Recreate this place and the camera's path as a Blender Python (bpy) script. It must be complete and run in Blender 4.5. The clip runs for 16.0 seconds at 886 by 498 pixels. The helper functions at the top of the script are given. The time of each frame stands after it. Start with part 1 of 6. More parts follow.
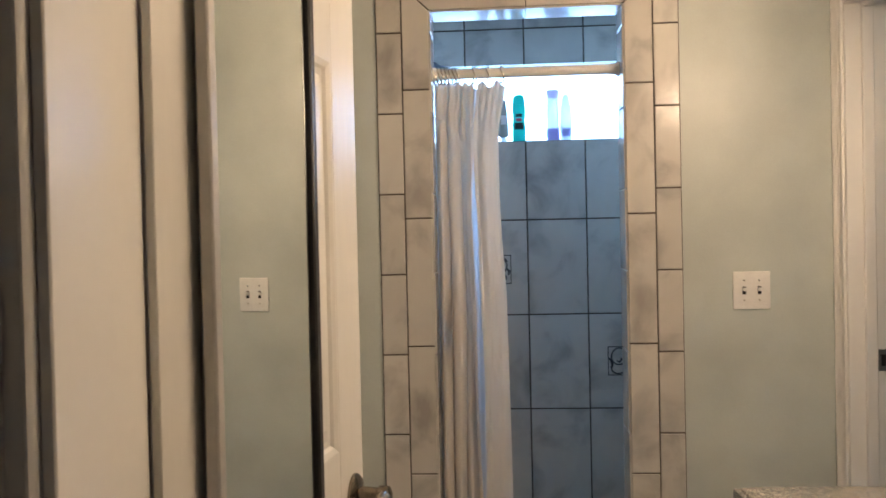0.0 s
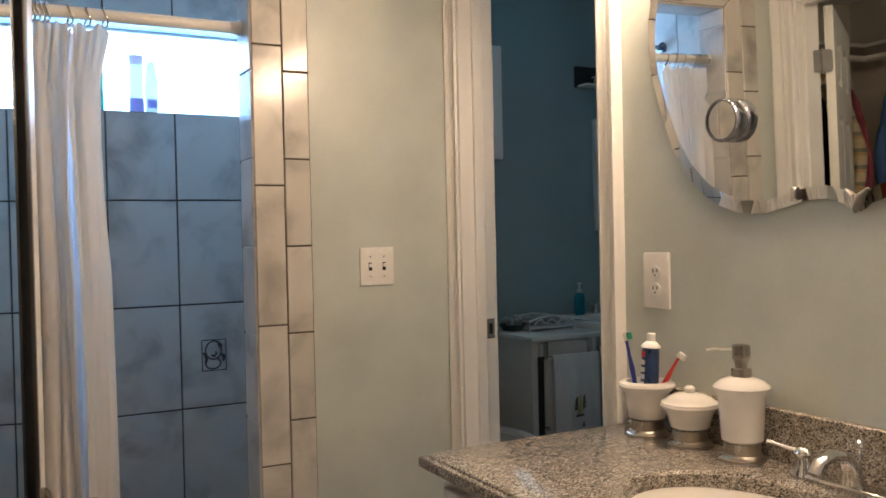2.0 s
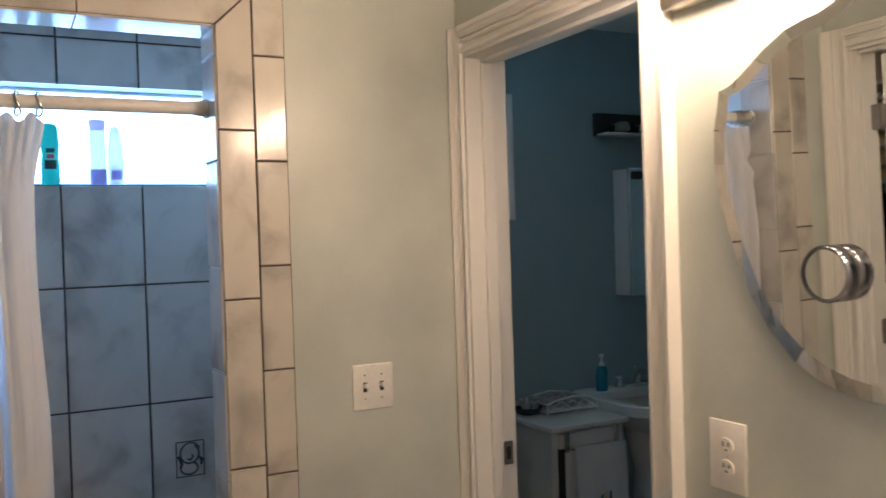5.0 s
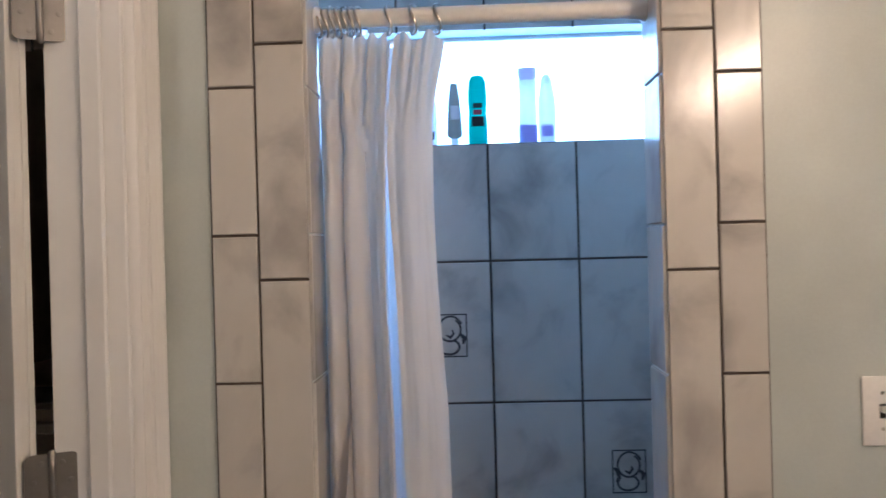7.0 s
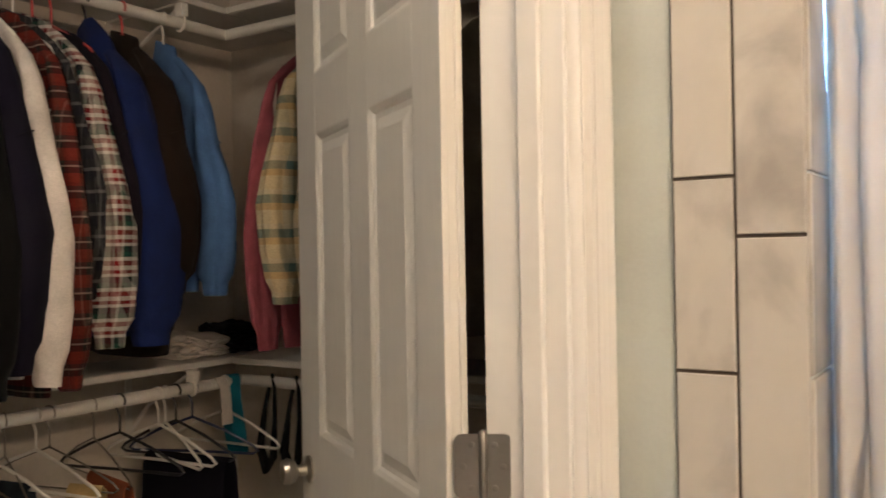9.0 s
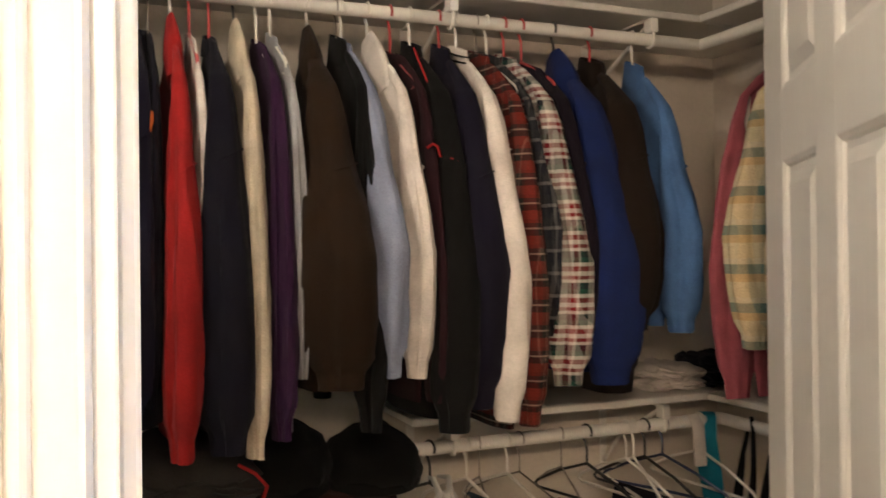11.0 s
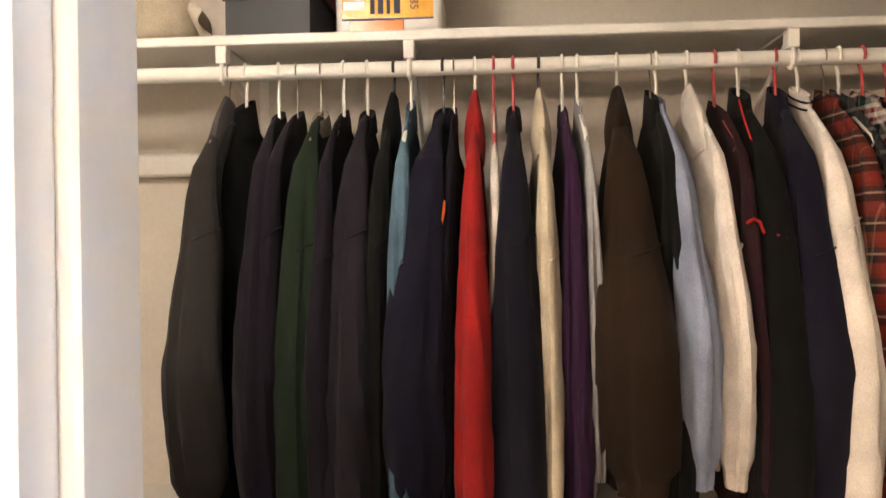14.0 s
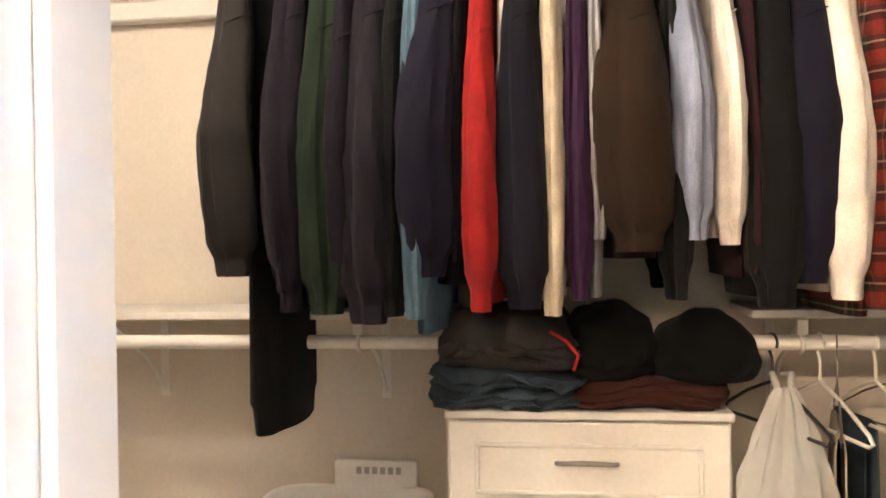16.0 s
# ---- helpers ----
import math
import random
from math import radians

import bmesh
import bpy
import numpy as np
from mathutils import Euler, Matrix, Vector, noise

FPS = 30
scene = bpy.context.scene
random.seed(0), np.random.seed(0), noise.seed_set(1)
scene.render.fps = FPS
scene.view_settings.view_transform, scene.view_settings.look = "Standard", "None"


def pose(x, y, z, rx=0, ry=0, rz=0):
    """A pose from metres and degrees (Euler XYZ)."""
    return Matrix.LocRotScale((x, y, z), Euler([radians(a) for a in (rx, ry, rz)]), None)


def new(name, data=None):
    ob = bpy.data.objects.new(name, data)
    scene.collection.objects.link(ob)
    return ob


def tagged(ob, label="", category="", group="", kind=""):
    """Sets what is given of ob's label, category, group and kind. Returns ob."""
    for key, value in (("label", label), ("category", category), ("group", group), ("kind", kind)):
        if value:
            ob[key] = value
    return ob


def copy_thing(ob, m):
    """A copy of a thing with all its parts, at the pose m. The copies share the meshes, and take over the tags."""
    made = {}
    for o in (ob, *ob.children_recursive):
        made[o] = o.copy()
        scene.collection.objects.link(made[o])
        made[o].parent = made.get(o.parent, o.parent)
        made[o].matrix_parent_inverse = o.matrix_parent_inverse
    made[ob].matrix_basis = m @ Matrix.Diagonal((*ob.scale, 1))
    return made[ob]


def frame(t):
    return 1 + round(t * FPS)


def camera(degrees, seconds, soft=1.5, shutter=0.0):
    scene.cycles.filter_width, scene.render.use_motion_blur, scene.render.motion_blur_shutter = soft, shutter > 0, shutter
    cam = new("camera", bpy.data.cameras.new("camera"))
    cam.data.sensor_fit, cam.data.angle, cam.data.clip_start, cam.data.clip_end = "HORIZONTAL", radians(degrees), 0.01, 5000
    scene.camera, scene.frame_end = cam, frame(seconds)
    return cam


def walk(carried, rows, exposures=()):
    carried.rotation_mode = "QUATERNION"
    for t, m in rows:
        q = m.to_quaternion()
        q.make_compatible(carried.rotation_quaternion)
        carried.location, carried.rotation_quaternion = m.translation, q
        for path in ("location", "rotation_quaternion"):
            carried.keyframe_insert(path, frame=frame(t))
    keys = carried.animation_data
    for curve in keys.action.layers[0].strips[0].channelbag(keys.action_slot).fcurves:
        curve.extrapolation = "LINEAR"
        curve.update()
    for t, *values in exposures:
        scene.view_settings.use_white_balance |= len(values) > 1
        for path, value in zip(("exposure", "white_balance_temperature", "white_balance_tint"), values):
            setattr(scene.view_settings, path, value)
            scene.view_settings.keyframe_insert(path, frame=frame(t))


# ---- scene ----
cam = camera(54.7, 16.0, shutter=0.3)
METRES, EYE, TILT, LEAN, TURN = 3.54, 1.35, 0.0, 0.0, 3.9
ROWS = [
    (0.0, 0.0, 0.0, 0.0, -0.02, -0.87, 1.26),
    (0.5, -0.0078, 0.0312, -0.0269, -5.12, -0.85, 1.38),
    (1.0, -0.0081, 0.0628, -0.04, -14.6, -0.94, 1.33),
    (1.5, -0.0427, 0.0799, -0.0375, -24.83, -0.93, 1.19),
    (2.0, -0.0757, 0.0858, -0.0287, -31.81, -0.87, 1.25),
    (2.5, -0.0964, 0.0839, -0.0014, -35.56, -0.87, 1.43),
    (3.0, -0.099, 0.0851, 0.0258, -40.07, -0.98, 1.64),
    (5.5, 0.0144, 0.2341, 0.0546, -24.01, -0.58, 1.78),
    (6.0, 0.03, 0.2788, 0.0482, -14.41, -0.41, 1.66),
    (6.5, 0.0328, 0.3196, 0.0399, -7.93, -0.26, 1.54),
    (7.0, 0.0443, 0.3546, 0.0304, -1.77, -0.12, 1.53),
    (7.5, 0.0615, 0.3799, 0.0237, 7.19, 0.04, 1.36),
    (8.0, 0.0599, 0.4026, 0.0173, 16.34, 0.29, 1.22),
    (8.5, 0.0439, 0.4319, 0.0126, 23.2, 0.25, 1.02),
    (9.0, 0.0289, 0.4525, 0.0122, 29.67, 0.24, 0.98),
    (9.5, 0.0263, 0.479, 0.0124, 38.03, 0.2, 0.97),
    (10.0, 0.029, 0.4820, 0.0157, 46.7, 0.27, 0.82),
    (12.5, 0.0024, 0.5728, 0.0988, 83.53, 0.18, 0.73),
    (13.0, 0.0027, 0.5768, 0.1144, 87.64, 0.19, 0.78),
    (13.5, -0.0004, 0.575, 0.1161, 89.18, 0.17, 0.84),
    (14.0, -0.0034, 0.5755, 0.0911, 89.7, 0.08, 0.87),
    (14.5, -0.0063, 0.5826, 0.0527, 89.46, -0.14, 0.86),
    (15.0, 0.0005, 0.5921, 0.0154, 89.78, -0.06, 0.98),
    (15.5, 0.0147, 0.6055, -0.0086, 92.16, -0.01, 0.92),
    (16.0, 0.0292, 0.6086, -0.0331, 94.47, -0.24, 0.89),
]
EXPOSURES = [(0.0, 0.0, 6600, 10), (1.5, -0.05, 6500, 10), (2.5, 0.18, 6500, 12), (3.0, 0.2, 6500, 12), (5.5, -0.20, 6500, 14), (6.5, -0.15, 6250, 16), (7.0, -0.10, 5800, 14), (7.5, -0.12, 5400, 13), (8.0, 0.1, 5700, 11), (8.5, 0.52, 6050, 10), (9.0, 0.80, 6300, 10), (10.0, 1.02, 6250, 10), (12.5, 1.9, 6250, 11), (13.5, 1.75, 6400, 12), (14.5, 2.0, 6350, 11), (15.25, 2.38, 6400, 12), (16.0, 2.60, 6400, 12)]
walk(cam, [(t, pose(0, 0, EYE, TILT, LEAN, TURN) @ pose(METRES * x, METRES * y, METRES * z, 90 + pitch, roll, yaw)) for t, x, y, z, yaw, pitch, roll in ROWS], EXPOSURES)

# ---- light ----
world = bpy.data.worlds.new("sky")
scene.world = world
world.use_nodes = True
wn = world.node_tree.nodes
sky = wn.new("ShaderNodeTexSky")
sky.sky_type, sky.sun_disc, sky.sun_elevation, sky.sun_rotation = "NISHITA", False, radians(50), radians(160)
world.node_tree.links.new(sky.outputs[0], wn["Background"].inputs[0])
wn["Background"].inputs[1].default_value = 0.1


def window_light(name, m, w, h, power, tone):
    """Skylight that enters by a window."""
    d = bpy.data.lights.new(name, "AREA")
    d.shape, d.size, d.size_y, d.energy, d.color = "RECTANGLE", w, h, power, tone
    ob = new(name, d)
    ob.matrix_world = m
    return ob


SHOWER_DAY, TOILET_DAY, BULB_GLOW, CLOSET_GLOW = 17.5, 9.6, 108.0, 32.0
window_light("shower_daylight", pose(0.16, 3.93, 1.928, -90, 0, 0), 1.26, 0.33, SHOWER_DAY, (0.30, 0.56, 1.0))
window_light("toilet_daylight", pose(1.66, 3.93, 1.88, -90, 0, 0), 0.36, 0.40, TOILET_DAY, (0.50, 0.75, 1.0))
sun = new("sun", bpy.data.lights.new("sun", "SUN"))
sun.data.energy, sun.data.angle, sun.data.color = 2.0, radians(0.5), (1, 0.95, 0.88)
sun.matrix_world = pose(0, 0, 8, 40, 0, 20)

# ---- materials ----


def nodes_of(name):
    m = bpy.data.materials.new(name)
    m.use_nodes = True
    return m, m.node_tree.nodes, m.node_tree.links, m.node_tree.nodes["Principled BSDF"]


def mixer(n, l, mode, fac, a, b):
    x = n.new("ShaderNodeMix")
    x.data_type, x.blend_type = "RGBA", mode
    for socket, v in ((x.inputs[0], fac), (x.inputs[6], a), (x.inputs[7], b)):
        if hasattr(v, "is_output"):
            l.new(v, socket)
        elif isinstance(v, tuple):
            socket.default_value = (*v[:3], 1)
        else:
            socket.default_value = v
    return x.outputs[2]


def noise_fac(n, l, scale, detail=4, lo=0.35, hi=0.65, coords="Object", stretch=None, rough=0.5, warp=0.0):
    tc = n.new("ShaderNodeTexCoord")
    mp = n.new("ShaderNodeMapping")
    mp.inputs["Scale"].default_value = stretch or (1, 1, 1)
    l.new(tc.outputs[coords], mp.inputs[0])
    t = n.new("ShaderNodeTexNoise")
    t.inputs["Scale"].default_value, t.inputs["Detail"].default_value = scale, detail
    t.inputs["Roughness"].default_value, t.inputs["Distortion"].default_value = rough, warp
    l.new(mp.outputs[0], t.inputs["Vector"])
    r = n.new("ShaderNodeMapRange")
    r.inputs[1].default_value, r.inputs[2].default_value = lo, hi
    l.new(t.outputs[0], r.inputs[0])
    return r.outputs[0]


def bumped(n, l, p, fac, strength, distance=0.002):
    b = n.new("ShaderNodeBump")
    b.inputs["Strength"].default_value, b.inputs["Distance"].default_value = strength, distance
    l.new(fac, b.inputs["Height"])
    l.new(b.outputs[0], p.inputs["Normal"])


def surf(name, color, rough=0.5, metal=0.0, var=0.08, scale=6.0, grain=0.05, gscale=90.0, bump=0.15, bdist=0.001, coat=0.0, sheen=0.0, spec=0.5, piece=0.0, stretch=None):
    """A plain surface with large stains (cloudy light on the sage walls), fine grain and a little relief."""
    m, n, l, p = nodes_of(name)
    dark = tuple(c * (1 - var) for c in color)
    light = tuple(min(1, c * (1 + var)) for c in color)
    big = noise_fac(n, l, scale, 5, stretch=stretch)
    fine = noise_fac(n, l, gscale, 3, stretch=stretch)
    c = mixer(n, l, "MIX", big, dark, light)
    c = mixer(n, l, "MULTIPLY", fine, c, mixer(n, l, "MIX", 1.0, (1, 1, 1), (1 - grain, 1 - grain, 1 - grain)))
    if piece:
        info = n.new("ShaderNodeObjectInfo")
        r = n.new("ShaderNodeMapRange")
        r.inputs[3].default_value, r.inputs[4].default_value = 1 - piece, 1 + piece * 0.4
        l.new(info.outputs["Random"], r.inputs[0])
        c = mixer(n, l, "MULTIPLY", 1.0, c, r.outputs[0])
    l.new(c, p.inputs["Base Color"])
    rr = n.new("ShaderNodeMapRange")
    rr.inputs[3].default_value, rr.inputs[4].default_value = max(0.02, rough * 0.9), min(1, rough * 1.1)
    l.new(big, rr.inputs[0])
    l.new(rr.outputs[0], p.inputs["Roughness"])
    p.inputs["Metallic"].default_value = metal
    p.inputs["Coat Weight"].default_value = coat
    p.inputs["Coat Roughness"].default_value = 0.08
    p.inputs["Sheen Weight"].default_value = sheen
    p.inputs["Specular IOR Level"].default_value = spec
    if bump:
        bumped(n, l, p, fine, bump, bdist)
    return m


def marble_tile(name, color, vein):
    m, n, l, p = nodes_of(name)
    info = n.new("ShaderNodeObjectInfo")
    tc = n.new("ShaderNodeTexCoord")
    add = n.new("ShaderNodeVectorMath")
    sc = n.new("ShaderNodeVectorMath")
    sc.operation = "SCALE"
    l.new(info.outputs["Random"], sc.inputs["Scale"])
    sc.inputs[0].default_value = (37, 21, 53)
    l.new(tc.outputs["Object"], add.inputs[0])
    l.new(sc.outputs[0], add.inputs[1])
    t = n.new("ShaderNodeTexNoise")
    t.inputs["Scale"].default_value, t.inputs["Detail"].default_value, t.inputs["Distortion"].default_value = 5.5, 6, 0.5
    l.new(add.outputs[0], t.inputs["Vector"])
    r = n.new("ShaderNodeValToRGB")
    e = r.color_ramp.elements
    e[0].position, e[0].color = 0.30, (*vein, 1)
    e[1].position, e[1].color = 0.50, (*color, 1)
    hi = e.new(0.72)
    hi.color = (*[min(1, c * 1.08) for c in color], 1)
    l.new(t.outputs[0], r.inputs[0])
    rr = n.new("ShaderNodeMapRange")
    rr.inputs[3].default_value, rr.inputs[4].default_value = 0.92, 1.04
    l.new(info.outputs["Random"], rr.inputs[0])
    l.new(mixer(n, l, "MULTIPLY", 1.0, r.outputs[0], rr.outputs[0]), p.inputs["Base Color"])
    p.inputs["Roughness"].default_value = 0.16
    bumped(n, l, p, noise_fac(n, l, 14, 3), 0.12, 0.002)
    return m


def granite():
    m, n, l, p = nodes_of("granite")
    tc = n.new("ShaderNodeTexCoord")
    v = n.new("ShaderNodeTexVoronoi")
    v.inputs["Scale"].default_value = 480
    l.new(tc.outputs["Object"], v.inputs["Vector"])
    r = n.new("ShaderNodeValToRGB")
    r.color_ramp.interpolation = "CONSTANT"
    e = r.color_ramp.elements
    e[0].position, e[0].color = 0.0, (0.045, 0.042, 0.04, 1)
    e[1].position, e[1].color = 0.22, (0.26, 0.235, 0.20, 1)
    for at, c in ((0.40, (0.48, 0.43, 0.36)), (0.62, (0.66, 0.60, 0.51)), (0.88, (0.28, 0.27, 0.26))):
        e.new(at).color = (*c, 1)
    sep = n.new("ShaderNodeSeparateColor")
    l.new(v.outputs["Color"], sep.inputs[0])
    l.new(sep.outputs[0], r.inputs[0])
    c = mixer(n, l, "MULTIPLY", noise_fac(n, l, 60, 4), r.outputs[0], (0.62, 0.60, 0.58))
    l.new(c, p.inputs["Base Color"])
    p.inputs["Roughness"].default_value = 0.14
    return m


def cloth(name, color, fuzz=0.6, var=0.14):
    m = surf(name, color, 0.92, var=var, scale=14, grain=0.22, gscale=420, bump=0.35, bdist=0.001, sheen=fuzz * 0.04, spec=0.15)
    n, l = m.node_tree.nodes, m.node_tree.links
    p = n["Principled BSDF"]
    inner = p.inputs["Normal"].links[0].from_socket
    b = n.new("ShaderNodeBump")
    b.inputs["Strength"].default_value, b.inputs["Distance"].default_value = 0.28, 0.005
    l.new(noise_fac(n, l, 13, 2, 0.25, 0.75, stretch=(1, 1, 0.22), warp=0.4), b.inputs["Height"])
    l.new(inner, b.inputs["Normal"])
    l.new(b.outputs[0], p.inputs["Normal"])
    return m


def stripes(n, l, axis, pitch, bands, coords="Object", shift=0.0):
    """Colour bands along one axis: (start in the repeat, colour)."""
    tc = n.new("ShaderNodeTexCoord")
    s = n.new("ShaderNodeSeparateXYZ")
    l.new(tc.outputs[coords], s.inputs[0])
    a = n.new("ShaderNodeMath")
    a.operation = "MULTIPLY_ADD"
    a.inputs[1].default_value, a.inputs[2].default_value = 1 / pitch, shift + 50
    l.new(s.outputs[axis], a.inputs[0])
    f = n.new("ShaderNodeMath")
    f.operation = "FRACT"
    l.new(a.outputs[0], f.inputs[0])
    r = n.new("ShaderNodeValToRGB")
    r.color_ramp.interpolation = "CONSTANT"
    e = r.color_ramp.elements
    e[0].position, e[0].color = 0, (*bands[0][1], 1)
    e[1].position, e[1].color = bands[1][0], (*bands[1][1], 1)
    for at, c in bands[2:]:
        e.new(at).color = (*c, 1)
    l.new(f.outputs[0], r.inputs[0])
    return r.outputs[0]


def plaid(name, across, down, pitch, mode="MIX"):
    m, n, l, p = nodes_of(name)
    h = stripes(n, l, 2, pitch, down)
    v = stripes(n, l, 1, pitch * 0.8, across)
    v2 = stripes(n, l, 0, pitch * 0.8, across)
    c = mixer(n, l, "MIX", 0.46, h, mixer(n, l, "MIX", 0.4, v, v2))
    c = mixer(n, l, "MULTIPLY", noise_fac(n, l, 300, 2), c, (0.78, 0.78, 0.78))
    l.new(c, p.inputs["Base Color"])
    p.inputs["Roughness"].default_value = 0.92
    p.inputs["Specular IOR Level"].default_value = 0.15
    bumped(n, l, p, noise_fac(n, l, 380, 2), 0.3, 0.001)
    return m


def glow(name, color, strength):
    m, n, l, p = nodes_of(name)
    p.inputs["Base Color"].default_value = (0.9, 0.9, 0.88, 1)
    p.inputs["Roughness"].default_value = 0.3
    p.inputs["Emission Color"].default_value = (*color, 1)
    p.inputs["Emission Strength"].default_value = strength
    return m


def mirror_glass(name, tint=(0.9, 0.92, 0.9), rough=0.0):
    m, n, l, p = nodes_of(name)
    p.inputs["Base Color"].default_value = (*tint, 1)
    p.inputs["Metallic"].default_value = 1.0
    p.inputs["Roughness"].default_value = rough
    return m


def clear(name, tint=(1, 1, 1), rough=0.02):
    m, n, l, p = nodes_of(name)
    p.inputs["Base Color"].default_value = (*tint, 1)
    p.inputs["Roughness"].default_value = rough
    p.inputs["Transmission Weight"].default_value = 1.0
    p.inputs["IOR"].default_value = 1.45
    return m


# Cloudy tone in the sage colour stands for soft light reflected on the wall.
SAGE = surf("sage_paint_cloudy_light", (0.53, 0.565, 0.53), 0.38, var=0.085, scale=3.4, grain=0.03, gscale=160, bump=0.12)
TEAL = surf("blue_grey_wall_paint", (0.31, 0.41, 0.43), 0.6, var=0.04, scale=2.0, bump=0.1)
CREAM_WALL = surf("closet_wall_paint", (0.66, 0.595, 0.515), 0.7, var=0.04, scale=2.5, bump=0.12)
HALL = surf("hall_wall_paint", (0.48, 0.48, 0.50), 0.7, var=0.05, scale=2)
CEIL = surf("ceiling_paint", (0.78, 0.77, 0.74), 0.85, var=0.03, scale=3, bump=0.2)
TRIM = surf("white_gloss_trim", (0.84, 0.825, 0.795), 0.36, var=0.0, scale=5, grain=0.012, gscale=60, bump=0)
DOORW = surf("white_door_paint", (0.78, 0.76, 0.71), 0.32, var=0.006, scale=4, grain=0.03, gscale=70, bump=0.08, stretch=(1, 1, 0.15))
SHELFW = surf("white_shelf_paint", (0.74, 0.71, 0.66), 0.45, var=0.05, scale=7, bump=0.1)
TILE = marble_tile("marbled_ceramic_tile", (0.60, 0.57, 0.52), (0.38, 0.355, 0.33))
GROUT = surf("brown_grout", (0.10, 0.078, 0.062), 0.9, var=0.2, scale=20, bump=0.4)
FLOORT = surf("floor_tile", (0.58, 0.55, 0.50), 0.35, var=0.1, scale=4)
CARPET = surf("beige_carpet", (0.56, 0.51, 0.44), 0.95, var=0.12, scale=9, grain=0.3, gscale=300, bump=0.6, bdist=0.004)
GRANITE = granite()
PORCELAIN = surf("white_porcelain", (0.80, 0.78, 0.74), 0.12, var=0.015, scale=5, grain=0.01, bump=0)
CHROME = surf("chrome", (0.72, 0.71, 0.69), 0.10, metal=1.0, var=0.04, bump=0)
NICKEL = surf("brushed_nickel", (0.50, 0.46, 0.40), 0.28, metal=1.0, var=0.06, gscale=200, bump=0.05)
STEEL = surf("dull_hinge_steel", (0.30, 0.28, 0.26), 0.42, metal=0.9, var=0.1, bump=0.1)
BRASS = surf("worn_brass", (0.55, 0.40, 0.20), 0.25, metal=1.0, var=0.1)
DARKFRAME = surf("dark_mirror_edge", (0.03, 0.028, 0.026), 0.4, var=0.1)
SILVER = surf("silver_frame_paint", (0.55, 0.53, 0.50), 0.35, metal=0.3, var=0.06)
MIRROR = mirror_glass("silvered_mirror")
PLASTW = surf("white_plastic", (0.86, 0.84, 0.80), 0.35, var=0.02, bump=0)
PLASTK = surf("black_plastic", (0.02, 0.02, 0.021), 0.4, var=0.1, bump=0)
# Near-black colour for the shade inside slots and holes, which are solid slips.
HOLE_SHADE = surf("hole_shade", (0.02, 0.018, 0.016), 0.8, var=0.1, bump=0)
VANITYW = surf("white_vanity_paint", (0.72, 0.70, 0.66), 0.4, var=0.04)
GLASS = clear("window_glass")
CLOSETBULB = glow("warm_ceiling_globe", (1.0, 0.86, 0.70), CLOSET_GLOW)
BULB = glow("warm_bulb", (1.0, 0.73, 0.50), BULB_GLOW)
CURTAIN = surf("white_curtain_cloth", (0.91, 0.885, 0.85), 0.8, var=0.04, scale=7, grain=0.06, gscale=500, bump=0.25, sheen=0.1)
LINER, _n, _l, _p = nodes_of("translucent_liner")
_p.inputs["Base Color"].default_value = (0.85, 0.86, 0.88, 1)
_t = _n.new("ShaderNodeBsdfTranslucent")
_t.inputs[0].default_value = (0.88, 0.88, 0.90, 1)
_mx = _n.new("ShaderNodeMixShader")
_mx.inputs[0].default_value = 0.75
_o = [q for q in _n if q.bl_idname == "ShaderNodeOutputMaterial"][0]
_l.new(_p.outputs[0], _mx.inputs[1])
_l.new(_t.outputs[0], _mx.inputs[2])
_l.new(_mx.outputs[0], _o.inputs[0])
ct = CURTAIN.node_tree
tr = ct.nodes.new("ShaderNodeBsdfTranslucent")
tr.inputs[0].default_value = (0.92, 0.86, 0.78, 1)
mx = ct.nodes.new("ShaderNodeMixShader")
mx.inputs[0].default_value = 0.52
ct.links.new(ct.nodes["Principled BSDF"].outputs[0], mx.inputs[1])
ct.links.new(tr.outputs[0], mx.inputs[2])
ct.links.new(mx.outputs[0], ct.nodes["Material Output"].inputs[0])

# ---- mesh helpers ----


def box(bm, x0, x1, y0, y1, z0, z1, bevel=0.0, m=None, seg=1):
    r = bmesh.ops.create_cube(bm, size=1.0)
    vs = r["verts"]
    bmesh.ops.transform(bm, matrix=Matrix.LocRotScale(((x0 + x1) / 2, (y0 + y1) / 2, (z0 + z1) / 2), None, (abs(x1 - x0), abs(y1 - y0), abs(z1 - z0))), verts=vs)
    if bevel:
        es = list({e for v in vs for e in v.link_edges})
        out = bmesh.ops.bevel(bm, geom=es, offset=bevel, segments=seg, affect="EDGES", profile=0.5)
        vs = list({v for f in out["faces"] for v in f.verts} | {v for v in vs if v.is_valid})
    if m is not None:
        bmesh.ops.transform(bm, matrix=m, verts=[v for v in vs if v.is_valid])
    return vs


def boxed(x0, x1, y0, y1, z0, z1, bevel=0.0, m=None, seg=1):
    bm = bmesh.new()
    box(bm, x0, x1, y0, y1, z0, z1, bevel, m, seg)
    return bm


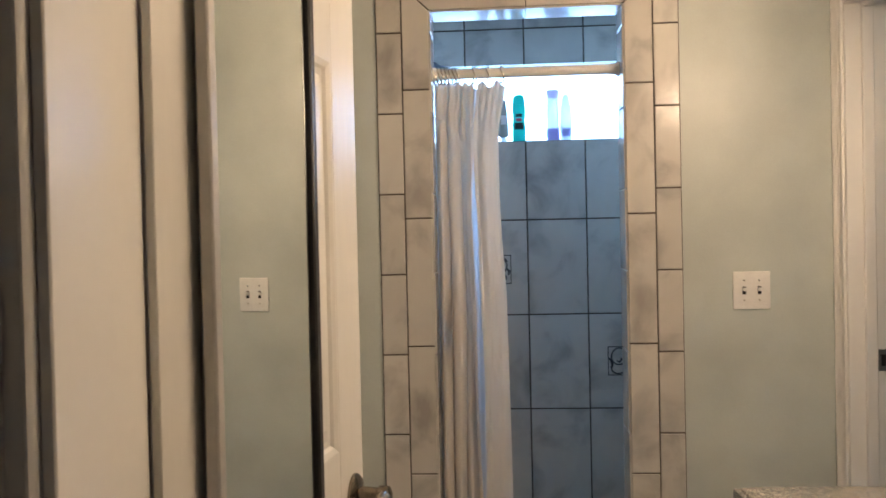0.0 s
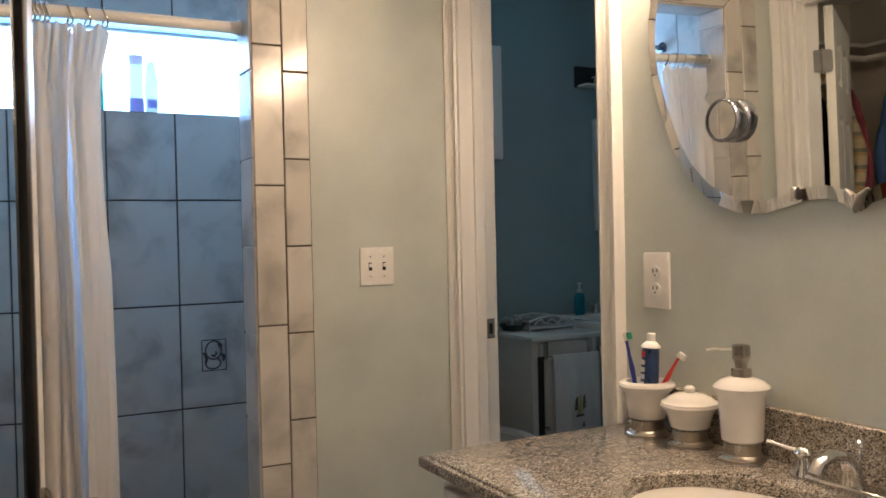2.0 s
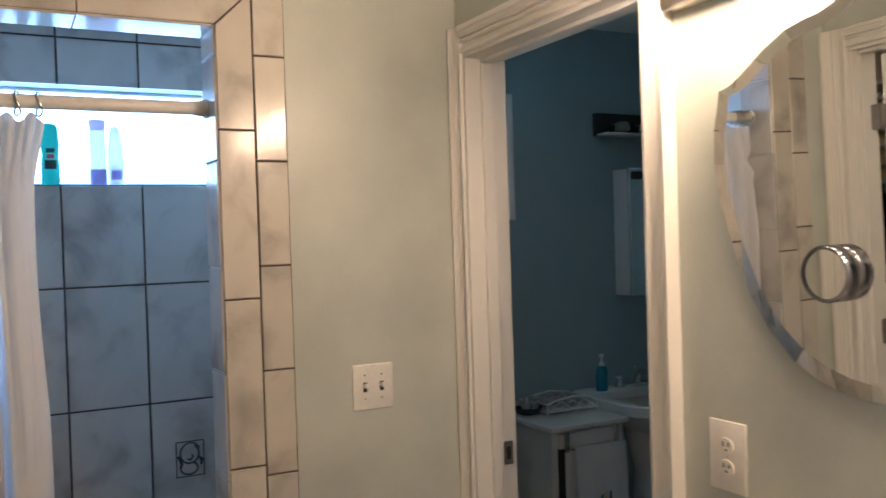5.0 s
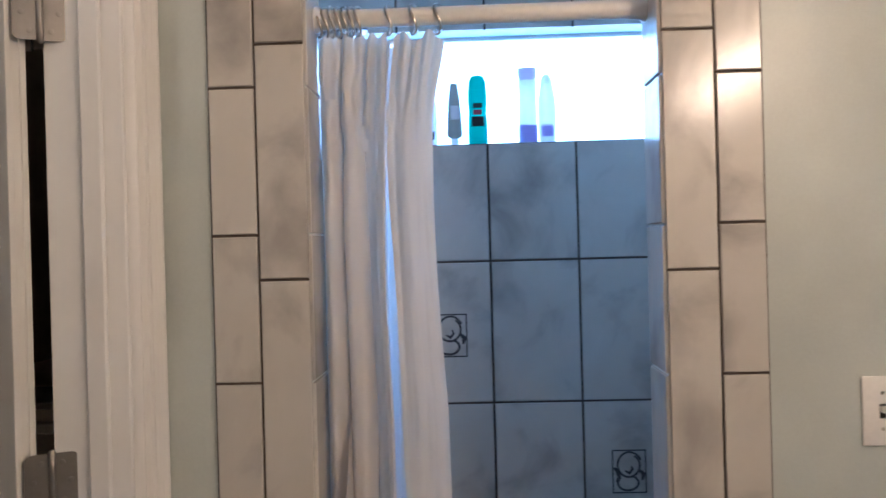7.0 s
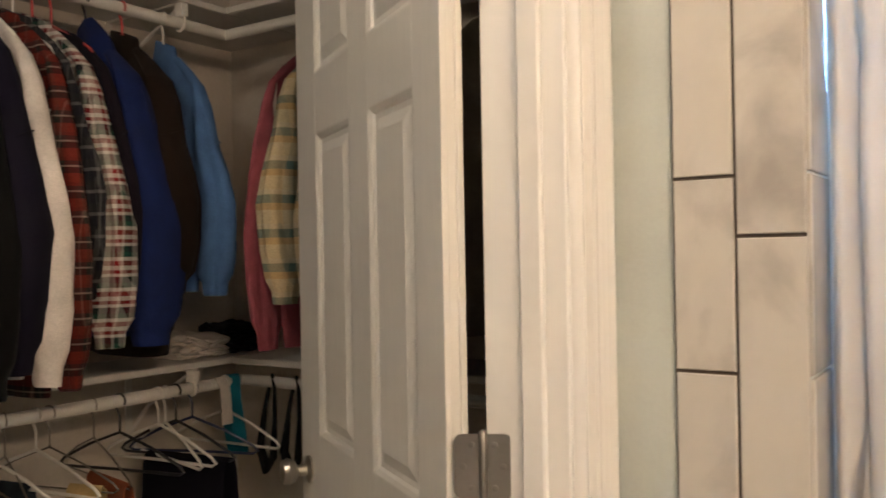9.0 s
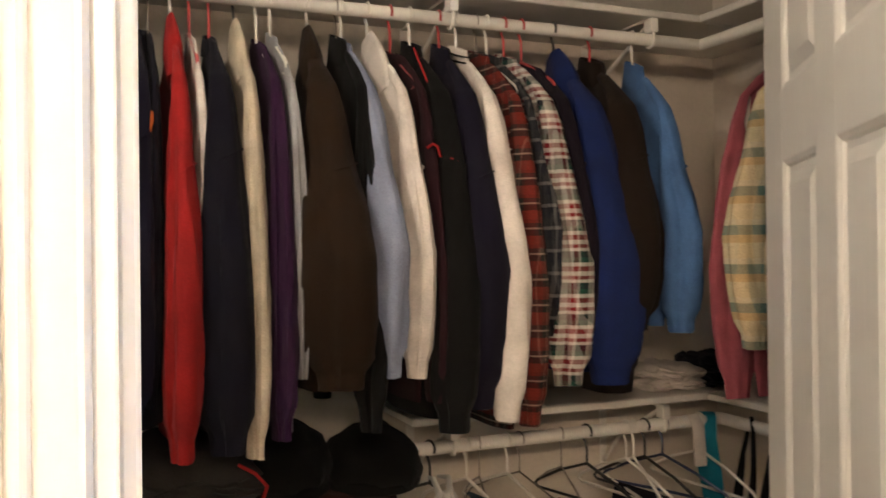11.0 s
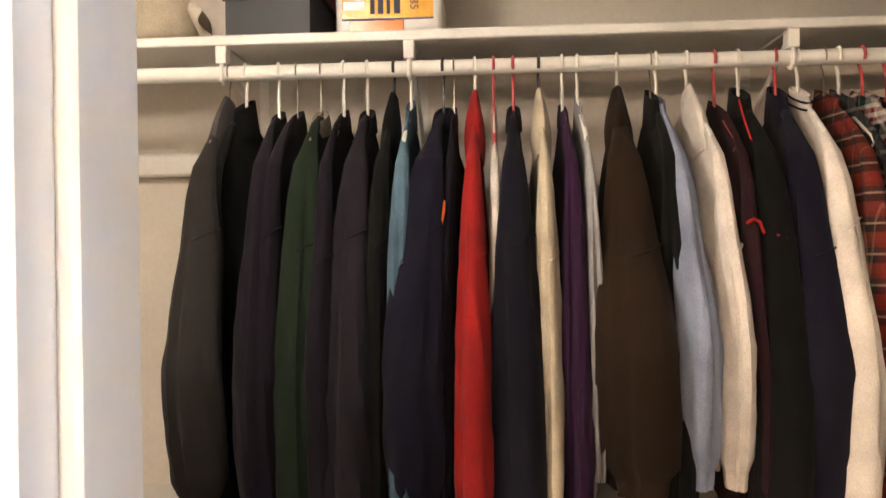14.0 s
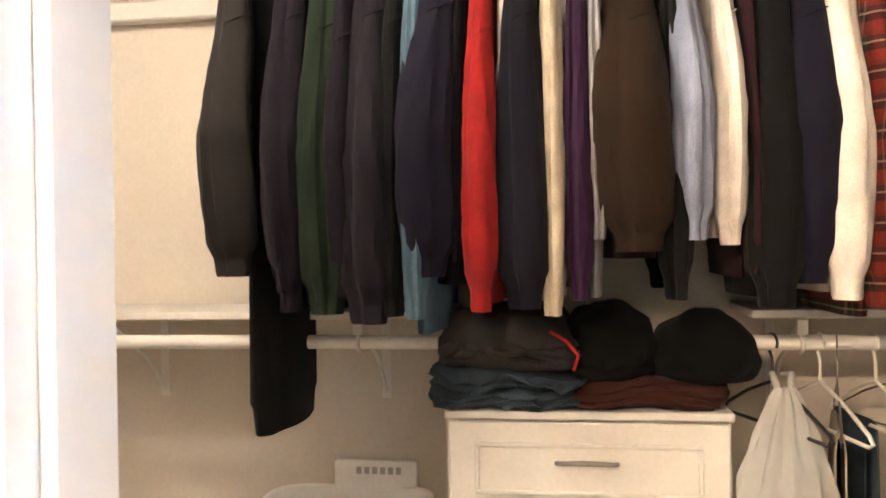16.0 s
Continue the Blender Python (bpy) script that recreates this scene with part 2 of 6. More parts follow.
def lathe(profile, m=None, seg=28, bm=None, squash=(1, 1)):
    """Turn a profile of (radius, height) round z."""
    bm = bm or bmesh.new()
    rings = []
    for r, z in profile:
        rings.append([bm.verts.new((r * squash[0] * math.cos(2 * math.pi * i / seg), r * squash[1] * math.sin(2 * math.pi * i / seg), z)) for i in range(seg)])
    for a, b in zip(rings, rings[1:]):
        for i in range(seg):
            bm.faces.new((a[i], a[(i + 1) % seg], b[(i + 1) % seg], b[i]))
    bm.faces.new(rings[0][::-1])
    bm.faces.new(rings[-1])
    if m is not None:
        bmesh.ops.transform(bm, matrix=m, verts=[v for r in rings for v in r])
    return bm


def tube(path, radius, seg=10, bm=None, closed=False):
    """A round bar along a path; radius may be a list."""
    bm = bm or bmesh.new()
    pts = [Vector(p) for p in path]
    k = len(pts)
    rad = radius if isinstance(radius, (list, tuple)) else [radius] * k
    rings, side = [], None
    for i, p in enumerate(pts):
        a = pts[i - 1] if (i or closed) else p
        b = pts[(i + 1) % k] if (i < k - 1 or closed) else p
        d = (b - a).normalized()
        if side is None:
            side = d.orthogonal().normalized()
        side = (side - d * side.dot(d)).normalized()
        up = d.cross(side)
        rings.append([bm.verts.new(p + rad[i] * (side * math.cos(2 * math.pi * j / seg) + up * math.sin(2 * math.pi * j / seg))) for j in range(seg)])
    pairs = list(zip(rings, rings[1:])) + ([(rings[-1], rings[0])] if closed else [])
    for a, b in pairs:
        for j in range(seg):
            bm.faces.new((a[j], a[(j + 1) % seg], b[(j + 1) % seg], b[j]))
    if not closed:
        bm.faces.new(rings[0][::-1])
        bm.faces.new(rings[-1])
    return bm


def prism(outline, lo, hi, plane="xy", bm=None):
    """Extrude a flat outline; plane names its two axes, the third runs lo to hi."""
    bm = bm or bmesh.new()
    put = {"xy": lambda a, b, c: (a, b, c), "yz": lambda a, b, c: (c, a, b), "xz": lambda a, b, c: (a, c, b)}[plane]
    low = [bm.verts.new(put(a, b, lo)) for a, b in outline]
    top = [bm.verts.new(put(a, b, hi)) for a, b in outline]
    k = len(outline)
    bm.faces.new(low[::-1])
    bm.faces.new(top)
    for i in range(k):
        bm.faces.new((low[i], low[(i + 1) % k], top[(i + 1) % k], top[i]))
    return bm


def sheet(rows, thick=0.0, bm=None, wrap=False):
    """A surface through rows of points, given a thickness."""
    bm = bm or bmesh.new()
    grid = [[bm.verts.new(p) for p in row] for row in rows]
    faces = []
    for a, b in zip(grid, grid[1:]):
        k = len(a)
        for j in range(k if wrap else k - 1):
            faces.append(bm.faces.new((a[j], a[(j + 1) % k], b[(j + 1) % k], b[j])))
    if thick:
        bmesh.ops.recalc_face_normals(bm, faces=faces)
        bmesh.ops.solidify(bm, geom=faces, thickness=thick)
    return bm


def mesh_of(name, bm, material, smooth=True):
    bmesh.ops.recalc_face_normals(bm, faces=bm.faces[:])
    me = bpy.data.meshes.new(name)
    bm.to_mesh(me)
    bm.free()
    me.materials.append(material)
    if smooth:
        me.polygons.foreach_set("use_smooth", [True] * len(me.polygons))
        me.set_sharp_from_angle(angle=radians(38))
    return me


def thing(name, bm, material, label="", category="", group="", kind="", m=None, smooth=True):
    ob = new(name, mesh_of(name, bm, material, smooth))
    if m is not None:
        ob.matrix_world = m
    return tagged(ob, label, category, group, kind)


def part(name, bm, material, parent, label="", smooth=True):
    ob = new(name, mesh_of(name, bm, material, smooth))
    ob.parent = parent
    if label:
        tagged(ob, label)
    return ob


def empty(name, m, label="", category="", group="", kind=""):
    ob = new(name)
    ob.matrix_world = m
    ob.empty_display_size = 0.1
    return tagged(ob, label, category, group, kind)


def wall(name, axis, at, thick, u0, u1, z0, z1, holes, material, label):
    """A wall square to an axis, from at to at + thick, with openings (u0, u1, z0, z1) through it."""
    bm = bmesh.new()
    us = sorted({u0, u1, *[h[0] for h in holes], *[h[1] for h in holes]})
    zs = sorted({z0, z1, *[h[2] for h in holes], *[h[3] for h in holes]})
    for a, b in zip(us, us[1:]):
        for c, d in zip(zs, zs[1:]):
            if any(h[0] <= a and b <= h[1] and h[2] <= c and d <= h[3] for h in holes):
                continue
            if axis == "x":
                box(bm, at, at + thick, a, b, c, d)
            else:
                box(bm, a, b, at, at + thick, c, d)
    bmesh.ops.remove_doubles(bm, verts=bm.verts[:], dist=0.0001)
    return thing(name, bm, material, label, "wall", kind="structure", smooth=False)


# ---- structure ----
CEILING, NORTH, EAST, WEST = 2.47, 2.757, 1.065, -0.50
thing("floor", boxed(-2.45, 3.1, -1.7, 4.0, -0.1, 0.0), FLOORT, "beige ceramic tile floor", "floor", kind="structure", smooth=False)
thing("carpet", boxed(-2.33, -0.62, 0.6, 3.75, 0.0, 0.012), CARPET, "beige carpet on the closet floor", "carpet", kind="structure", smooth=False)
thing("ceiling", boxed(-2.45, 3.1, -1.7, 4.1, CEILING, CEILING + 0.1), CEIL, "white painted plaster ceiling", "ceiling", kind="structure", smooth=False)
wall("wall_north", "y", NORTH, 0.13, WEST, EAST, 0, CEILING, [(-0.219, 0.400, 0.10, 2.075)], SAGE, "sage green painted wall round the shower opening")
wall_east = wall("wall_east", "x", EAST, 0.11, 0.5, 3.8, 0, CEILING, [(1.976, 2.70, 0, 2.04)], SAGE, "sage green painted wall with the doorway to the toilet")
wall_west = wall("wall_west", "x", -0.62, 0.12, 0.5, 3.8, 0, CEILING, [(1.817, 2.655, 0, 2.10)], SAGE, "sage green painted wall with the closet doorway")
wall("wall_south", "y", 0.62, 0.165, WEST, 1.065, 0, CEILING, [(-0.348, 0.70, 0, 2.04)], HALL, "dim grey painted wall with the entry doorway")
wall("wall_outer", "y", 3.8, 0.2, -2.45, 3.1, 0, CEILING, [(-0.47, 0.79, 1.76, 2.096), (1.48, 1.84, 1.68, 2.08)], TEAL, "blue grey painted outer wall with two windows")
thing("toilet_wall_lining", boxed(EAST + 0.11, EAST + 0.115, 2.71, 3.795, 0, CEILING), TEAL, "blue grey painted wall of the toilet room", "wall", kind="structure", smooth=False)
wall("wall_toilet_east", "x", 3.0, 0.1, 1.0, 3.8, 0, CEILING, [], TEAL, "blue grey painted wall of the toilet room")
wall("wall_toilet_south", "y", 0.9, 0.1, 1.175, 3.1, 0, CEILING, [], TEAL, "blue grey painted wall of the toilet room")
wall("wall_closet_back", "x", -2.43, 0.1, 0.5, 3.8, 0, CEILING, [], CREAM_WALL, "warm beige painted closet wall")
wall("wall_closet_south", "y", 0.5, 0.1, -2.33, -0.62, 0, CEILING, [], CREAM_WALL, "warm beige painted closet wall")
wall("wall_closet_north", "y", 3.75, 0.05, -2.33, -0.62, 0, CEILING, [], CREAM_WALL, "warm beige painted closet wall")
wall("wall_hall_north", "y", 0.38, 0.12, -1.3, -0.62, 0, CEILING, [], HALL, "dim grey painted hall wall")
thing("closet_wall_lining", boxed(-0.625, -0.62, 0.6, 1.80, 0, CEILING), CREAM_WALL, "warm beige painted closet wall", "wall", kind="structure", smooth=False)
wall("wall_hall_west", "x", -1.3, 0.1, -1.6, 0.62, 0, CEILING, [], HALL, "dim grey painted hall wall")
wall("wall_hall_east", "x", 1.175, 0.1, -1.6, 0.9, 0, CEILING, [], HALL, "dim grey painted hall wall")
wall("wall_hall_south", "y", -1.7, 0.1, -1.3, 1.4, 0, CEILING, [], HALL, "dim grey painted hall wall")
ground = thing("ground", boxed(-60, 60, 4.3, 120, -0.6, -0.5), surf("grass_ground", (0.10, 0.13, 0.06), 0.95), "green lawn outside the windows", "ground", kind="structure", smooth=False)
# shower box
wall("wall_shower_east", "x", 0.86, 0.205, NORTH + 0.13, 3.8, 0, CEILING, [], GROUT, "grouted shower wall")
wall("wall_shower_west", "x", -0.50, 0.02, NORTH + 0.13, 3.8, 0, CEILING, [], GROUT, "grouted shower wall")
thing("shower_backing", boxed(-0.48, 0.86, 3.797, 3.80, 0, 1.76), GROUT, "brown grout bed of the shower wall", "wall", kind="structure", smooth=False)
thing("shower_backing_upper", boxed(-0.48, 0.86, 3.797, 3.80, 2.096, 2.30), GROUT, "brown grout bed of the shower wall", "wall", kind="structure", smooth=False)
thing("shower_floor", boxed(-0.48, 0.86, NORTH + 0.13, 3.797, 0.0, 0.04), TILE, "marbled tile shower floor", "floor", kind="structure", smooth=False)
sc_bm = boxed(-0.48, 0.86, NORTH + 0.13, 3.797, 2.300, 2.36)
shower_ceiling = thing("ceiling_shower", sc_bm, GROUT, "marbled tile shower ceiling", "ceiling", kind="structure", smooth=False)


def casing(name, axis, face, out, a, b, top, width_a, width_b, width_top, jamb_lo, jamb_hi, label, stop=None, deep=1.0):
    """Moulded door trim on one wall face, with the jamb lining of the opening."""
    frame_ob = empty(name, pose(0, 0, 0), label, "door frame", kind="structure")

    def board(n, u0, u1, z0, z1, upright):
        bm = bmesh.new()
        w = u1 - u0 if upright else z1 - z0
        outer = u0 < a if upright else True
        # section of the moulding: share of the width from the opening, thickness
        run = [(q, deep * t) for q, t in ((0.0, 0.006), (0.015, 0.0105), (0.05, 0.0135), (0.09, 0.0135), (0.12, 0.0115), (0.38, 0.004), (0.40, 0.0125), (0.44, 0.0145), (0.48, 0.0135), (0.545, 0.007), (0.56, 0.0135), (0.58, 0.0145), (0.62, 0.0155), (0.655, 0.0135), (0.69, 0.0165), (0.74, 0.0175), (0.775, 0.0155), (0.81, 0.019), (0.88, 0.0205), (0.95, 0.020), (1.0, 0.016))]
        line = []
        for q, t in [(0.0, 0.0), *run, (1.0, 0.0)]:
            if upright:
                line.append((u1 - w * q if outer else u0 + w * q, face + out * t))
            else:
                line.append((face + out * t, z0 + w * q))
        if upright:
            bm = prism([(f, p) for p, f in line] if axis == "x" else line, z0, z1, "xy", bm)
        else:
            bm = prism(line, u0, u1, "xz" if axis == "x" else "yz", bm)
        return part(n, bm, TRIM, frame_ob)

    if width_a:
        board("casing", a - width_a, a, 0, top + width_top, True)
    if width_b:
        board("casing", b, b + width_b, 0, top + width_top, True)
    if width_top:
        board("casing", a, b, top, top + width_top, False)
    for n, u0, u1, z0, z1 in (("jamb", a, a + 0.012, 0, top - 0.012), ("jamb", b - 0.012, b, 0, top - 0.012), ("head_jamb", a, b, top - 0.012, top)):
        bm = boxed(jamb_lo, jamb_hi, u0, u1, z0, z1, 0.002) if axis == "x" else boxed(u0, u1, jamb_lo, jamb_hi, z0, z1, 0.002)
        part(n, bm, TRIM, frame_ob)
    if stop:
        s0, s1 = stop
        for u0, u1, z0, z1 in ((a + 0.012, a + 0.024, 0, top - 0.024), (b - 0.024, b - 0.012, 0, top - 0.024), (a + 0.012, b - 0.012, top - 0.024, top - 0.012)):
            bm = boxed(s0, s1, u0, u1, z0, z1, 0.003) if axis == "x" else boxed(u0, u1, s0, s1, z0, z1, 0.003)
            part("door_stop", bm, TRIM, frame_ob)
    return frame_ob


toilet_frame = casing("door_frame_toilet", "x", EAST, -1, 1.976, 2.70, 2.04, 0.072, 0.055, 0.075, EAST - 0.0125, EAST + 0.117, "white painted door frame to the toilet room", (EAST + 0.035, EAST + 0.07), 1.5)
closet_frame = casing("door_frame_closet", "x", WEST, 1, 1.817, 2.655, 2.10, 0.07, 0.102, 0.07, -0.628, WEST + 0.002, "white painted door frame of the closet", (-0.565, -0.53), 1.25)
entry_frame = casing("door_frame_entry", "y", 0.62, -1, -0.348, 0.70, 2.04, 0.07, 0.07, 0.07, 0.618, 0.787, "white painted door frame of the entry")

# ---- doors ----
BRONZE = surf("aged_nickel", (0.26, 0.22, 0.17), 0.25, metal=1.0, var=0.1)


def panel_door(name, m, w, label, columns, rows_z, stile=0.105, h=2.02, t=0.035):
    """A moulded panel door; x runs from the hinge, the shown face is at y = 0."""
    door = empty(name, m, label, "door", kind="structure")
    part("core", boxed(0.003, w, -t + 0.0105, -0.0105, 0.01, h, 0.001), DOORW, door)
    rails = [0.01, *[z for r in rows_z for z in r], h]
    xs = [0.0, *[x for c in columns for x in c], w]
    for face, back in ((-0.0106, 0.0), (-t, -t + 0.0106)):
        for a, b in zip(xs[::2], xs[1::2]):
            part("stile", boxed(a, b, face, back, 0.01, h, 0.0012), DOORW, door, smooth=False)
        for a, b in zip(rails[::2], rails[1::2]):
            for c in columns:
                part("rail", boxed(c[0], c[1], face + 0.0002, back - 0.0002, a, b), DOORW, door, smooth=False)
    for x0, x1 in columns:
        for z0, z1 in rows_z:
            for face, sign in ((-0.0105, 1), (-t + 0.0105, -1)):
                bm = bmesh.new()
                rings = []
                for inset, rise in ((0.0, 0.0103), (0.004, 0.0098), (0.012, 0.0055), (0.016, 0.0006), (0.026, 0.0003), (0.034, 0.0030), (0.048, 0.0085)):
                    y = face + sign * rise
                    rings.append([bm.verts.new(p) for p in ((x0 + inset, y, z0 + inset), (x1 - inset, y, z0 + inset), (x1 - inset, y, z1 - inset), (x0 + inset, y, z1 - inset))])
                for a, b in zip(rings, rings[1:]):
                    for i in range(4):
                        bm.faces.new((a[i], a[(i + 1) % 4], b[(i + 1) % 4], b[i]))
                bm.faces.new(rings[-1])
                part("panel", bm, DOORW, door, smooth=False)
    return door


def lever(parent, x, z, side, flip=1, material=None, t=0.035):
    """A lever handle with its rose, on one face of a door."""
    y0 = 0.0 if side > 0 else -t
    rose = lathe([(0.033, 0), (0.033, 0.004), (0.028, 0.009), (0.013, 0.012), (0.012, 0.040), (0.015, 0.042), (0.015, 0.058), (0.008, 0.062)], Matrix.Translation((x, y0, z)) @ pose(0, 0, 0, -90 * side, 0, 0))
    r = part("handle_rose", rose, material or BRONZE, parent, "brushed nickel rose")
    pts = [(x, y0 + side * 0.05, z), (x + flip * 0.03, y0 + side * 0.055, z + 0.002), (x + flip * 0.06, y0 + side * 0.054, z - 0.004), (x + flip * 0.09, y0 + side * 0.05, z - 0.014), (x + flip * 0.112, y0 + side * 0.046, z - 0.02)]
    part("lever", tube(pts, [0.011, 0.010, 0.009, 0.008, 0.006], 12), material or BRONZE, parent, "curved nickel lever")
    return r


def knob(parent, x, z, side, material, t=0.035):
    y0 = 0.0 if side > 0 else -t
    part("knob", lathe([(0.030, 0), (0.030, 0.004), (0.013, 0.010), (0.011, 0.028), (0.024, 0.036), (0.029, 0.050), (0.024, 0.062), (0.010, 0.066)], Matrix.Translation((x, y0, z)) @ pose(0, 0, 0, -90 * side, 0, 0)), material, parent, "polished metal knob")


def hinge(name, m, material, label):
    """Two round-cornered leaves on a barrel, h upright, leaves along x."""
    hg = empty(name, m, label, "hinge", "hinges of the closet door")
    for s in (-1, 1):
        out = [(s * 0.006, -0.045)]
        for k in range(5):
            a = math.pi / 2 * k / 4
            out.append((s * (0.029 + 0.012 * math.sin(a)), -0.033 - 0.012 * math.cos(a)))
        for k in range(5):
            a = math.pi / 2 * k / 4
            out.append((s * (0.029 + 0.012 * math.cos(a)), 0.033 + 0.012 * math.sin(a)))
        out.append((s * 0.006, 0.045))
        lf = part("hinge_leaf", prism(out, -0.0015, 0.0015, "xz"), material, hg, smooth=False)
        for dx, dz in ((0.016, 0.03), (0.028, 0.0), (0.016, -0.03)):
            part("screw", lathe([(0.0045, 0), (0.004, 0.0012), (0.001, 0.0016)], Matrix.Translation((s * dx, -0.0014, dz)) @ pose(0, 0, 0, 90, 0, 0), 10), material, lf)
    part("barrel", lathe([(0.003, -0.051), (0.006, -0.047), (0.006, 0.047), (0.003, 0.051)], pose(0, -0.003, 0), 12), material, hg)
    return hg


SIX = ([(0.12, 0.345), (0.455, 0.69)], [(0.24, 0.80), (1.00, 1.60), (1.72, 1.90)])
entry = panel_door("door_entry", pose(-0.359, 0.791, 0, 0, 0, 90 - 8.1), 0.622, "white moulded panel door standing open", [(0.085, 0.265), (0.325, 0.510)], [(0.20, 0.83), (1.02, 1.62), (1.72, 1.91)])
# the face seen from the entry is turned to the room
lever(entry, 0.572, 0.94, -1, -1)
lever(entry, 0.572, 0.94, 1, -1)
part("latch", boxed(0.6215, 0.624, -0.025, -0.01, 0.90, 0.95), NICKEL, entry, "nickel latch plate")
dm = empty("door_mirror", pose(-0.359, 0.791, 0, 0, 0, 90 - 8.1) @ pose(0.070, -0.0412, 0.55, 0, 0, 0.9), "tall narrow mirror in a silver frame hung on the door", "mirror")
part("glass", boxed(0.016, 0.306, -0.0105, -0.0085, 0.016, 1.30), MIRROR, dm, "silvered mirror glass", smooth=False)
part("backing", boxed(0.004, 0.318, -0.008, -0.001, 0.004, 1.312), DARKFRAME, dm)
for n, a, b, c, d, mt in (("frame_side", 0.0, 0.018, 0.0, 1.316, SILVER), ("frame_side", 0.304, 0.322, 0.0, 1.316, DARKFRAME), ("frame_rail", 0.018, 0.304, 0.0, 0.018, SILVER), ("frame_rail", 0.018, 0.304, 1.298, 1.316, SILVER)):
    part(n, boxed(a, b, -0.017, -0.0005, c, d, 0.003), mt, dm)

CDOOR = pose(-0.672, 2.607, 0, 0, 0, 180 - 32.5)
closet_door = panel_door("door_closet", CDOOR, 0.80, "white six-panel closet door standing open", [(0.104, 0.315), (0.42, 0.652)], [(0.22, 0.82), (1.01, 1.65), (1.77, 1.97)], h=2.08)
knob(closet_door, 0.735, 0.925, 1, NICKEL)
knob(closet_door, 0.735, 0.925, -1, NICKEL)
for z in (0.24, 1.095, 1.855):
    hinge("hinge", pose(-0.6235, 2.627, z, 0, 0, 27.5), STEEL, "dull steel butt hinge with rounded corners")
strike = thing("strike_plate", boxed(EAST + 0.074, EAST + 0.104, 2.686, 2.6885, 0.91, 0.975, 0.001), STEEL, "dark steel strike plate on the door jamb", "strike plate")
part("bolt_hole", boxed(EAST + 0.082, EAST + 0.096, 2.685, 2.6862, 0.925, 0.96), HOLE_SHADE, strike)

# ---- plates ----


def switch_plate(name, m, label, gangs=2):
    """A toggle switch plate, facing -y."""
    w = 0.0575 * gangs
    sp = empty(name, m, label, "light switch")
    part("plate", boxed(-w / 2 - (0 if gangs > 1 else 0.006), w / 2 + (0 if gangs > 1 else 0.006), -0.0065, 0, -0.0595, 0.0595, 0.003, seg=2), PLASTW, sp)
    for g in range(gangs):
        x = (g - (gangs - 1) / 2) * 0.047
        part("switch_slot", boxed(x - 0.0055, x + 0.0055, -0.0068, -0.0055, -0.0125, 0.0125), HOLE_SHADE, sp)
        tg = boxed(x - 0.0045, x + 0.0045, -0.018, -0.005, -0.002, 0.009, 0.0015)
        part("toggle", tg, PLASTW, sp)
        for s in (-1, 1):
            part("screw", lathe([(0.0032, 0), (0.003, 0.0012), (0.0008, 0.0016)], Matrix.Translation((x, -0.0056, s * 0.031)) @ pose(0, 0, 0, 90, 0, 0), 10), NICKEL, sp)
    return sp


def outlet(name, m, label):
    op = empty(name, m, label, "power outlet", "outlets over the vanity")
    part("plate", boxed(-0.0425, 0.0425, -0.007, 0, -0.0635, 0.0635, 0.003, seg=2), PLASTW, op)
    for s in (-1, 1):
        fc = part("socket", lathe([(0.0165, 0), (0.0165, 0.003), (0.0155, 0.0038)], Matrix.Translation((0, -0.0055, s * 0.0195)) @ pose(0, 0, 0, 90, 0, 0), 24, squash=(1, 0.86)), PLASTW, op)
        for x, h in ((-0.0062, 0.0045), (0.0062, 0.0036)):
            part("slot", boxed(x - 0.0013, x + 0.0013, -0.0100, -0.009, s * 0.0195 + 0.003 - h, s * 0.0195 + 0.003 + h), HOLE_SHADE, fc)
        part("slot", lathe([(0.0024, 0), (0.0024, 0.0008)], Matrix.Translation((0, -0.0092, s * 0.0195 - 0.0075)) @ pose(0, 0, 0, 90, 0, 0), 10), HOLE_SHADE, fc)
    part("screw", lathe([(0.003, 0), (0.0025, 0.0014)], Matrix.Translation((0, -0.0056, 0)) @ pose(0, 0, 0, 90, 0, 0), 10), NICKEL, op)
    return op


switch_plate("switch_plate", pose(0.783, NORTH, 1.158), "white double toggle switch plate on the green wall")
outlet("outlet", pose(EAST, 1.790, 1.136, 0, 0, -90), "white double power outlet on the green wall")
outlet("outlet", pose(EAST, 1.004, 1.127, 0, 0, -90), "white double power outlet on the green wall")
switch_plate("switch_plate", pose(WEST, 1.62, 1.16, 0, 0, 90), "white single toggle switch plate beside the closet", 1)

# ---- vanity ----
VTOP = 0.80
vanity = empty("vanity_cabinet", pose(0.80, 1.29, 0), "white painted vanity cabinet under the granite top", "vanity")
part("body", boxed(-0.27, 0.262, -0.52, 0.56, 0.09, VTOP - 0.0305), VANITYW, vanity)
part("plinth", boxed(-0.21, 0.26, -0.51, 0.55, 0.0, 0.09), VANITYW, vanity)
for y in (-0.51, -0.16, 0.19):
    d = part("door", boxed(-0.288, -0.2705, y, y + 0.34, 0.12, VTOP - 0.06, 0.003), VANITYW, vanity)
    part("knob", lathe([(0.006, 0), (0.006, 0.012), (0.014, 0.018), (0.013, 0.026), (0.005, 0.03)], Matrix.Translation((-0.288, y + 0.32, 0.6)) @ pose(0, 0, 0, 0, -90, 0), 16), NICKEL, d)

SINK = (0.785, 1.29)


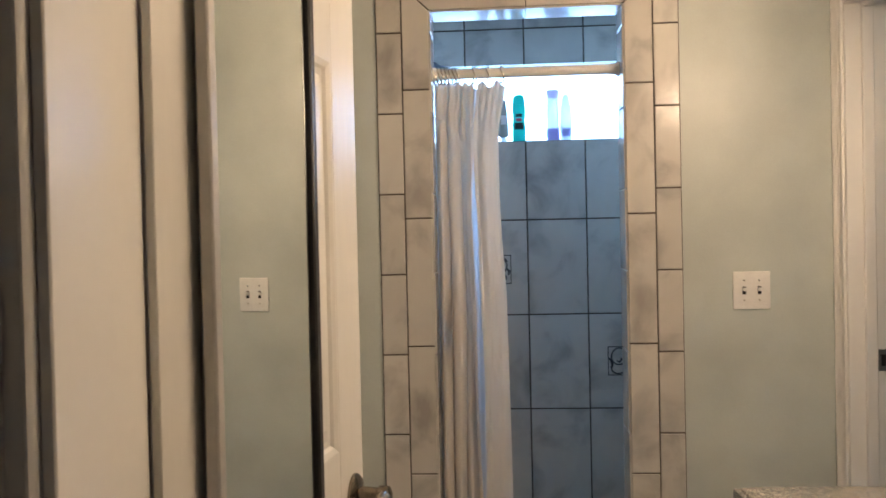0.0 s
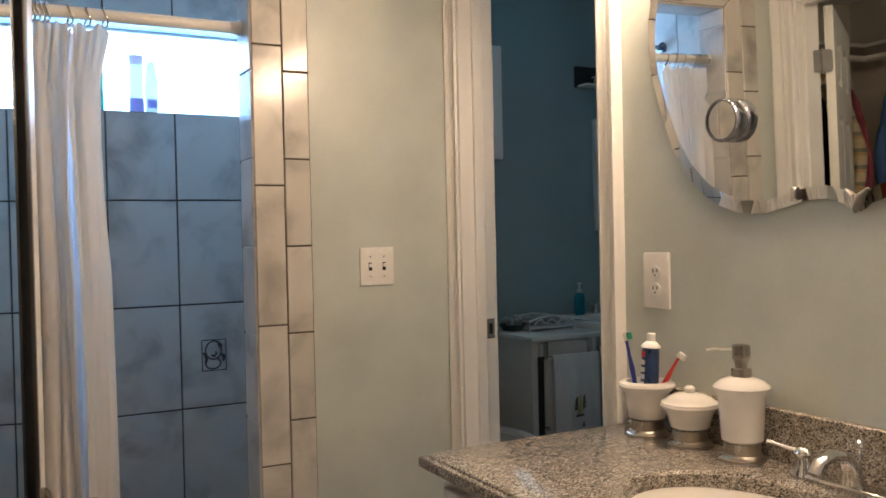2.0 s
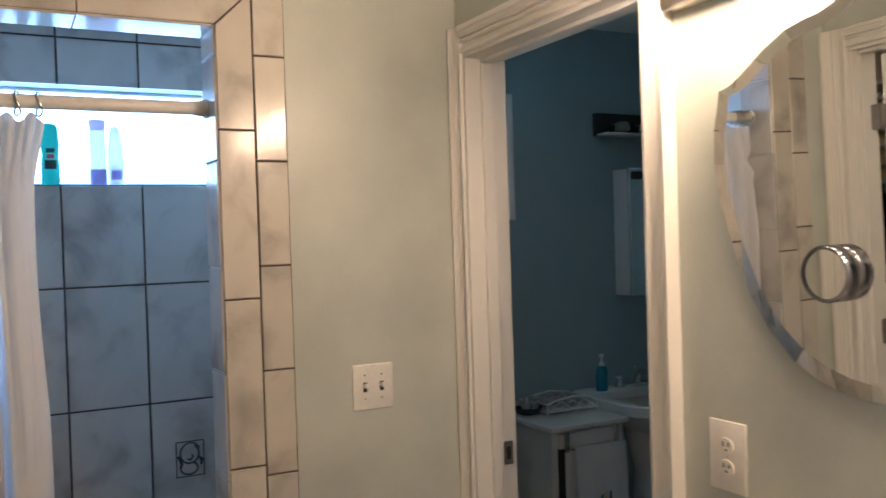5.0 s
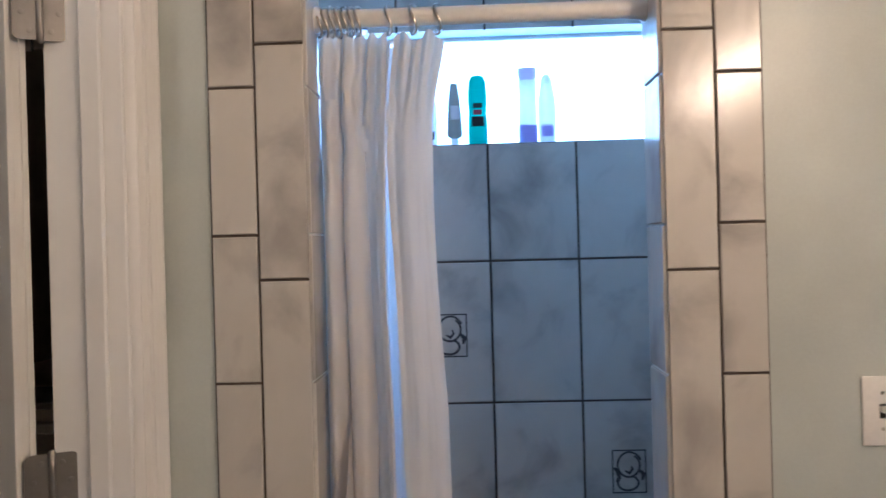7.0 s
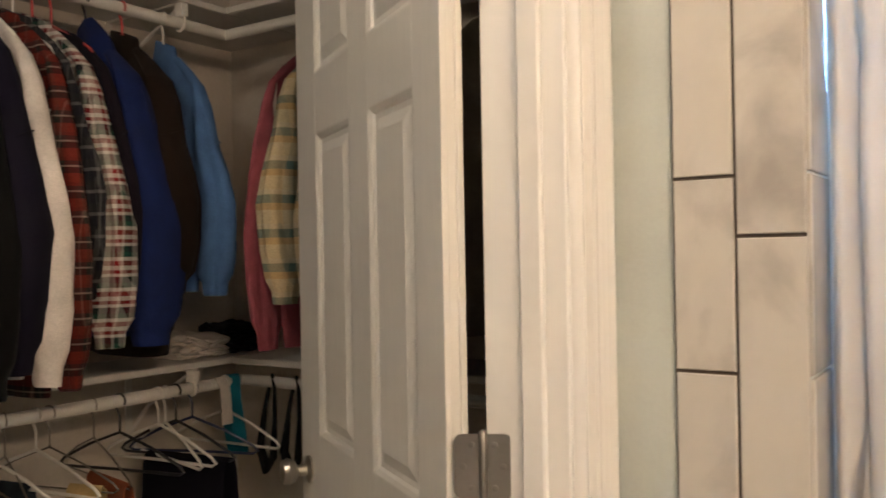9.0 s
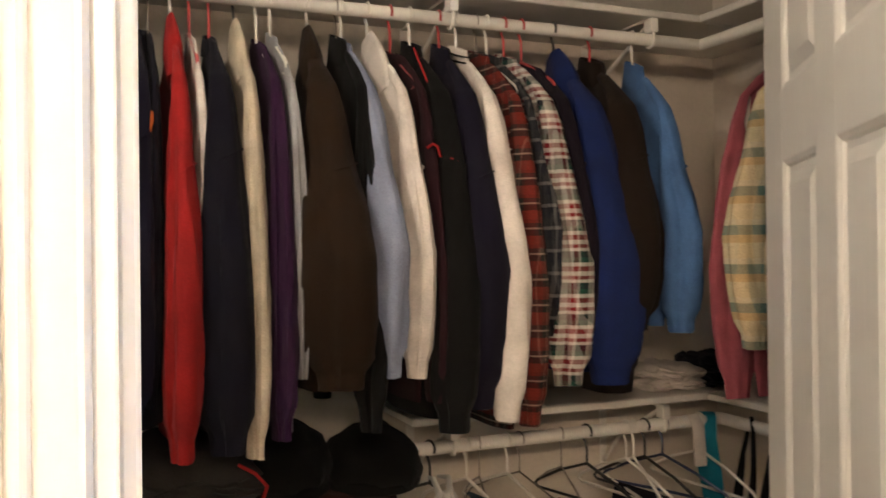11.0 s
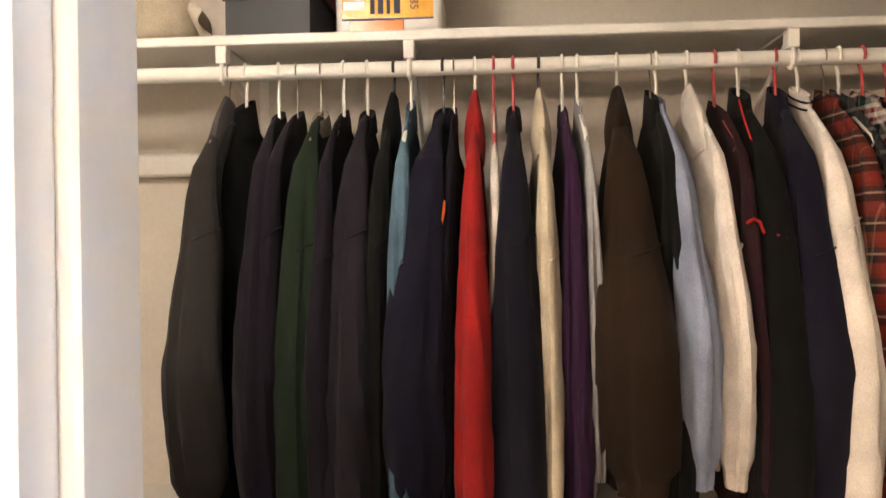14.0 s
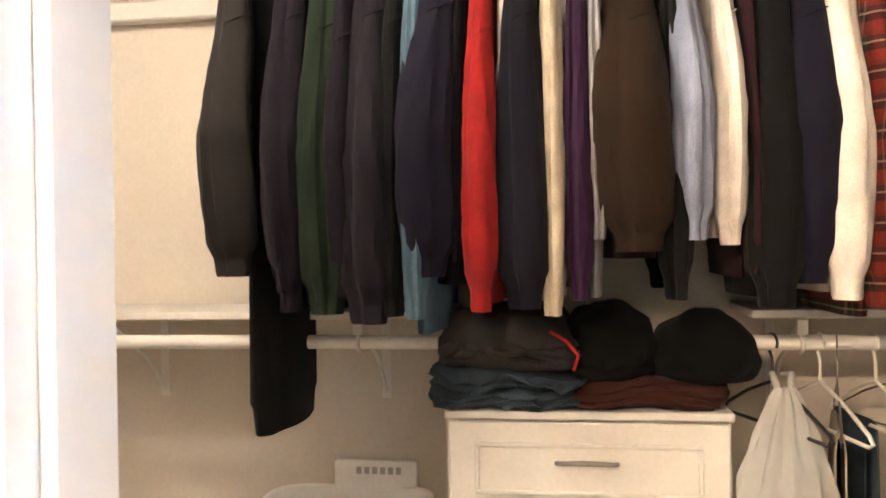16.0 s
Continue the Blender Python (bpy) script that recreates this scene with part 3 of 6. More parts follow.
def counter():
    """A granite slab with an oval cut for the basin and a moulded front edge."""
    bm = bmesh.new()
    seg = 48
    x0, x1, y0, y1 = 0.49, EAST - 0.001, 0.79, 1.885
    a, b = 0.158, 0.215

    def rim(k, z, out=0.0):
        return (SINK[0] + (a + out) * math.cos(k), SINK[1] + (b + out) * math.sin(k), z)

    def edge(k, z, inset):
        c, s = math.cos(k), math.sin(k)
        X0, X1, Y0, Y1 = x0 + inset, x1, y0 + inset, y1 - inset
        t = min(((X1 if c > 0 else X0) - SINK[0]) / c if abs(c) > 1e-6 else 9, ((Y1 if s > 0 else Y0) - SINK[1]) / s if abs(s) > 1e-6 else 9)
        return (SINK[0] + t * c, SINK[1] + t * s, z)

    ang = sorted([2 * math.pi * i / seg for i in range(seg)] + [math.atan2(Y - SINK[1], X - SINK[0]) % (2 * math.pi) for X in (x0, x1) for Y in (y0, y1)])
    rings = []
    for f in (lambda k: rim(k, VTOP - 0.03), lambda k: rim(k, VTOP - 0.006), lambda k: rim(k, VTOP, 0.006), lambda k: edge(k, VTOP, 0.022), lambda k: edge(k, VTOP - 0.003, 0.012), lambda k: edge(k, VTOP - 0.0075, 0.010), lambda k: edge(k, VTOP - 0.010, 0.0015), lambda k: edge(k, VTOP - 0.016, 0.0), lambda k: edge(k, VTOP - 0.03, 0.0)):
        rings.append([bm.verts.new(f(k)) for k in ang])
    rings.append(rings[0])
    for p, q in zip(rings, rings[1:]):
        for i in range(len(ang)):
            bm.faces.new((p[i], p[(i + 1) % len(ang)], q[(i + 1) % len(ang)], q[i]))
    return bm


thing("granite_countertop", counter(), GRANITE, "speckled grey granite countertop with a moulded edge", "countertop")
thing("backsplash", boxed(EAST - 0.020, EAST - 0.0005, 0.79, 1.885, VTOP, VTOP + 0.10, 0.002), GRANITE, "speckled grey granite backsplash strip", "backsplash")
bas = []
for k in range(9):
    s = math.cos(math.pi / 2 * k / 8.5)
    bas.append((max(0.02, s ** 0.6), -0.012 - 0.13 * (k / 8) ** 1.3))
basin = lathe([(1.02, -0.0302), (1.0, -0.034), *[(r, z - 0.022) for r, z in bas]], Matrix.Translation((*SINK, VTOP)) @ Matrix.Diagonal((0.166, 0.222, 1, 1)), 40)
thing("sink_basin", basin, PORCELAIN, "white oval porcelain sink basin under the granite", "sink")


def faucet(m):
    fa = empty("faucet", m, "chrome faucet with two lever handles behind the basin", "faucet")
    part("base", boxed(-0.028, 0.028, -0.085, 0.085, 0.0, 0.014, 0.006, seg=3), CHROME, fa)
    pts = [(0, 0, 0.012), (-0.005, 0, 0.045), (-0.03, 0, 0.075), (-0.07, 0, 0.083), (-0.105, 0, 0.07), (-0.12, 0, 0.05)]
    part("spout", tube(pts, [0.022, 0.018, 0.015, 0.013, 0.012, 0.012], 14), CHROME, fa)
    part("lift_rod", lathe([(0.003, 0.01), (0.003, 0.085), (0.008, 0.09), (0.007, 0.10), (0.002, 0.104)], pose(0.022, 0, 0), 12), CHROME, fa)
    for s in (-1, 1):
        st = part("handle", lathe([(0.027, 0.0), (0.027, 0.010), (0.017, 0.026), (0.014, 0.045), (0.018, 0.052), (0.014, 0.062), (0.006, 0.068)], pose(0, s * 0.1, 0), 20), CHROME, fa)
        part("lever", tube([(0.0, s * 0.1, 0.056), (-0.012, s * 0.128, 0.06), (-0.02, s * 0.155, 0.066), (-0.024, s * 0.165, 0.067)], [0.007, 0.005, 0.0045, 0.006], 10), CHROME, st)
    return fa


faucet(pose(0.998, 1.243, VTOP) @ Matrix.Diagonal((0.82, 1.0, 0.82, 1)))

# ---- wall mirror ----
MC = 1.268


def mirror_outline(inset=0.0):
    """Half of the scalloped outline (distance from the middle, height), bottom to top, then the other half."""
    half = [(0.0, 1.274), (0.012, 1.279), (0.028, 1.290), (0.063, 1.301), (0.105, 1.300), (0.146, 1.291), (0.205, 1.279), (0.24, 1.279), (0.28, 1.285), (0.325, 1.300), (0.366, 1.323), (0.415, 1.370), (0.452, 1.426), (0.48, 1.490), (0.500, 1.548), (0.516, 1.60), (0.524, 1.658), (0.521, 1.72), (0.512, 1.755), (0.507, 1.784), (0.482, 1.790), (0.457, 1.803), (0.41, 1.835), (0.364, 1.858), (0.33, 1.866), (0.296, 1.871), (0.27, 1.88), (0.247, 1.895), (0.21, 1.908), (0.17, 1.910), (0.142, 1.902), (0.094, 1.886), (0.05, 1.89), (0.0, 1.905)]
    fine = []
    for (a, b), (c, d) in zip(half, half[1:]):
        fine += [(a, b), ((a + c) / 2, (b + d) / 2)]
    fine.append(half[-1])
    pts = [(MC + a, b) for a, b in fine] + [(MC - a, b) for a, b in fine[-2:0:-1]]
    cz = 1.61
    return [(MC + (y - MC) * (1 - inset / 0.5), cz + (z - cz) * (1 - inset / 0.33)) for y, z in pts]


TIP = pose(EAST - 0.004, MC, 1.29, 0, -1.15, 0) @ pose(-EAST + 0.004, -MC, -1.29)
vm = empty("wall_mirror", TIP, "large wavy-edged wall mirror over the vanity", "mirror")
mb = bmesh.new()
outer, inner = mirror_outline(0.0), mirror_outline(0.026)
k = len(outer)
back = [mb.verts.new((EAST - 0.004, y, z)) for y, z in outer]
front = [mb.verts.new((EAST - 0.009, y, z)) for y, z in outer]
inn = [mb.verts.new((EAST - 0.0125, y, z)) for y, z in inner]
mb.faces.new(inn)
for a, b in ((back, front), (front, inn)):
    for i in range(k):
        mb.faces.new((a[i], a[(i + 1) % k], b[(i + 1) % k], b[i]))
mb.faces.new(back[::-1])
part("glass", mb, MIRROR, vm, "silvered glass with a bevelled edge", smooth=False)
orn = [(EAST - 0.013, MC + 0.022, 1.315), (EAST - 0.017, MC + 0.008, 1.302), (EAST - 0.018, MC, 1.280), (EAST - 0.017, MC - 0.008, 1.302), (EAST - 0.013, MC - 0.022, 1.315)]
part("clip", tube(orn, [0.003, 0.006, 0.008, 0.006, 0.003], 10), STEEL, vm, "small metal clip")
for s in (-1, 1):
    part("clip", boxed(EAST - 0.02, EAST - 0.004, MC + s * 0.13 - 0.006, MC + s * 0.13 + 0.006, 1.300, 1.326, 0.002), CHROME, vm)
part("crest", tube([(EAST - 0.014, MC + 0.16 * q, 1.905 + 0.010 * math.cos(q * 7)) for q in (-1, -0.7, -0.4, 0, 0.4, 0.7, 1)], [0.004, 0.008, 0.009, 0.011, 0.009, 0.008, 0.004], 8), surf("tarnished_silver", (0.22, 0.18, 0.14), 0.35, metal=0.8), vm, "tarnished carved crest")
mg = empty("magnifying_mirror", TIP @ pose(EAST - 0.013, 1.548, 1.47, 0, 0, 0), "small round magnifying mirror stuck on the wall mirror", "mirror")
ring = lathe([(0.042, 0.0), (0.044, 0.003), (0.044, 0.026), (0.042, 0.029), (0.038, 0.029), (0.038, 0.026)], pose(0, 0, 0, 0, -90, 0), 36)
part("rim", ring, surf("smoky_chrome", (0.25, 0.26, 0.30), 0.12, metal=1.0, bump=0), mg, "chrome rim")
part("glass", lathe([(0.0385, 0.0262), (0.026, 0.0252), (0.013, 0.0246), (0.002, 0.0244)], pose(0, 0, 0, 0, -90, 0), 36), MIRROR, mg)

# ---- vanity light ----
lb = empty("vanity_light", pose(EAST, 1.275, 2.0), "chrome light bar with lit round bulbs over the mirror", "wall lamp")
part("bar", boxed(-0.045, -0.0005, -0.62, 0.62, -0.05, 0.06, 0.006), surf("bar_chrome", (0.62, 0.57, 0.5), 0.2, metal=1.0), lb, "polished metal bar")
for i in range(6):
    y = -0.545 + i * 0.218
    so = part("socket", lathe([(0.026, 0.044), (0.026, 0.05), (0.021, 0.055), (0.020, 0.085)], Matrix.Translation((0, y, 0.005)) @ pose(0, 0, 0, 0, -90, 0), 20), CHROME, lb)
    bl = bmesh.new()
    bmesh.ops.create_uvsphere(bl, u_segments=24, v_segments=14, radius=0.042, matrix=Matrix.Translation((-0.120, y, 0.005)))
    part("bulb", bl, BULB, so, "lit frosted round bulb")

# ---- shower ----
rod = empty("curtain_rod", pose(0, 2.845, 1.885), "white curtain rod across the shower opening", "curtain rod")
part("rod", tube([(-0.215, 0, 0), (0.393, 0, 0)], 0.017, 20), PLASTW, rod)
for x, s in ((-0.2185, 1), (0.3995, -1)):
    part("flange", lathe([(0.024, 0), (0.024, 0.010), (0.020, 0.016), (0.0185, 0.035)], Matrix.Translation((x, 0, 0)) @ pose(0, 0, 0, 0, 90 * s, 0), 20), PLASTW, rod)


def curtain(u0, u1, cols):
    """Gathered cloth: crumpled at the rings, tight folds on one side, a broad soft panel on the other."""
    rows = []
    for r in range(70):
        v = r / 69
        z = 1.860 - v * 1.678
        row = []
        for c in range(cols):
            u = u0 + (u1 - u0) * c / (cols - 1)
            right = 0.004 + 0.022 * v - 0.012 * math.sin(math.pi * min(1, v * 2.4)) + 0.020 * max(0, 1 - v * 11)
            x = -0.2125 + u * (right + 0.2125)
            tight = 1 / (1 + math.exp((u - 0.52) * 22))
            ph = 2 * math.pi * ((2.4 + 3.2 * tight) * u + 0.25 * math.sin(4.2 * u + 0.8) + 0.30 * noise.noise((u * 2.5, v * 1.6, 1)))
            env = 0.25 + 0.75 * min(1, v * 5)
            deep = (0.021 + 0.014 * tight) * (0.8 + 0.6 * noise.noise((u * 4, 0.3 + v * 1.2, 5)))
            y = 2.850 + env * (deep * math.sin(ph) + 0.004 * math.sin(ph * 2.3 + 3 * v)) + 0.003 * noise.noise((u * 20, v * 9, 3))
            x += 0.007 * math.cos(ph) * env * tight * min(1, u * 12)
            gap = 0.027 * min(1, 0.25 + v * 2.5) * (0.55 + 1.0 * noise.noise((v * 4, 2, 8)))
            x += gap * (0.6 if u0 > 0.3 else -0.6) * math.exp(-abs(u - 0.60) / 0.07)
            top = max(0, 1 - v * 9)
            crush = max(0, 1 - abs(v - 0.08) / 0.12) * (0.35 + 0.65 * tight)
            y += 0.026 * crush * noise.noise((u * 15, v * 34, 7))
            x += 0.008 * min(1, u * 12) * crush * noise.noise((u * 10, v * 26, 9))
            y += 0.008 * top * math.sin(2 * math.pi * u * 11)
            droop = (0.010 if u < 0.55 else 0.022) * top * (0.5 - 0.5 * math.cos(2 * math.pi * u * (9 if u < 0.55 else 4.5)))
            row.append((x, y, z - droop))
        rows.append(row)
    return sheet(rows, 0.0012)


def liner():
    """The thin liner that hangs on the shower side of the curtain."""
    rows = []
    for r in range(30):
        v = r / 29
        rows.append([(-0.20 + 0.19 * c / 59, 2.905 + 0.008 * math.sin(c * 0.62 + 1.2 * v), 1.842 - 1.63 * v) for c in range(60)])
    return sheet(rows, 0)


cur = empty("shower_curtain", pose(0, 0, 0), "white cloth shower curtain gathered to one side", "curtain")
part("gathered_panel", curtain(0.0, 0.60, 120), CURTAIN, cur)
part("loose_panel", curtain(0.60, 1.0, 80), CURTAIN, cur)
part("liner", liner(), LINER, cur, "thin translucent white liner")
for i in range(10):
    x = -0.205 + (0.012 * i if i < 7 else 0.084 + (i - 6) * 0.045)
    pts = [(x + 0.006 * math.sin(a * 2), 2.845 + 0.022 * math.sin(a), 1.879 + 0.027 * math.cos(a)) for a in [2 * math.pi * j / 18 for j in range(18)]]
    thing("curtain_ring", tube(pts, 0.0026, 8, closed=True), NICKEL, "dull metal curtain ring on the rod", "curtain ring", "rings on the curtain rod")

GLASSWIN = empty("window_1", pose(0, 0, 0), "wide low shower window, bright with daylight", "window", kind="structure")
WFR = PLASTW
for n, b in (("window_frame", (-0.47, -0.445, 3.885, 3.92, 1.76, 2.096)), ("window_frame", (0.765, 0.79, 3.885, 3.92, 1.76, 2.096)), ("window_frame", (-0.445, 0.765, 3.885, 3.92, 1.76, 1.772)), ("window_frame", (-0.445, 0.765, 3.885, 3.92, 2.084, 2.096))):
    part(n, boxed(*b, 0.002), WFR, GLASSWIN)
pane = part("pane", boxed(-0.445, 0.765, 3.9, 3.904, 1.772, 2.084), GLASS, GLASSWIN, smooth=False)
pane.visible_shadow = False
GLASSWIN2 = empty("window_2", pose(0, 0, 0), "small window in a pale frame in the toilet room", "window", kind="structure")
for n, b in (("window_casing", (1.42, 1.48, 3.778, 3.8, 1.61, 2.15)), ("window_casing", (1.84, 1.90, 3.778, 3.8, 1.61, 2.15)), ("window_casing", (1.48, 1.84, 3.778, 3.8, 2.08, 2.15)), ("window_sill", (1.48, 1.84, 3.765, 3.8, 1.61, 1.68)), ("window_frame", (1.48, 1.505, 3.87, 3.9, 1.68, 2.08)), ("window_frame", (1.815, 1.84, 3.87, 3.9, 1.68, 2.08)), ("window_frame", (1.505, 1.815, 3.87, 3.9, 1.68, 1.70)), ("window_frame", (1.505, 1.815, 3.87, 3.9, 2.06, 2.08)), ("muntin", (1.76, 1.775, 3.872, 3.898, 1.70, 2.06))):
    part(n, boxed(*b, 0.003), TRIM, GLASSWIN2)
pane = part("pane", boxed(1.505, 1.815, 3.884, 3.888, 1.70, 2.06), GLASS, GLASSWIN2, smooth=False)
pane.visible_shadow = False

# ---- closet fittings ----
SHF, RODX, RODZ = -1.97, -1.995, 2.066


def shelf(name, x0, x1, y0, y1, z0, z1, label, edge="x"):
    """A painted board with a separate lipping along its front edge."""
    sh_ = empty(name, pose(x0, y0, z0), label, "shelf")
    w, d, h = x1 - x0, y1 - y0, z1 - z0
    if edge == "x":
        part("board", boxed(0, w - 0.012, 0, d, 0, h, 0.002), SHELFW, sh_)
        part("lipping", boxed(w - 0.0115, w, 0, d, -0.002, h, 0.003), SHELFW, sh_)
    else:
        part("board", boxed(0, w, 0.012, d, 0, h, 0.002), SHELFW, sh_)
        part("lipping", boxed(0, w, 0, 0.0115, -0.002, h, 0.003), SHELFW, sh_)
    return sh_


shelf("upper_shelf", -2.33, SHF, 0.60, 3.75, 2.125, 2.145, "white painted shelf over the clothes rod")
shelf("upper_shelf", SHF, -0.64, 3.40, 3.75, 2.125, 2.145, "white painted shelf over the clothes rod", "y")
shelf("lower_shelf", -2.33, -2.045, 0.60, 1.87, 1.060, 1.078, "white painted shelf at waist height")
shelf("lower_shelf", -2.33, -2.045, 2.56, 3.75, 1.060, 1.078, "white painted shelf at waist height")
shelf("lower_shelf", -2.045, -0.64, 3.47, 3.75, 1.060, 1.078, "white painted shelf at waist height", "y")


def clothes_rod(p, q, label, r=0.017):
    return thing("clothes_rod", tube([p, q], r, 16), SHELFW, label, "clothes rod")


clothes_rod((RODX, 0.60, RODZ), (RODX, 3.42, RODZ), "white round clothes rod under the upper shelf")
clothes_rod((-2.0, 3.42, RODZ), (-0.64, 3.42, RODZ), "white round clothes rod under the upper shelf")
clothes_rod((-2.03, 0.60, 1.006), (-2.03, 1.85, 1.006), "white round clothes rod under the lower shelf")
clothes_rod((-2.03, 2.53, 1.006), (-2.03, 3.50, 1.006), "white round clothes rod under the lower shelf")
clothes_rod((-2.03, 3.50, 1.006), (-0.64, 3.50, 1.006), "white round clothes rod under the lower shelf")


def bracket(x, y, z, under):
    """A shelf bracket with a cradle for the rod; under is the shelf's underside."""
    br = empty("shelf_bracket", pose(x, y, z), "white metal shelf bracket that holds the rod", "bracket", "brackets of the closet shelves")
    d = -2.33 - x
    part("arm", boxed(d + 0.003, 0.015, -0.010, 0.010, under - z - 0.006, under - z), SHELFW, br)
    part("wall_plate", boxed(d, d + 0.004, -0.012, 0.012, under - z - 0.24, under - z), SHELFW, br)
    part("brace", tube([(d + 0.005, 0, under - z - 0.22), (d + 0.1, 0, under - z - 0.12), (-0.02, 0, under - z - 0.02)], 0.006, 8), SHELFW, br)
    part("cradle", tube([(0, 0.0, under - z - 0.004)] + [(0.021 * math.sin(a), 0, -0.021 * math.cos(a)) for a in (2.2, 1.5, 0.8, 0, -0.8)], 0.005, 8), SHELFW, br)
    part("hook_plate", boxed(-0.012, 0.022, -0.012, 0.012, 0.018, under - z - 0.001, 0.002), SHELFW, br)


for y in (0.95, 1.44, 1.85, 2.655, 3.25):
    bracket(RODX, y, RODZ, 2.125)
for y in (1.02, 1.66, 2.66, 3.3):
    bracket(-2.03, y, 1.006, 1.060)
bt = empty("wall_batten", pose(-2.33, 0, 0), "white wooden batten screwed to the closet wall", "batten")
part("board", boxed(0.0, 0.045, 0.60, 1.70, 1.872, 1.928, 0.006), SHELFW, bt)
part("screw", lathe([(0.006, 0), (0.004, 0.003)], Matrix.Translation((0.0455, 0.89, 1.885)) @ pose(0, 0, 0, 0, 90, 0), 10), STEEL, bt)

# ---- chest of drawers ----
ch = empty("drawer_chest", pose(-1.93, 2.188, 0), "white chest of drawers with moulded fronts and metal pulls", "chest of drawers")
part("body", boxed(-0.39, -0.018, -0.308, 0.308, 0.0, 0.848), SHELFW, ch)
part("top", boxed(-0.39, 0.004, -0.312, 0.312, 0.848, 0.866, 0.003), SHELFW, ch)
for i in range(4):
    z1 = 0.842 - i * 0.205
    z0 = z1 - 0.195
    dr = part("drawer", boxed(-0.018, 0.0, -0.302, 0.302, z0, z1, 0.003), SHELFW, ch)
    mo = bmesh.new()
    for a, b, c, d in ((-0.245, 0.245, z1 - 0.055, z1 - 0.045), (-0.245, 0.245, z0 + 0.035, z0 + 0.045), (-0.245, -0.235, z0 + 0.045, z1 - 0.055), (0.235, 0.245, z0 + 0.045, z1 - 0.055)):
        box(mo, 0.0, 0.006, a, b, c, d, 0.002)
    part("moulding", mo, SHELFW, dr)
    zc = (z0 + z1) / 2 + 0.008
    part("pull", tube([(0.0, -0.066, zc), (0.016, -0.055, zc + 0.003), (0.022, 0, zc + 0.006), (0.016, 0.055, zc + 0.003), (0.0, 0.066, zc)], [0.005, 0.005, 0.006, 0.005, 0.005], 10), STEEL, dr, "dark metal pull")

# ---- clothes ----
CL = {n: cloth(n, c) for n, c in {
    "charcoal_cotton": (0.022, 0.019, 0.018), "grey_knit": (0.060, 0.052, 0.050), "black_fleece": (0.004, 0.004, 0.004), "plum_black_cotton": (0.009, 0.006, 0.011),
    "forest_green_cotton": (0.011, 0.019, 0.011), "slate_plum_cotton": (0.014, 0.011, 0.016), "black_cotton": (0.004, 0.004, 0.004), "denim_blue": (0.090, 0.152, 0.207),
    "navy_nylon": (0.007, 0.006, 0.015), "bright_red_cotton": (0.289, 0.015, 0.015), "ink_navy_cotton": (0.006, 0.0055, 0.011), "cream_fleece": (0.513, 0.439, 0.331),
    "purple_cotton": (0.029, 0.009, 0.033), "pale_grey_cotton": (0.345, 0.338, 0.345), "dark_brown_cotton": (0.019, 0.010, 0.005), "chambray": (0.23, 0.26, 0.36),
    "ivory_fleece": (0.70, 0.64, 0.59), "maroon_cotton": (0.021, 0.006, 0.009), "royal_blue_fleece": (0.009, 0.018, 0.085), "sky_blue_cotton": (0.07, 0.15, 0.33),
    "coffee_nylon": (0.015, 0.009, 0.006), "rose_cotton": (0.276, 0.069, 0.090), "orange_cloth": (0.497, 0.108, 0.025), "beige_cloth": (0.332, 0.276, 0.207), "rust_cloth": (0.289, 0.083, 0.035), "yellow_cream": (0.580, 0.430, 0.207), "red_piping": (0.455, 0.025, 0.025), "teal_cloth": (0.013, 0.186, 0.276)}.items()}
W3, K3, G3, R3 = (0.62, 0.58, 0.52), (0.012, 0.012, 0.018), (0.012, 0.06, 0.04), (0.20, 0.012, 0.015)
CL["red_plaid"] = plaid("red_plaid", ((0, (0.11, 0.016, 0.012)), (0.30, (0.02, 0.03, 0.025)), (0.52, (0.34, 0.26, 0.20)), (0.58, (0.02, 0.03, 0.025)), (0.80, (0.10, 0.015, 0.012))), ((0, (0.20, 0.024, 0.016)), (0.35, (0.02, 0.012, 0.012)), (0.60, (0.36, 0.29, 0.22)), (0.67, (0.03, 0.02, 0.02)), (0.85, (0.16, 0.018, 0.014))), 0.056)
CL["white_plaid"] = plaid("white_plaid", ((0, W3), (0.20, R3), (0.36, W3), (0.46, G3), (0.64, K3), (0.84, W3)), ((0, W3), (0.14, R3), (0.30, W3), (0.42, G3), (0.58, K3), (0.78, W3), (0.88, R3)), 0.07)
CL["dark_plaid"] = plaid("dark_plaid", ((0, K3), (0.4, (0.16, 0.16, 0.15)), (0.52, K3), (0.75, (0.05, 0.05, 0.05))), ((0, K3), (0.45, (0.17, 0.16, 0.15)), (0.6, (0.02, 0.02, 0.02))), 0.05)
CL["pastel_plaid"] = plaid("pastel_plaid", ((0, (0.52, 0.40, 0.22)), (0.45, (0.10, 0.17, 0.16)), (0.75, (0.50, 0.42, 0.30))), ((0, (0.66, 0.56, 0.36)), (0.4, (0.55, 0.36, 0.16)), (0.6, (0.09, 0.16, 0.15)), (0.85, (0.66, 0.58, 0.42))), 0.085)
HK = {"w": surf("white_hanger", (0.75, 0.72, 0.66), 0.35, bump=0), "k": surf("black_hanger", (0.02, 0.018, 0.018), 0.35, bump=0), "r": surf("red_hanger", (0.40, 0.05, 0.05), 0.35, bump=0), "m": surf("wire_hanger", (0.25, 0.22, 0.19), 0.3, metal=0.8, bump=0), "b": surf("navy_hanger", (0.02, 0.03, 0.08), 0.35, bump=0)}
HKN = {"w": "white plastic", "k": "black plastic", "r": "red plastic", "m": "thin wire", "b": "dark blue plastic"}


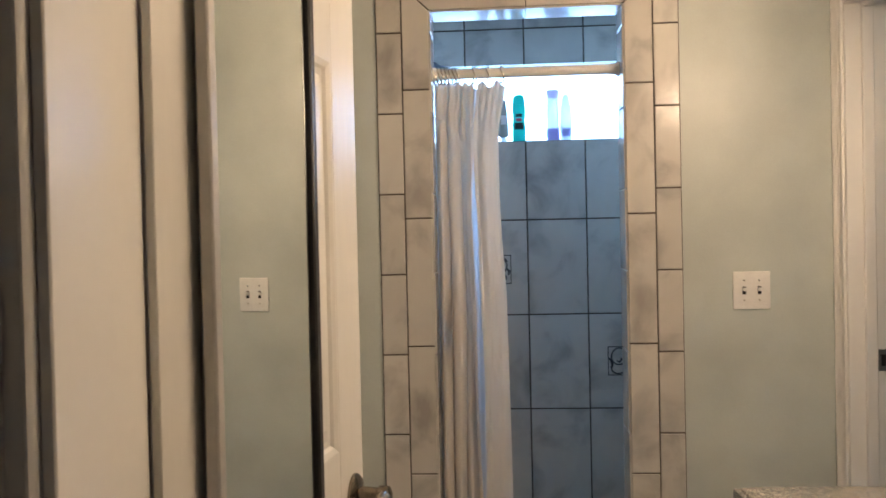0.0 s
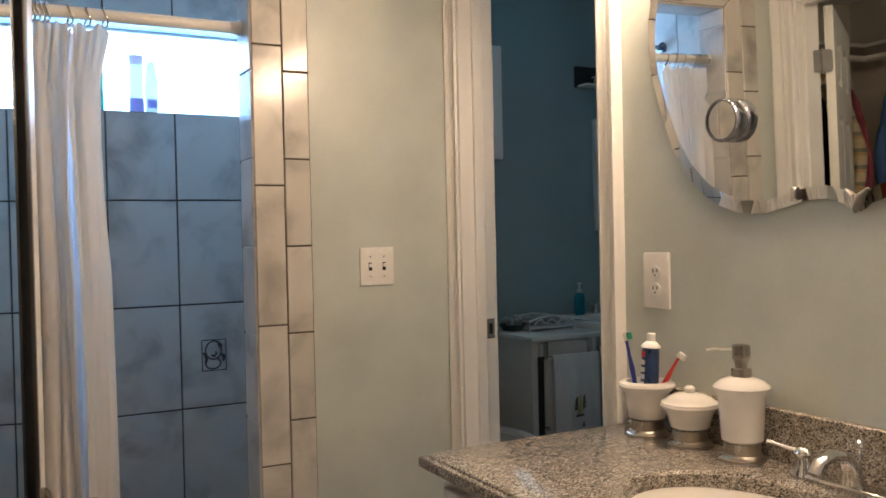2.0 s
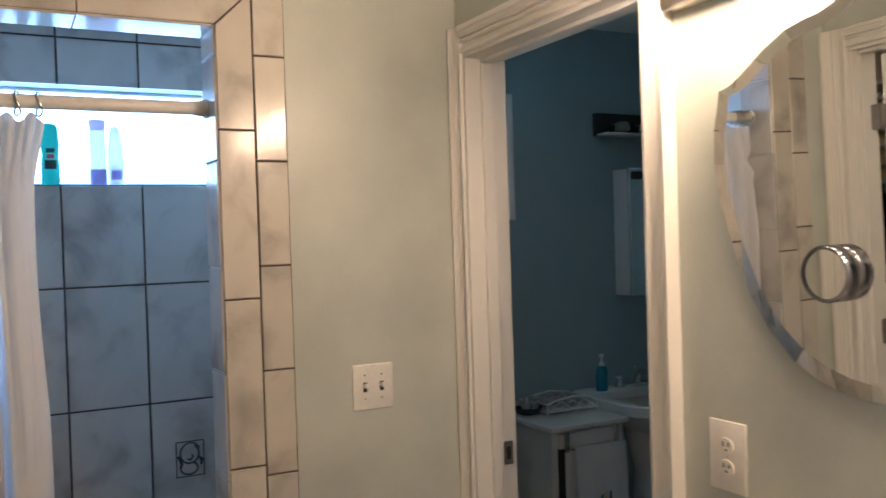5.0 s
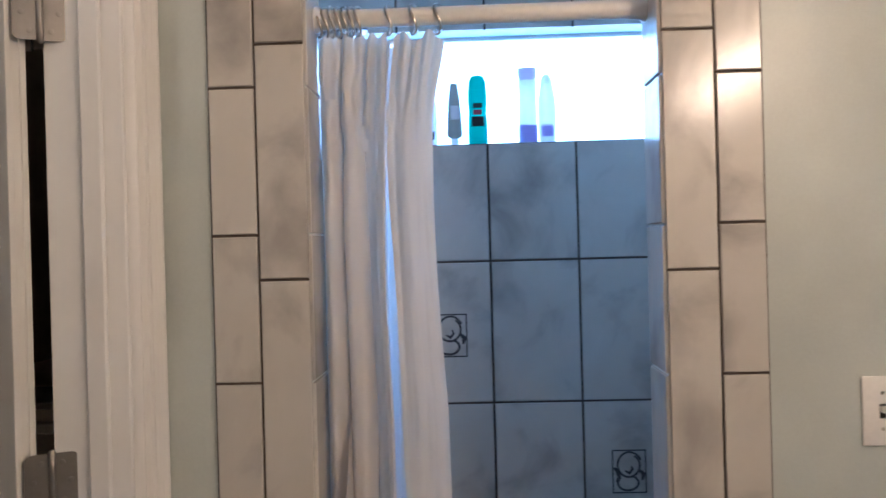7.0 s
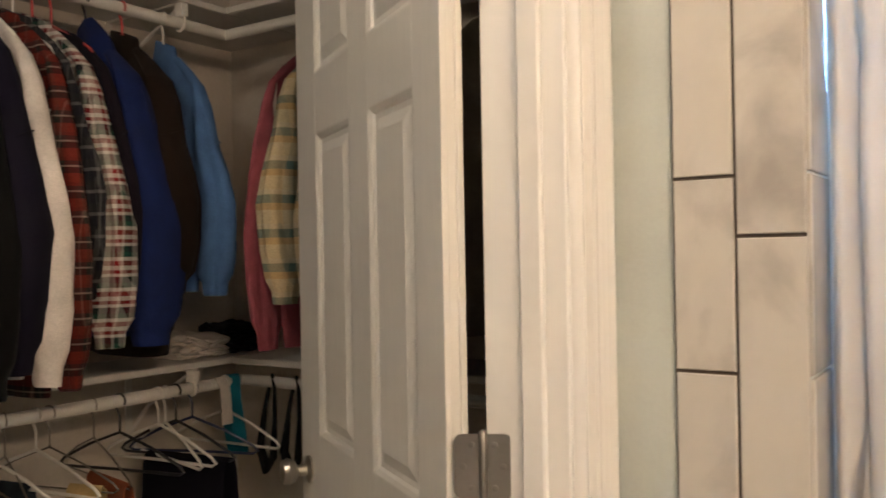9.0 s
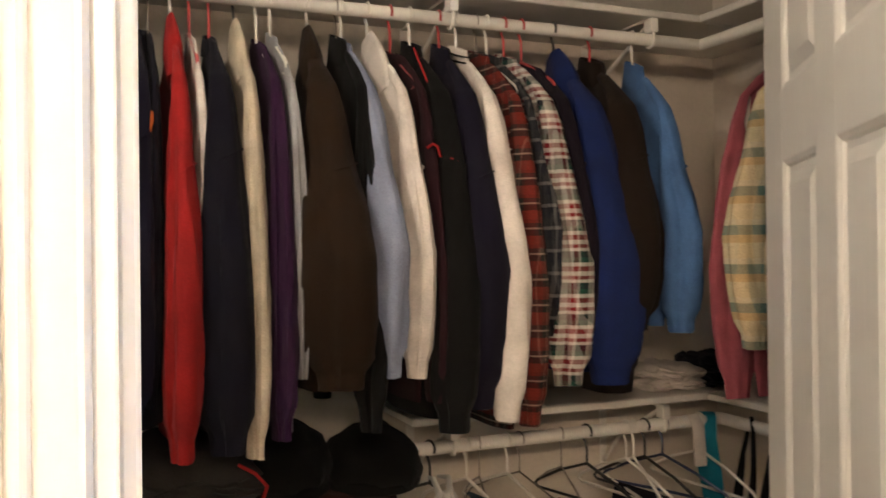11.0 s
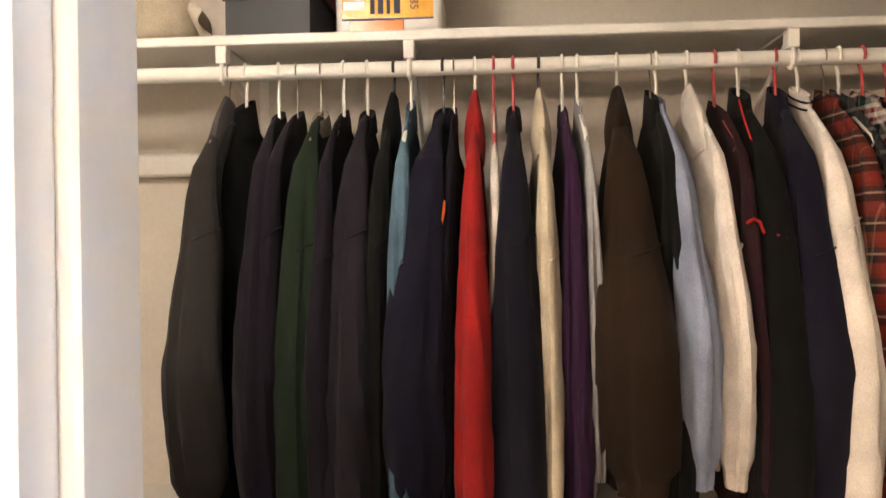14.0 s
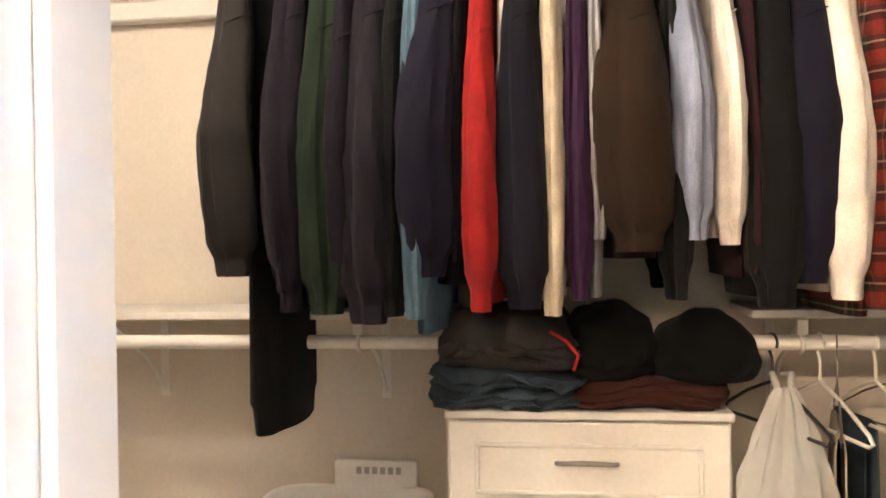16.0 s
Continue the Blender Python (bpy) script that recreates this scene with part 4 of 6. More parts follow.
def hanger(x, y, z, kind="w", turn=0.0, half=0.20, swing=0.0, low=0.0):
    """A clothes hanger on a rod whose centre is (x, y, z); its arms run along x before the turn."""
    r = 0.0021 if kind == "m" else 0.0038
    hook = [(0.019 * math.cos(a), 0, 0.0 + 0.019 * math.sin(a)) for a in (-0.6, 0.0, 0.6, 1.2, 1.8, 2.4, 3.0)] + [(-0.016, 0, -0.012), (-0.004, 0, -0.032), (0, 0, -0.045), (0, 0, -0.085 - low)]
    bm = tube(hook, r * 0.9, 8)
    tri = [(0, 0, -0.085), (half * 0.5, 0, -0.122), (half * 0.93, 0, -0.165), (half, 0, -0.180), (half * 0.93, 0, -0.188), (0, 0, -0.186), (-half * 0.93, 0, -0.188), (-half, 0, -0.180), (-half * 0.93, 0, -0.165), (-half * 0.5, 0, -0.122)]
    tri = [(a, b, c - low) for a, b, c in tri]
    tube(tri, r * 1.15, 8, bm, closed=True)
    return thing("hanger", bm, HK[kind], HKN[kind] + " clothes hanger hooked over the rod", "clothes hanger", "hangers in the closet", m=pose(x, y, z + 0.0005, swing, 0, turn))


def garment(name, y, mat, bottom, label, sleeve=None, width=0.09, half=0.215, collar="crew", turn=0.0, hang="w", trim=None, kink=0.5, top=0.012, x=None, rodz=None, cuffs=True, out=0.0, base=None, seed=0, cuffmat=None):
    """A garment on its hanger: body, two sleeves, collar or hood, cuffs. Local x runs along the hanger."""
    rnd = random.Random(seed + int(y * 1000))
    splay = max(-0.014, min(0.014, (y - 2.09) * 0.03)) if x is None else 0.0
    x0, z0 = (RODX if x is None else x), (RODZ if rodz is None else rodz)
    m = pose(x0, y, z0, 0, 0, turn)
    hanger(x0, y, z0, hang, turn, half - 0.045, low=0.022 if seed % 4 else 0.006)
    g = empty(name, m, label, "clothing", "clothes on the rod")
    sl = bottom if sleeve is None else sleeve
    zb, zs = bottom - z0, sl - z0
    sh = -0.195 - top
    span = 1.0 if name in ("sweatshirt", "hoodie", "jacket") else 0.9
    # body: rings from shoulders to hem
    levels = [(-0.096 - top * 0.6, 0.03, 0.16), (-0.116 - top, 0.07, 0.26), (-0.148 - top, 0.125, 0.36), (sh - 0.01, half - 0.03, 0.48), (sh - 0.07, half - 0.026, 0.62), (sh - 0.20, half - 0.024, 0.90), (sh - 0.36, half - 0.022, 1.02), (sh - 0.52, half - 0.022, 1.12), (zb + 0.07, half - 0.026, 1.16), (zb + 0.055, half - 0.034, 1.02), (zb, half - 0.042, 0.92)]
    rows = []
    seg = 40
    for z, a, k in levels:
        row = []
        for i in range(seg):
            t = 2 * math.pi * i / seg
            fold = 1 + (0.22 * noise.noise((math.cos(t) * 2 + seed, math.sin(t) * 2, z * 2 + y * 9)) + 0.12 * math.sin(5 * t + seed + z * 1.5)) * (1 if z < sh else 0.2)
            row.append((a * math.copysign(abs(math.cos(t)) ** 0.85, math.cos(t)), width * 0.36 * k * fold * math.sin(t), z))
        rows.append(row)
    bm = sheet(rows, 0, wrap=True)
    bm.faces.new([v for v in bm.verts[-seg:]])
    part("body", bm, CL[mat], g)
    for s in (1, -1):
        # sleeve: a drooping tube with an elbow
        e = kink * 0.05 * rnd.uniform(0.6, 1.2)
        L = zs - sh
        side = rnd.uniform(-0.12, 0.12) * width + splay
        path = [(s * 0.035, 0, -0.102 - top), (s * 0.095, 0, -0.126 - top), (s * (half - 0.06), side * 0.1, sh + 0.022), (s * (half - 0.015), side * 0.2, sh - 0.015), (s * (half + 0.006 + out * 0.3), side * 0.4, sh - 0.075), (s * (half + 0.012 + out * 0.6), side * 0.7, sh - 0.18), (s * (half + 0.018 + e + out), side, sh + L * 0.45), (s * (half + 0.026 + e * 1.3 + out), side * 1.2, sh + L * 0.58), (s * (half + 0.020 + e * 0.8 + out), side * 1.3, sh + L * 0.78), (s * (half + 0.012 + e * 0.4 + out), side * 1.4, sh + L * 0.90), (s * (half + 0.012 + e * 0.3 + out), side * 1.4, sh + L * 0.945), (s * (half + 0.012 + e * 0.3 + out), side * 1.4, sh + L)]
        fat = [0.07, 0.10, 0.17, 0.26, 0.34, 0.46, 0.58, 0.63, 0.65, 0.60, 0.42, 0.38]
        rows = []
        n = 36
        pleats, turnp, crease = rnd.choice((2, 3, 3)), rnd.uniform(-1.1, 1.1) + (0 if s > 0 else math.pi), rnd.uniform(0.12, 0.34)
        for (px, py, pz), f in zip(path, fat):
            row = []
            full = min(1.0, max(0.0, (sh + 0.02 - pz) / 0.25))
            for i in range(n):
                t = 2 * math.pi * i / n
                w = 1 + 0.13 * noise.noise((math.cos(t) * 1.3 + seed * 3, math.sin(t) * 1.3 + y * 7, pz * 1.8 + s)) + full * 0.085 * math.cos(pleats * t + turnp + 1.1 * pz) - full * crease * math.exp(-((math.cos(t - turnp) - 1) / 0.03) ** 2)
                deep = 0.085 if f > 0.35 else 0.05
                row.append((px + f * deep * w * math.cos(t), py + f * 0.70 * span * width * w * math.sin(t), pz + (0.012 * math.cos(t) * s if f < 0.25 else 0)))
            rows.append(row)
        # more rings along the length for creases
        dense = []
        for a, b in zip(rows, rows[1:]):
            for q in (0, 0.2, 0.4, 0.6, 0.8):
                line = []
                for i, (p1, p2) in enumerate(zip(a, b)):
                    v = Vector(p1).lerp(Vector(p2), q)
                    t = 2 * math.pi * i / n
                    low = min(1.0, max(0.15, (sh - v.z) / 0.3))
                    w = low * (0.0055 * noise.noise((math.cos(t) * 1.6 + seed, v.z * 8 + 3.5 * math.sin(t + seed), y * 5)) + 0.0016 * noise.noise((math.cos(t) * 5, v.z * 30 + seed, math.sin(t) * 5)))
                    line.append((v.x + w * math.cos(t), v.y + w * math.sin(t) * 1.3, v.z))
                dense.append(line)
        dense.append(rows[-1])
        cut = len(dense) - 6 if cuffs else len(dense)
        bm = sheet(dense[:cut], 0, wrap=True)
        bm.faces.new(bm.verts[:n])
        if not cuffs:
            bm.faces.new(bm.verts[-n:])
        sv = part("sleeve", bm, CL[mat], g)
        if name in ("sweatshirt", "hoodie", "denim_shirt", "jacket") and s > 0:
            ring = dense[24 + seed % 3]
            part("seam", tube([(p[0], p[1], p[2] + 0.02 * math.sin(2 * math.pi * i / n)) for i, p in enumerate(ring)], 0.0018, 6, closed=True), CL[mat], sv)
        if cuffs:
            cm = sheet([[(v[0] * 1.0, v[1], v[2]) for v in r] for r in dense[cut - 1:]], 0, wrap=True)
            cm.faces.new(cm.verts[-n:])
            part("cuff", cm, CL[cuffmat or mat], sv)
    if collar == "hood":
        rows = []
        for k in range(11):
            u = k / 10
            swell = math.sin(math.pi * (0.12 + 0.72 * u))
            ry = (0.012 + 0.085 * width) * (0.40 + 0.60 * swell) * (0.75 + 0.6 * u)
            rx = 0.055 * swell + 0.012
            zc = -0.062 - top * 0.5 - 0.150 * u
            cx = 0.0 + 0.105 * u
            rows.append([(cx + rx * math.cos(t) * (1 + 0.10 * math.sin(3 * t + y * 9)), ry * math.sin(t) * (1 + 0.12 * math.cos(4 * t + seed)), zc + 0.014 * math.cos(t)) for t in [2 * math.pi * i / 26 for i in range(26)]])
        bm = sheet(rows, 0, wrap=True)
        bm.faces.new(bm.verts[:26])
        bm.faces.new(bm.verts[-26:])
        part("hood", bm, CL[trim or mat], g)
    else:
        h = {"crew": 0.018, "stand": 0.045, "shirt": 0.036}[collar]
        rows = []
        for z, a, b in ((-0.128 - top, 0.088, 0.155), (-0.108 - top, 0.078, 0.15), (-0.105 - top + h, 0.060, 0.125), (-0.105 - top + h * 0.9, 0.052, 0.085), (-0.125 - top, 0.05, 0.06)):
            rows.append([(0.012 + a * math.cos(t), width * b * math.sin(t), z - 0.022 * math.cos(t)) for t in [2 * math.pi * i / 24 for i in range(24)]])
        part("collar", sheet(rows, 0, wrap=True), CL[trim or mat], g)
    return g


GARMENTS = [
    ("hoodie", 1.452, "charcoal_cotton", 1.20, "charcoal sweatshirt with a grey knit hood on a hanger", dict(sleeve=1.175, width=0.13, collar="hood", trim="grey_knit", hang="m", kink=0.9, turn=3, out=0.015)),
    ("long_coat", 1.49, "black_fleece", 0.82, "long black fleece coat hanging low", dict(sleeve=1.22, width=0.10, collar="stand", hang="w", half=0.20, turn=-3)),
    ("sweatshirt", 1.562, "plum_black_cotton", 1.14, "dark plum sweatshirt on a white hanger", dict(width=0.10, hang="w", kink=1.1, turn=5)),
    ("sweatshirt", 1.603, "plum_black_cotton", 1.11, "dark plum sweatshirt on a hanger", dict(sleeve=1.10, width=0.085, hang="m", kink=0.4)),
    ("sweatshirt", 1.655, "forest_green_cotton", 1.12, "dark green sweatshirt with a beige collar lining", dict(sleeve=1.095, width=0.13, hang="m", trim="beige_cloth", collar="crew", kink=0.7, turn=3)),
    ("sweatshirt", 1.705, "plum_black_cotton", 1.13, "dark plum sweatshirt on a white hanger", dict(width=0.07, hang="w")),
    ("sweatshirt", 1.757, "slate_plum_cotton", 1.10, "faded slate sweatshirt on a white hanger", dict(sleeve=1.075, width=0.13, hang="w", kink=0.7, turn=2)),
    ("jacket", 1.815, "black_cotton", 1.10, "black cotton jacket with a hood", dict(sleeve=1.09, width=0.075, collar="hood", hang="k", kink=0.2)),
    ("denim_shirt", 1.852, "denim_blue", 1.045, "light blue denim shirt with long tails", dict(sleeve=1.085, width=0.075, collar="shirt", hang="w", half=0.215, kink=0.2, out=0.012)),
    ("jacket", 1.922, "navy_nylon", 1.15, "dark navy jacket with cuffed sleeves", dict(sleeve=1.17, width=0.15, hang="k", collar="crew", kink=0.4, turn=-4, out=0.02)),
    ("sweater", 1.945, "ink_navy_cotton", 1.20, "ink navy sweater with an orange shoulder patch", dict(width=0.05, hang="m", kink=0.1, half=0.20)),
    ("hoodie", 1.990, "bright_red_cotton", 1.11, "bright red hooded sweatshirt", dict(sleeve=1.10, width=0.075, collar="hood", hang="w", kink=0.3, out=0.02)),
    ("vest", 2.030, "ivory_fleece", 1.25, "cream vest between dark jackets", dict(width=0.045, hang="r", half=0.19, kink=0.0)),
    ("sweatshirt", 2.072, "ink_navy_cotton", 1.13, "ink navy sweatshirt on a red hanger", dict(sleeve=1.105, width=0.115, hang="r", kink=0.3, turn=-2, out=0.012)),
    ("hoodie", 2.126, "cream_fleece", 1.12, "cream fleece hoodie with a tall hood", dict(sleeve=1.09, width=0.062, collar="hood", hang="k", kink=0.1)),
    ("sweater", 2.176, "purple_cotton", 1.14, "deep purple sweater on a white hanger", dict(sleeve=1.12, width=0.075, hang="w", kink=0.1)),
    ("shirt", 2.208, "pale_grey_cotton", 1.12, "pale grey cotton shirt", dict(sleeve=1.24, width=0.05, collar="shirt", hang="w", kink=0.0)),
    ("hoodie", 2.292, "dark_brown_cotton", 1.20, "dark brown hooded sweatshirt", dict(sleeve=1.215, width=0.165, collar="hood", hang="w", kink=1.0, turn=-6, out=0.01)),
    ("fleece_jacket", 2.362, "black_fleece", 1.22, "fuzzy black fleece jacket", dict(sleeve=1.12, width=0.085, collar="stand", hang="m", kink=0.1)),
    ("shirt", 2.374, "chambray", 1.25, "light blue chambray shirt", dict(sleeve=1.235, width=0.095, collar="shirt", hang="w", kink=0.5, out=0.030)),
    ("hoodie", 2.438, "ivory_fleece", 1.24, "ivory hooded sweatshirt with rolled cuffs", dict(sleeve=1.225, width=0.065, collar="hood", hang="w", kink=0.35, turn=3)),
    ("sweater", 2.495, "maroon_cotton", 1.16, "dark maroon sweater on a red hanger", dict(sleeve=1.17, width=0.05, hang="r", kink=0.1)),
    ("track_jacket", 2.545, "black_cotton", 1.12, "black track jacket with red piping", dict(sleeve=1.105, width=0.135, collar="stand", hang="w", kink=0.3, turn=-2, out=0.012)),
    ("jacket", 2.622, "navy_nylon", 1.16, "navy nylon jacket with gathered cuffs", dict(sleeve=1.15, width=0.125, collar="stand", hang="r", kink=0.6, turn=-5, out=0.0)),
    ("hoodie", 2.668, "ivory_fleece", 1.13, "ivory zip hoodie with a dark-striped collar", dict(sleeve=1.12, width=0.095, collar="stand", hang="w", kink=0.4, turn=-3, out=0.02)),
    ("flannel_shirt", 2.722, "red_plaid", 1.08, "red plaid flannel shirt", dict(sleeve=1.10, width=0.085, collar="shirt", hang="m", kink=0.2)),
    ("flannel_shirt", 2.752, "dark_plaid", 1.16, "dark grey plaid flannel shirt", dict(sleeve=1.30, width=0.045, collar="shirt", hang="w", kink=0.2)),
    ("flannel_shirt", 2.800, "white_plaid", 1.20, "white green and red plaid flannel shirt", dict(sleeve=1.185, width=0.125, collar="shirt", hang="r", kink=0.4, out=0.006)),
    ("sweatshirt", 2.85, "plum_black_cotton", 1.25, "dark sweatshirt behind the plaid shirt", dict(width=0.08, hang="r", kink=0.2)),
    ("fleece_jacket", 2.945, "royal_blue_fleece", 1.20, "royal blue fleece jacket", dict(sleeve=1.18, width=0.21, collar="hood", hang="k", kink=0.5, turn=-8)),
    ("jacket", 3.055, "coffee_nylon", 1.14, "dark coffee brown jacket", dict(sleeve=1.30, width=0.20, collar="stand", hang="r", kink=0.4, turn=-10)),
    ("jacket", 3.19, "sky_blue_cotton", 1.30, "sky blue jacket at the end of the rod", dict(sleeve=1.29, width=0.10, collar="stand", hang="w", kink=0.3, turn=-14)),
]
for i, (nm, y, mt, bottom, lab, more) in enumerate(GARMENTS):
    g = garment(nm, y, mt, bottom, lab, seed=i, **more)
    if nm == "track_jacket":
        for zc, ya, yb in ((-0.345, -0.050, -0.020), (-0.375, -0.012, 0.030)):
            part("piping", tube([(0.258, ya, zc - 0.008), (0.268, (ya * 2 + yb) / 3, zc), (0.268, (ya + yb * 2) / 3, zc - 0.006), (0.258, yb, zc - 0.026)], 0.003, 6), CL["red_piping"], g, "red piping")
        part("piping", tube([(0.09, -0.02, -0.10), (0.13, -0.022, -0.14), (0.17, -0.018, -0.19), (0.16, -0.008, -0.2)], 0.0022, 6), CL["red_piping"], g, "red piping")
    if lab.startswith("ivory zip"):
        for dz in (0.014, 0.030):
            part("stripe", tube([(0.012 + (0.076 - 0.4 * dz) * math.cos(a), 0.0150 * math.sin(a), -0.117 + dz - 0.022 * math.cos(a)) for a in [2 * math.pi * j / 24 for j in range(24)]], 0.0026, 6, closed=True), CL["black_cotton"], g, "dark collar stripe")
    if lab.startswith("ink navy sweater"):
        part("patch", sheet([[(0.235 + 0.012 * q, -0.012 - 0.012 * r_, -0.30 - 0.05 * r_ - 0.02 * q) for q in (0, 0.5, 1)] for r_ in (0, 0.5, 1)], 0.004), CL["orange_cloth"], g, "orange patch")
# on the rod along the far wall
for i, (nm, x, mt, bottom, lab, more) in enumerate([
        ("sweater", -1.60, "rose_cotton", 1.15, "rose pink sweater on the far rod", dict(width=0.045, kink=0.1, hang="m")),
        ("flannel_shirt", -1.535, "pastel_plaid", 1.27, "pale yellow and teal plaid shirt", dict(width=0.12, collar="shirt", hang="w", kink=0.3)),
        ("shirt", -1.43, "pastel_plaid", 1.22, "pale yellow and teal plaid shirt", dict(width=0.10, collar="shirt", hang="w", kink=0.2)),
        ("shirt", -1.33, "black_cotton", 1.22, "black shirt behind the open door", dict(width=0.10, collar="shirt", hang="k")),
        ("shirt", -1.20, "coffee_nylon", 1.20, "brown shirt behind the open door", dict(width=0.10, collar="shirt", hang="k")),
        ("shirt", -1.05, "beige_cloth", 1.20, "beige shirt behind the open door", dict(width=0.10, collar="shirt", hang="k"))]):
    garment(nm, 3.42, mt, bottom, lab, turn=-90, x=x, seed=60 + i, **more)

# ---- closet lamp ----
cl = empty("closet_ceiling_lamp", pose(-1.0, 1.45, CEILING), "lit round glass ceiling lamp in the closet", "ceiling lamp")
part("base", lathe([(0.07, -0.022), (0.075, -0.012), (0.075, -0.001)], None, 28), PLASTW, cl)
gb = bmesh.new()
bmesh.ops.create_uvsphere(gb, u_segments=28, v_segments=16, radius=0.09, matrix=Matrix.Translation((0, 0, -0.09)) @ Matrix.Diagonal((1, 1, 0.8, 1)))
part("globe", gb, CLOSETBULB, cl, "lit frosted glass globe")


def see_through(name, color, amount=0.5, rough=0.35):
    """Thin plastic that lets light pass."""
    m = surf(name, color, rough, var=0.04, bump=0)
    t = m.node_tree
    a = t.nodes.new("ShaderNodeBsdfTranslucent")
    a.inputs[0].default_value = (*color, 1)
    b = t.nodes.new("ShaderNodeMixShader")
    b.inputs[0].default_value = amount
    t.links.new(t.nodes["Principled BSDF"].outputs[0], b.inputs[1])
    t.links.new(a.outputs[0], b.inputs[2])
    t.links.new(b.outputs[0], t.nodes["Material Output"].inputs[0])
    return m


TEALP = see_through("teal_plastic", (0.02, 0.50, 0.43))
LILAC = see_through("purple_plastic", (0.62, 0.55, 0.82))
MILK = see_through("milky_plastic", (0.80, 0.80, 0.85))
GREYP = see_through("grey_plastic", (0.36, 0.36, 0.33), 0.35)
REDP = surf("red_plastic", (0.55, 0.05, 0.04), 0.35, bump=0)
GREENP = surf("green_plastic", (0.02, 0.28, 0.17), 0.35, bump=0)
BLUEP = surf("blue_plastic", (0.03, 0.04, 0.25), 0.35, bump=0)
PASTE = surf("toothpaste_blue", (0.02, 0.045, 0.13), 0.3, var=0.3, scale=30, bump=0)
LETTER = surf("pale_print", (0.72, 0.72, 0.74), 0.4, bump=0)
PRINTR = surf("red_print", (0.6, 0.05, 0.08), 0.4, bump=0)
INK = surf("black_print", (0.02, 0.02, 0.02), 0.6, bump=0)

# ---- on the vanity ----


def footed(name, x, y, profile, label, category, foot):
    """A porcelain vessel on a stepped metal foot."""
    ob = empty(name, pose(x, y, VTOP), label, category, "bath set on the vanity")
    ob.scale = (0.97, 0.97, 1.01 if name == "soap_dispenser" else 0.96)
    part("foot", lathe([(foot * 1.02, 0), (foot * 1.02, 0.004), (foot * 0.92, 0.006), (foot * 0.88, 0.010), (foot * 0.8, 0.013), (foot * 0.8, 0.034), (foot * 0.84, 0.036)], None, 32), NICKEL, ob, "polished metal foot")
    part("body", lathe(profile, None, 40), PORCELAIN, ob, "glossy white porcelain")
    return ob


tumbler = footed("toothbrush_holder", 0.992, 1.752, [(0.036, 0.036), (0.042, 0.040), (0.046, 0.070), (0.052, 0.098), (0.062, 0.108), (0.065, 0.114), (0.062, 0.120), (0.050, 0.124), (0.046, 0.123), (0.044, 0.110), (0.03, 0.107)], "white porcelain toothbrush holder on a metal foot", "toothbrush holder", 0.047)
canister = footed("lidded_jar", 1.0, 1.628, [(0.036, 0.036), (0.042, 0.040), (0.047, 0.062), (0.054, 0.078), (0.061, 0.083), (0.063, 0.087), (0.06, 0.090)], "white porcelain jar with a domed lid on a metal foot", "jar", 0.047)
lid = part("lid", lathe([(0.062, 0.0905), (0.061, 0.094), (0.050, 0.099), (0.046, 0.104), (0.030, 0.111), (0.010, 0.114)], None, 40), PORCELAIN, canister)
part("knob", lathe([(0.009, 0.113), (0.012, 0.118), (0.012, 0.124), (0.006, 0.129)], None, 20), PORCELAIN, lid)


def dispenser(x, y):
    d = footed("soap_dispenser", x, y, [(0.036, 0.036), (0.041, 0.040), (0.044, 0.085), (0.046, 0.125), (0.053, 0.135), (0.056, 0.141), (0.053, 0.146), (0.040, 0.155), (0.022, 0.161), (0.015, 0.161)], "white porcelain soap dispenser with a chrome pump", "soap dispenser", 0.045)
    pump = part("pump", lathe([(0.020, 0.160), (0.020, 0.176), (0.012, 0.178), (0.012, 0.188), (0.015, 0.190), (0.015, 0.194), (0.018, 0.195), (0.018, 0.221), (0.010, 0.223)], None, 28), NICKEL, d, "chrome pump")
    part("nozzle", tube([(-0.010, 0.008, 0.214), (-0.04, 0.038, 0.214), (-0.048, 0.046, 0.212)], [0.004, 0.0032, 0.003], 8), CHROME, pump)
    return d


dispenser(1.0, 1.487)
dispenser(0.985, 0.985)
tp = empty("toothpaste_tube", pose(0.985, 1.735, VTOP + 0.104, 3, 0, 60) @ Matrix.Diagonal((1, 1, 0.9, 1)), "blue toothpaste tube with a white cap standing in the holder", "toothpaste")
rows = []
for z, a, b in ((0.0, 0.021, 0.020), (0.03, 0.022, 0.020), (0.08, 0.022, 0.019), (0.10, 0.021, 0.018)):
    rows.append([(a * math.cos(t), b * math.sin(t), z) for t in [2 * math.pi * i / 24 for i in range(24)]])
tb = sheet(rows, 0, wrap=True)
tb.faces.new(tb.verts[:24])
tb.faces.new(tb.verts[-24:])
part("tube", tb, PASTE, tp)
cap = part("cap", lathe([(0.0215, 0.1002), (0.021, 0.104), (0.013, 0.113), (0.009, 0.116), (0.009, 0.133), (0.007, 0.135)], None, 24), PLASTW, tp, "white cap")
for z0, z1, w, mt in ((0.006, 0.018, 0.6, LETTER), (0.024, 0.036, 0.65, LETTER), (0.041, 0.053, 0.65, LETTER), (0.059, 0.071, 0.65, LETTER), (0.078, 0.092, 0.7, PRINTR)):
    rr = []
    for z in (z0, z1):
        rr.append([(0.0224 * math.cos(t), 0.0208 * math.sin(t), z) for t in [2.0 - w / 2 + w * i / 6 for i in range(7)]])
    part("print", sheet(rr, 0.0004), mt, tp)


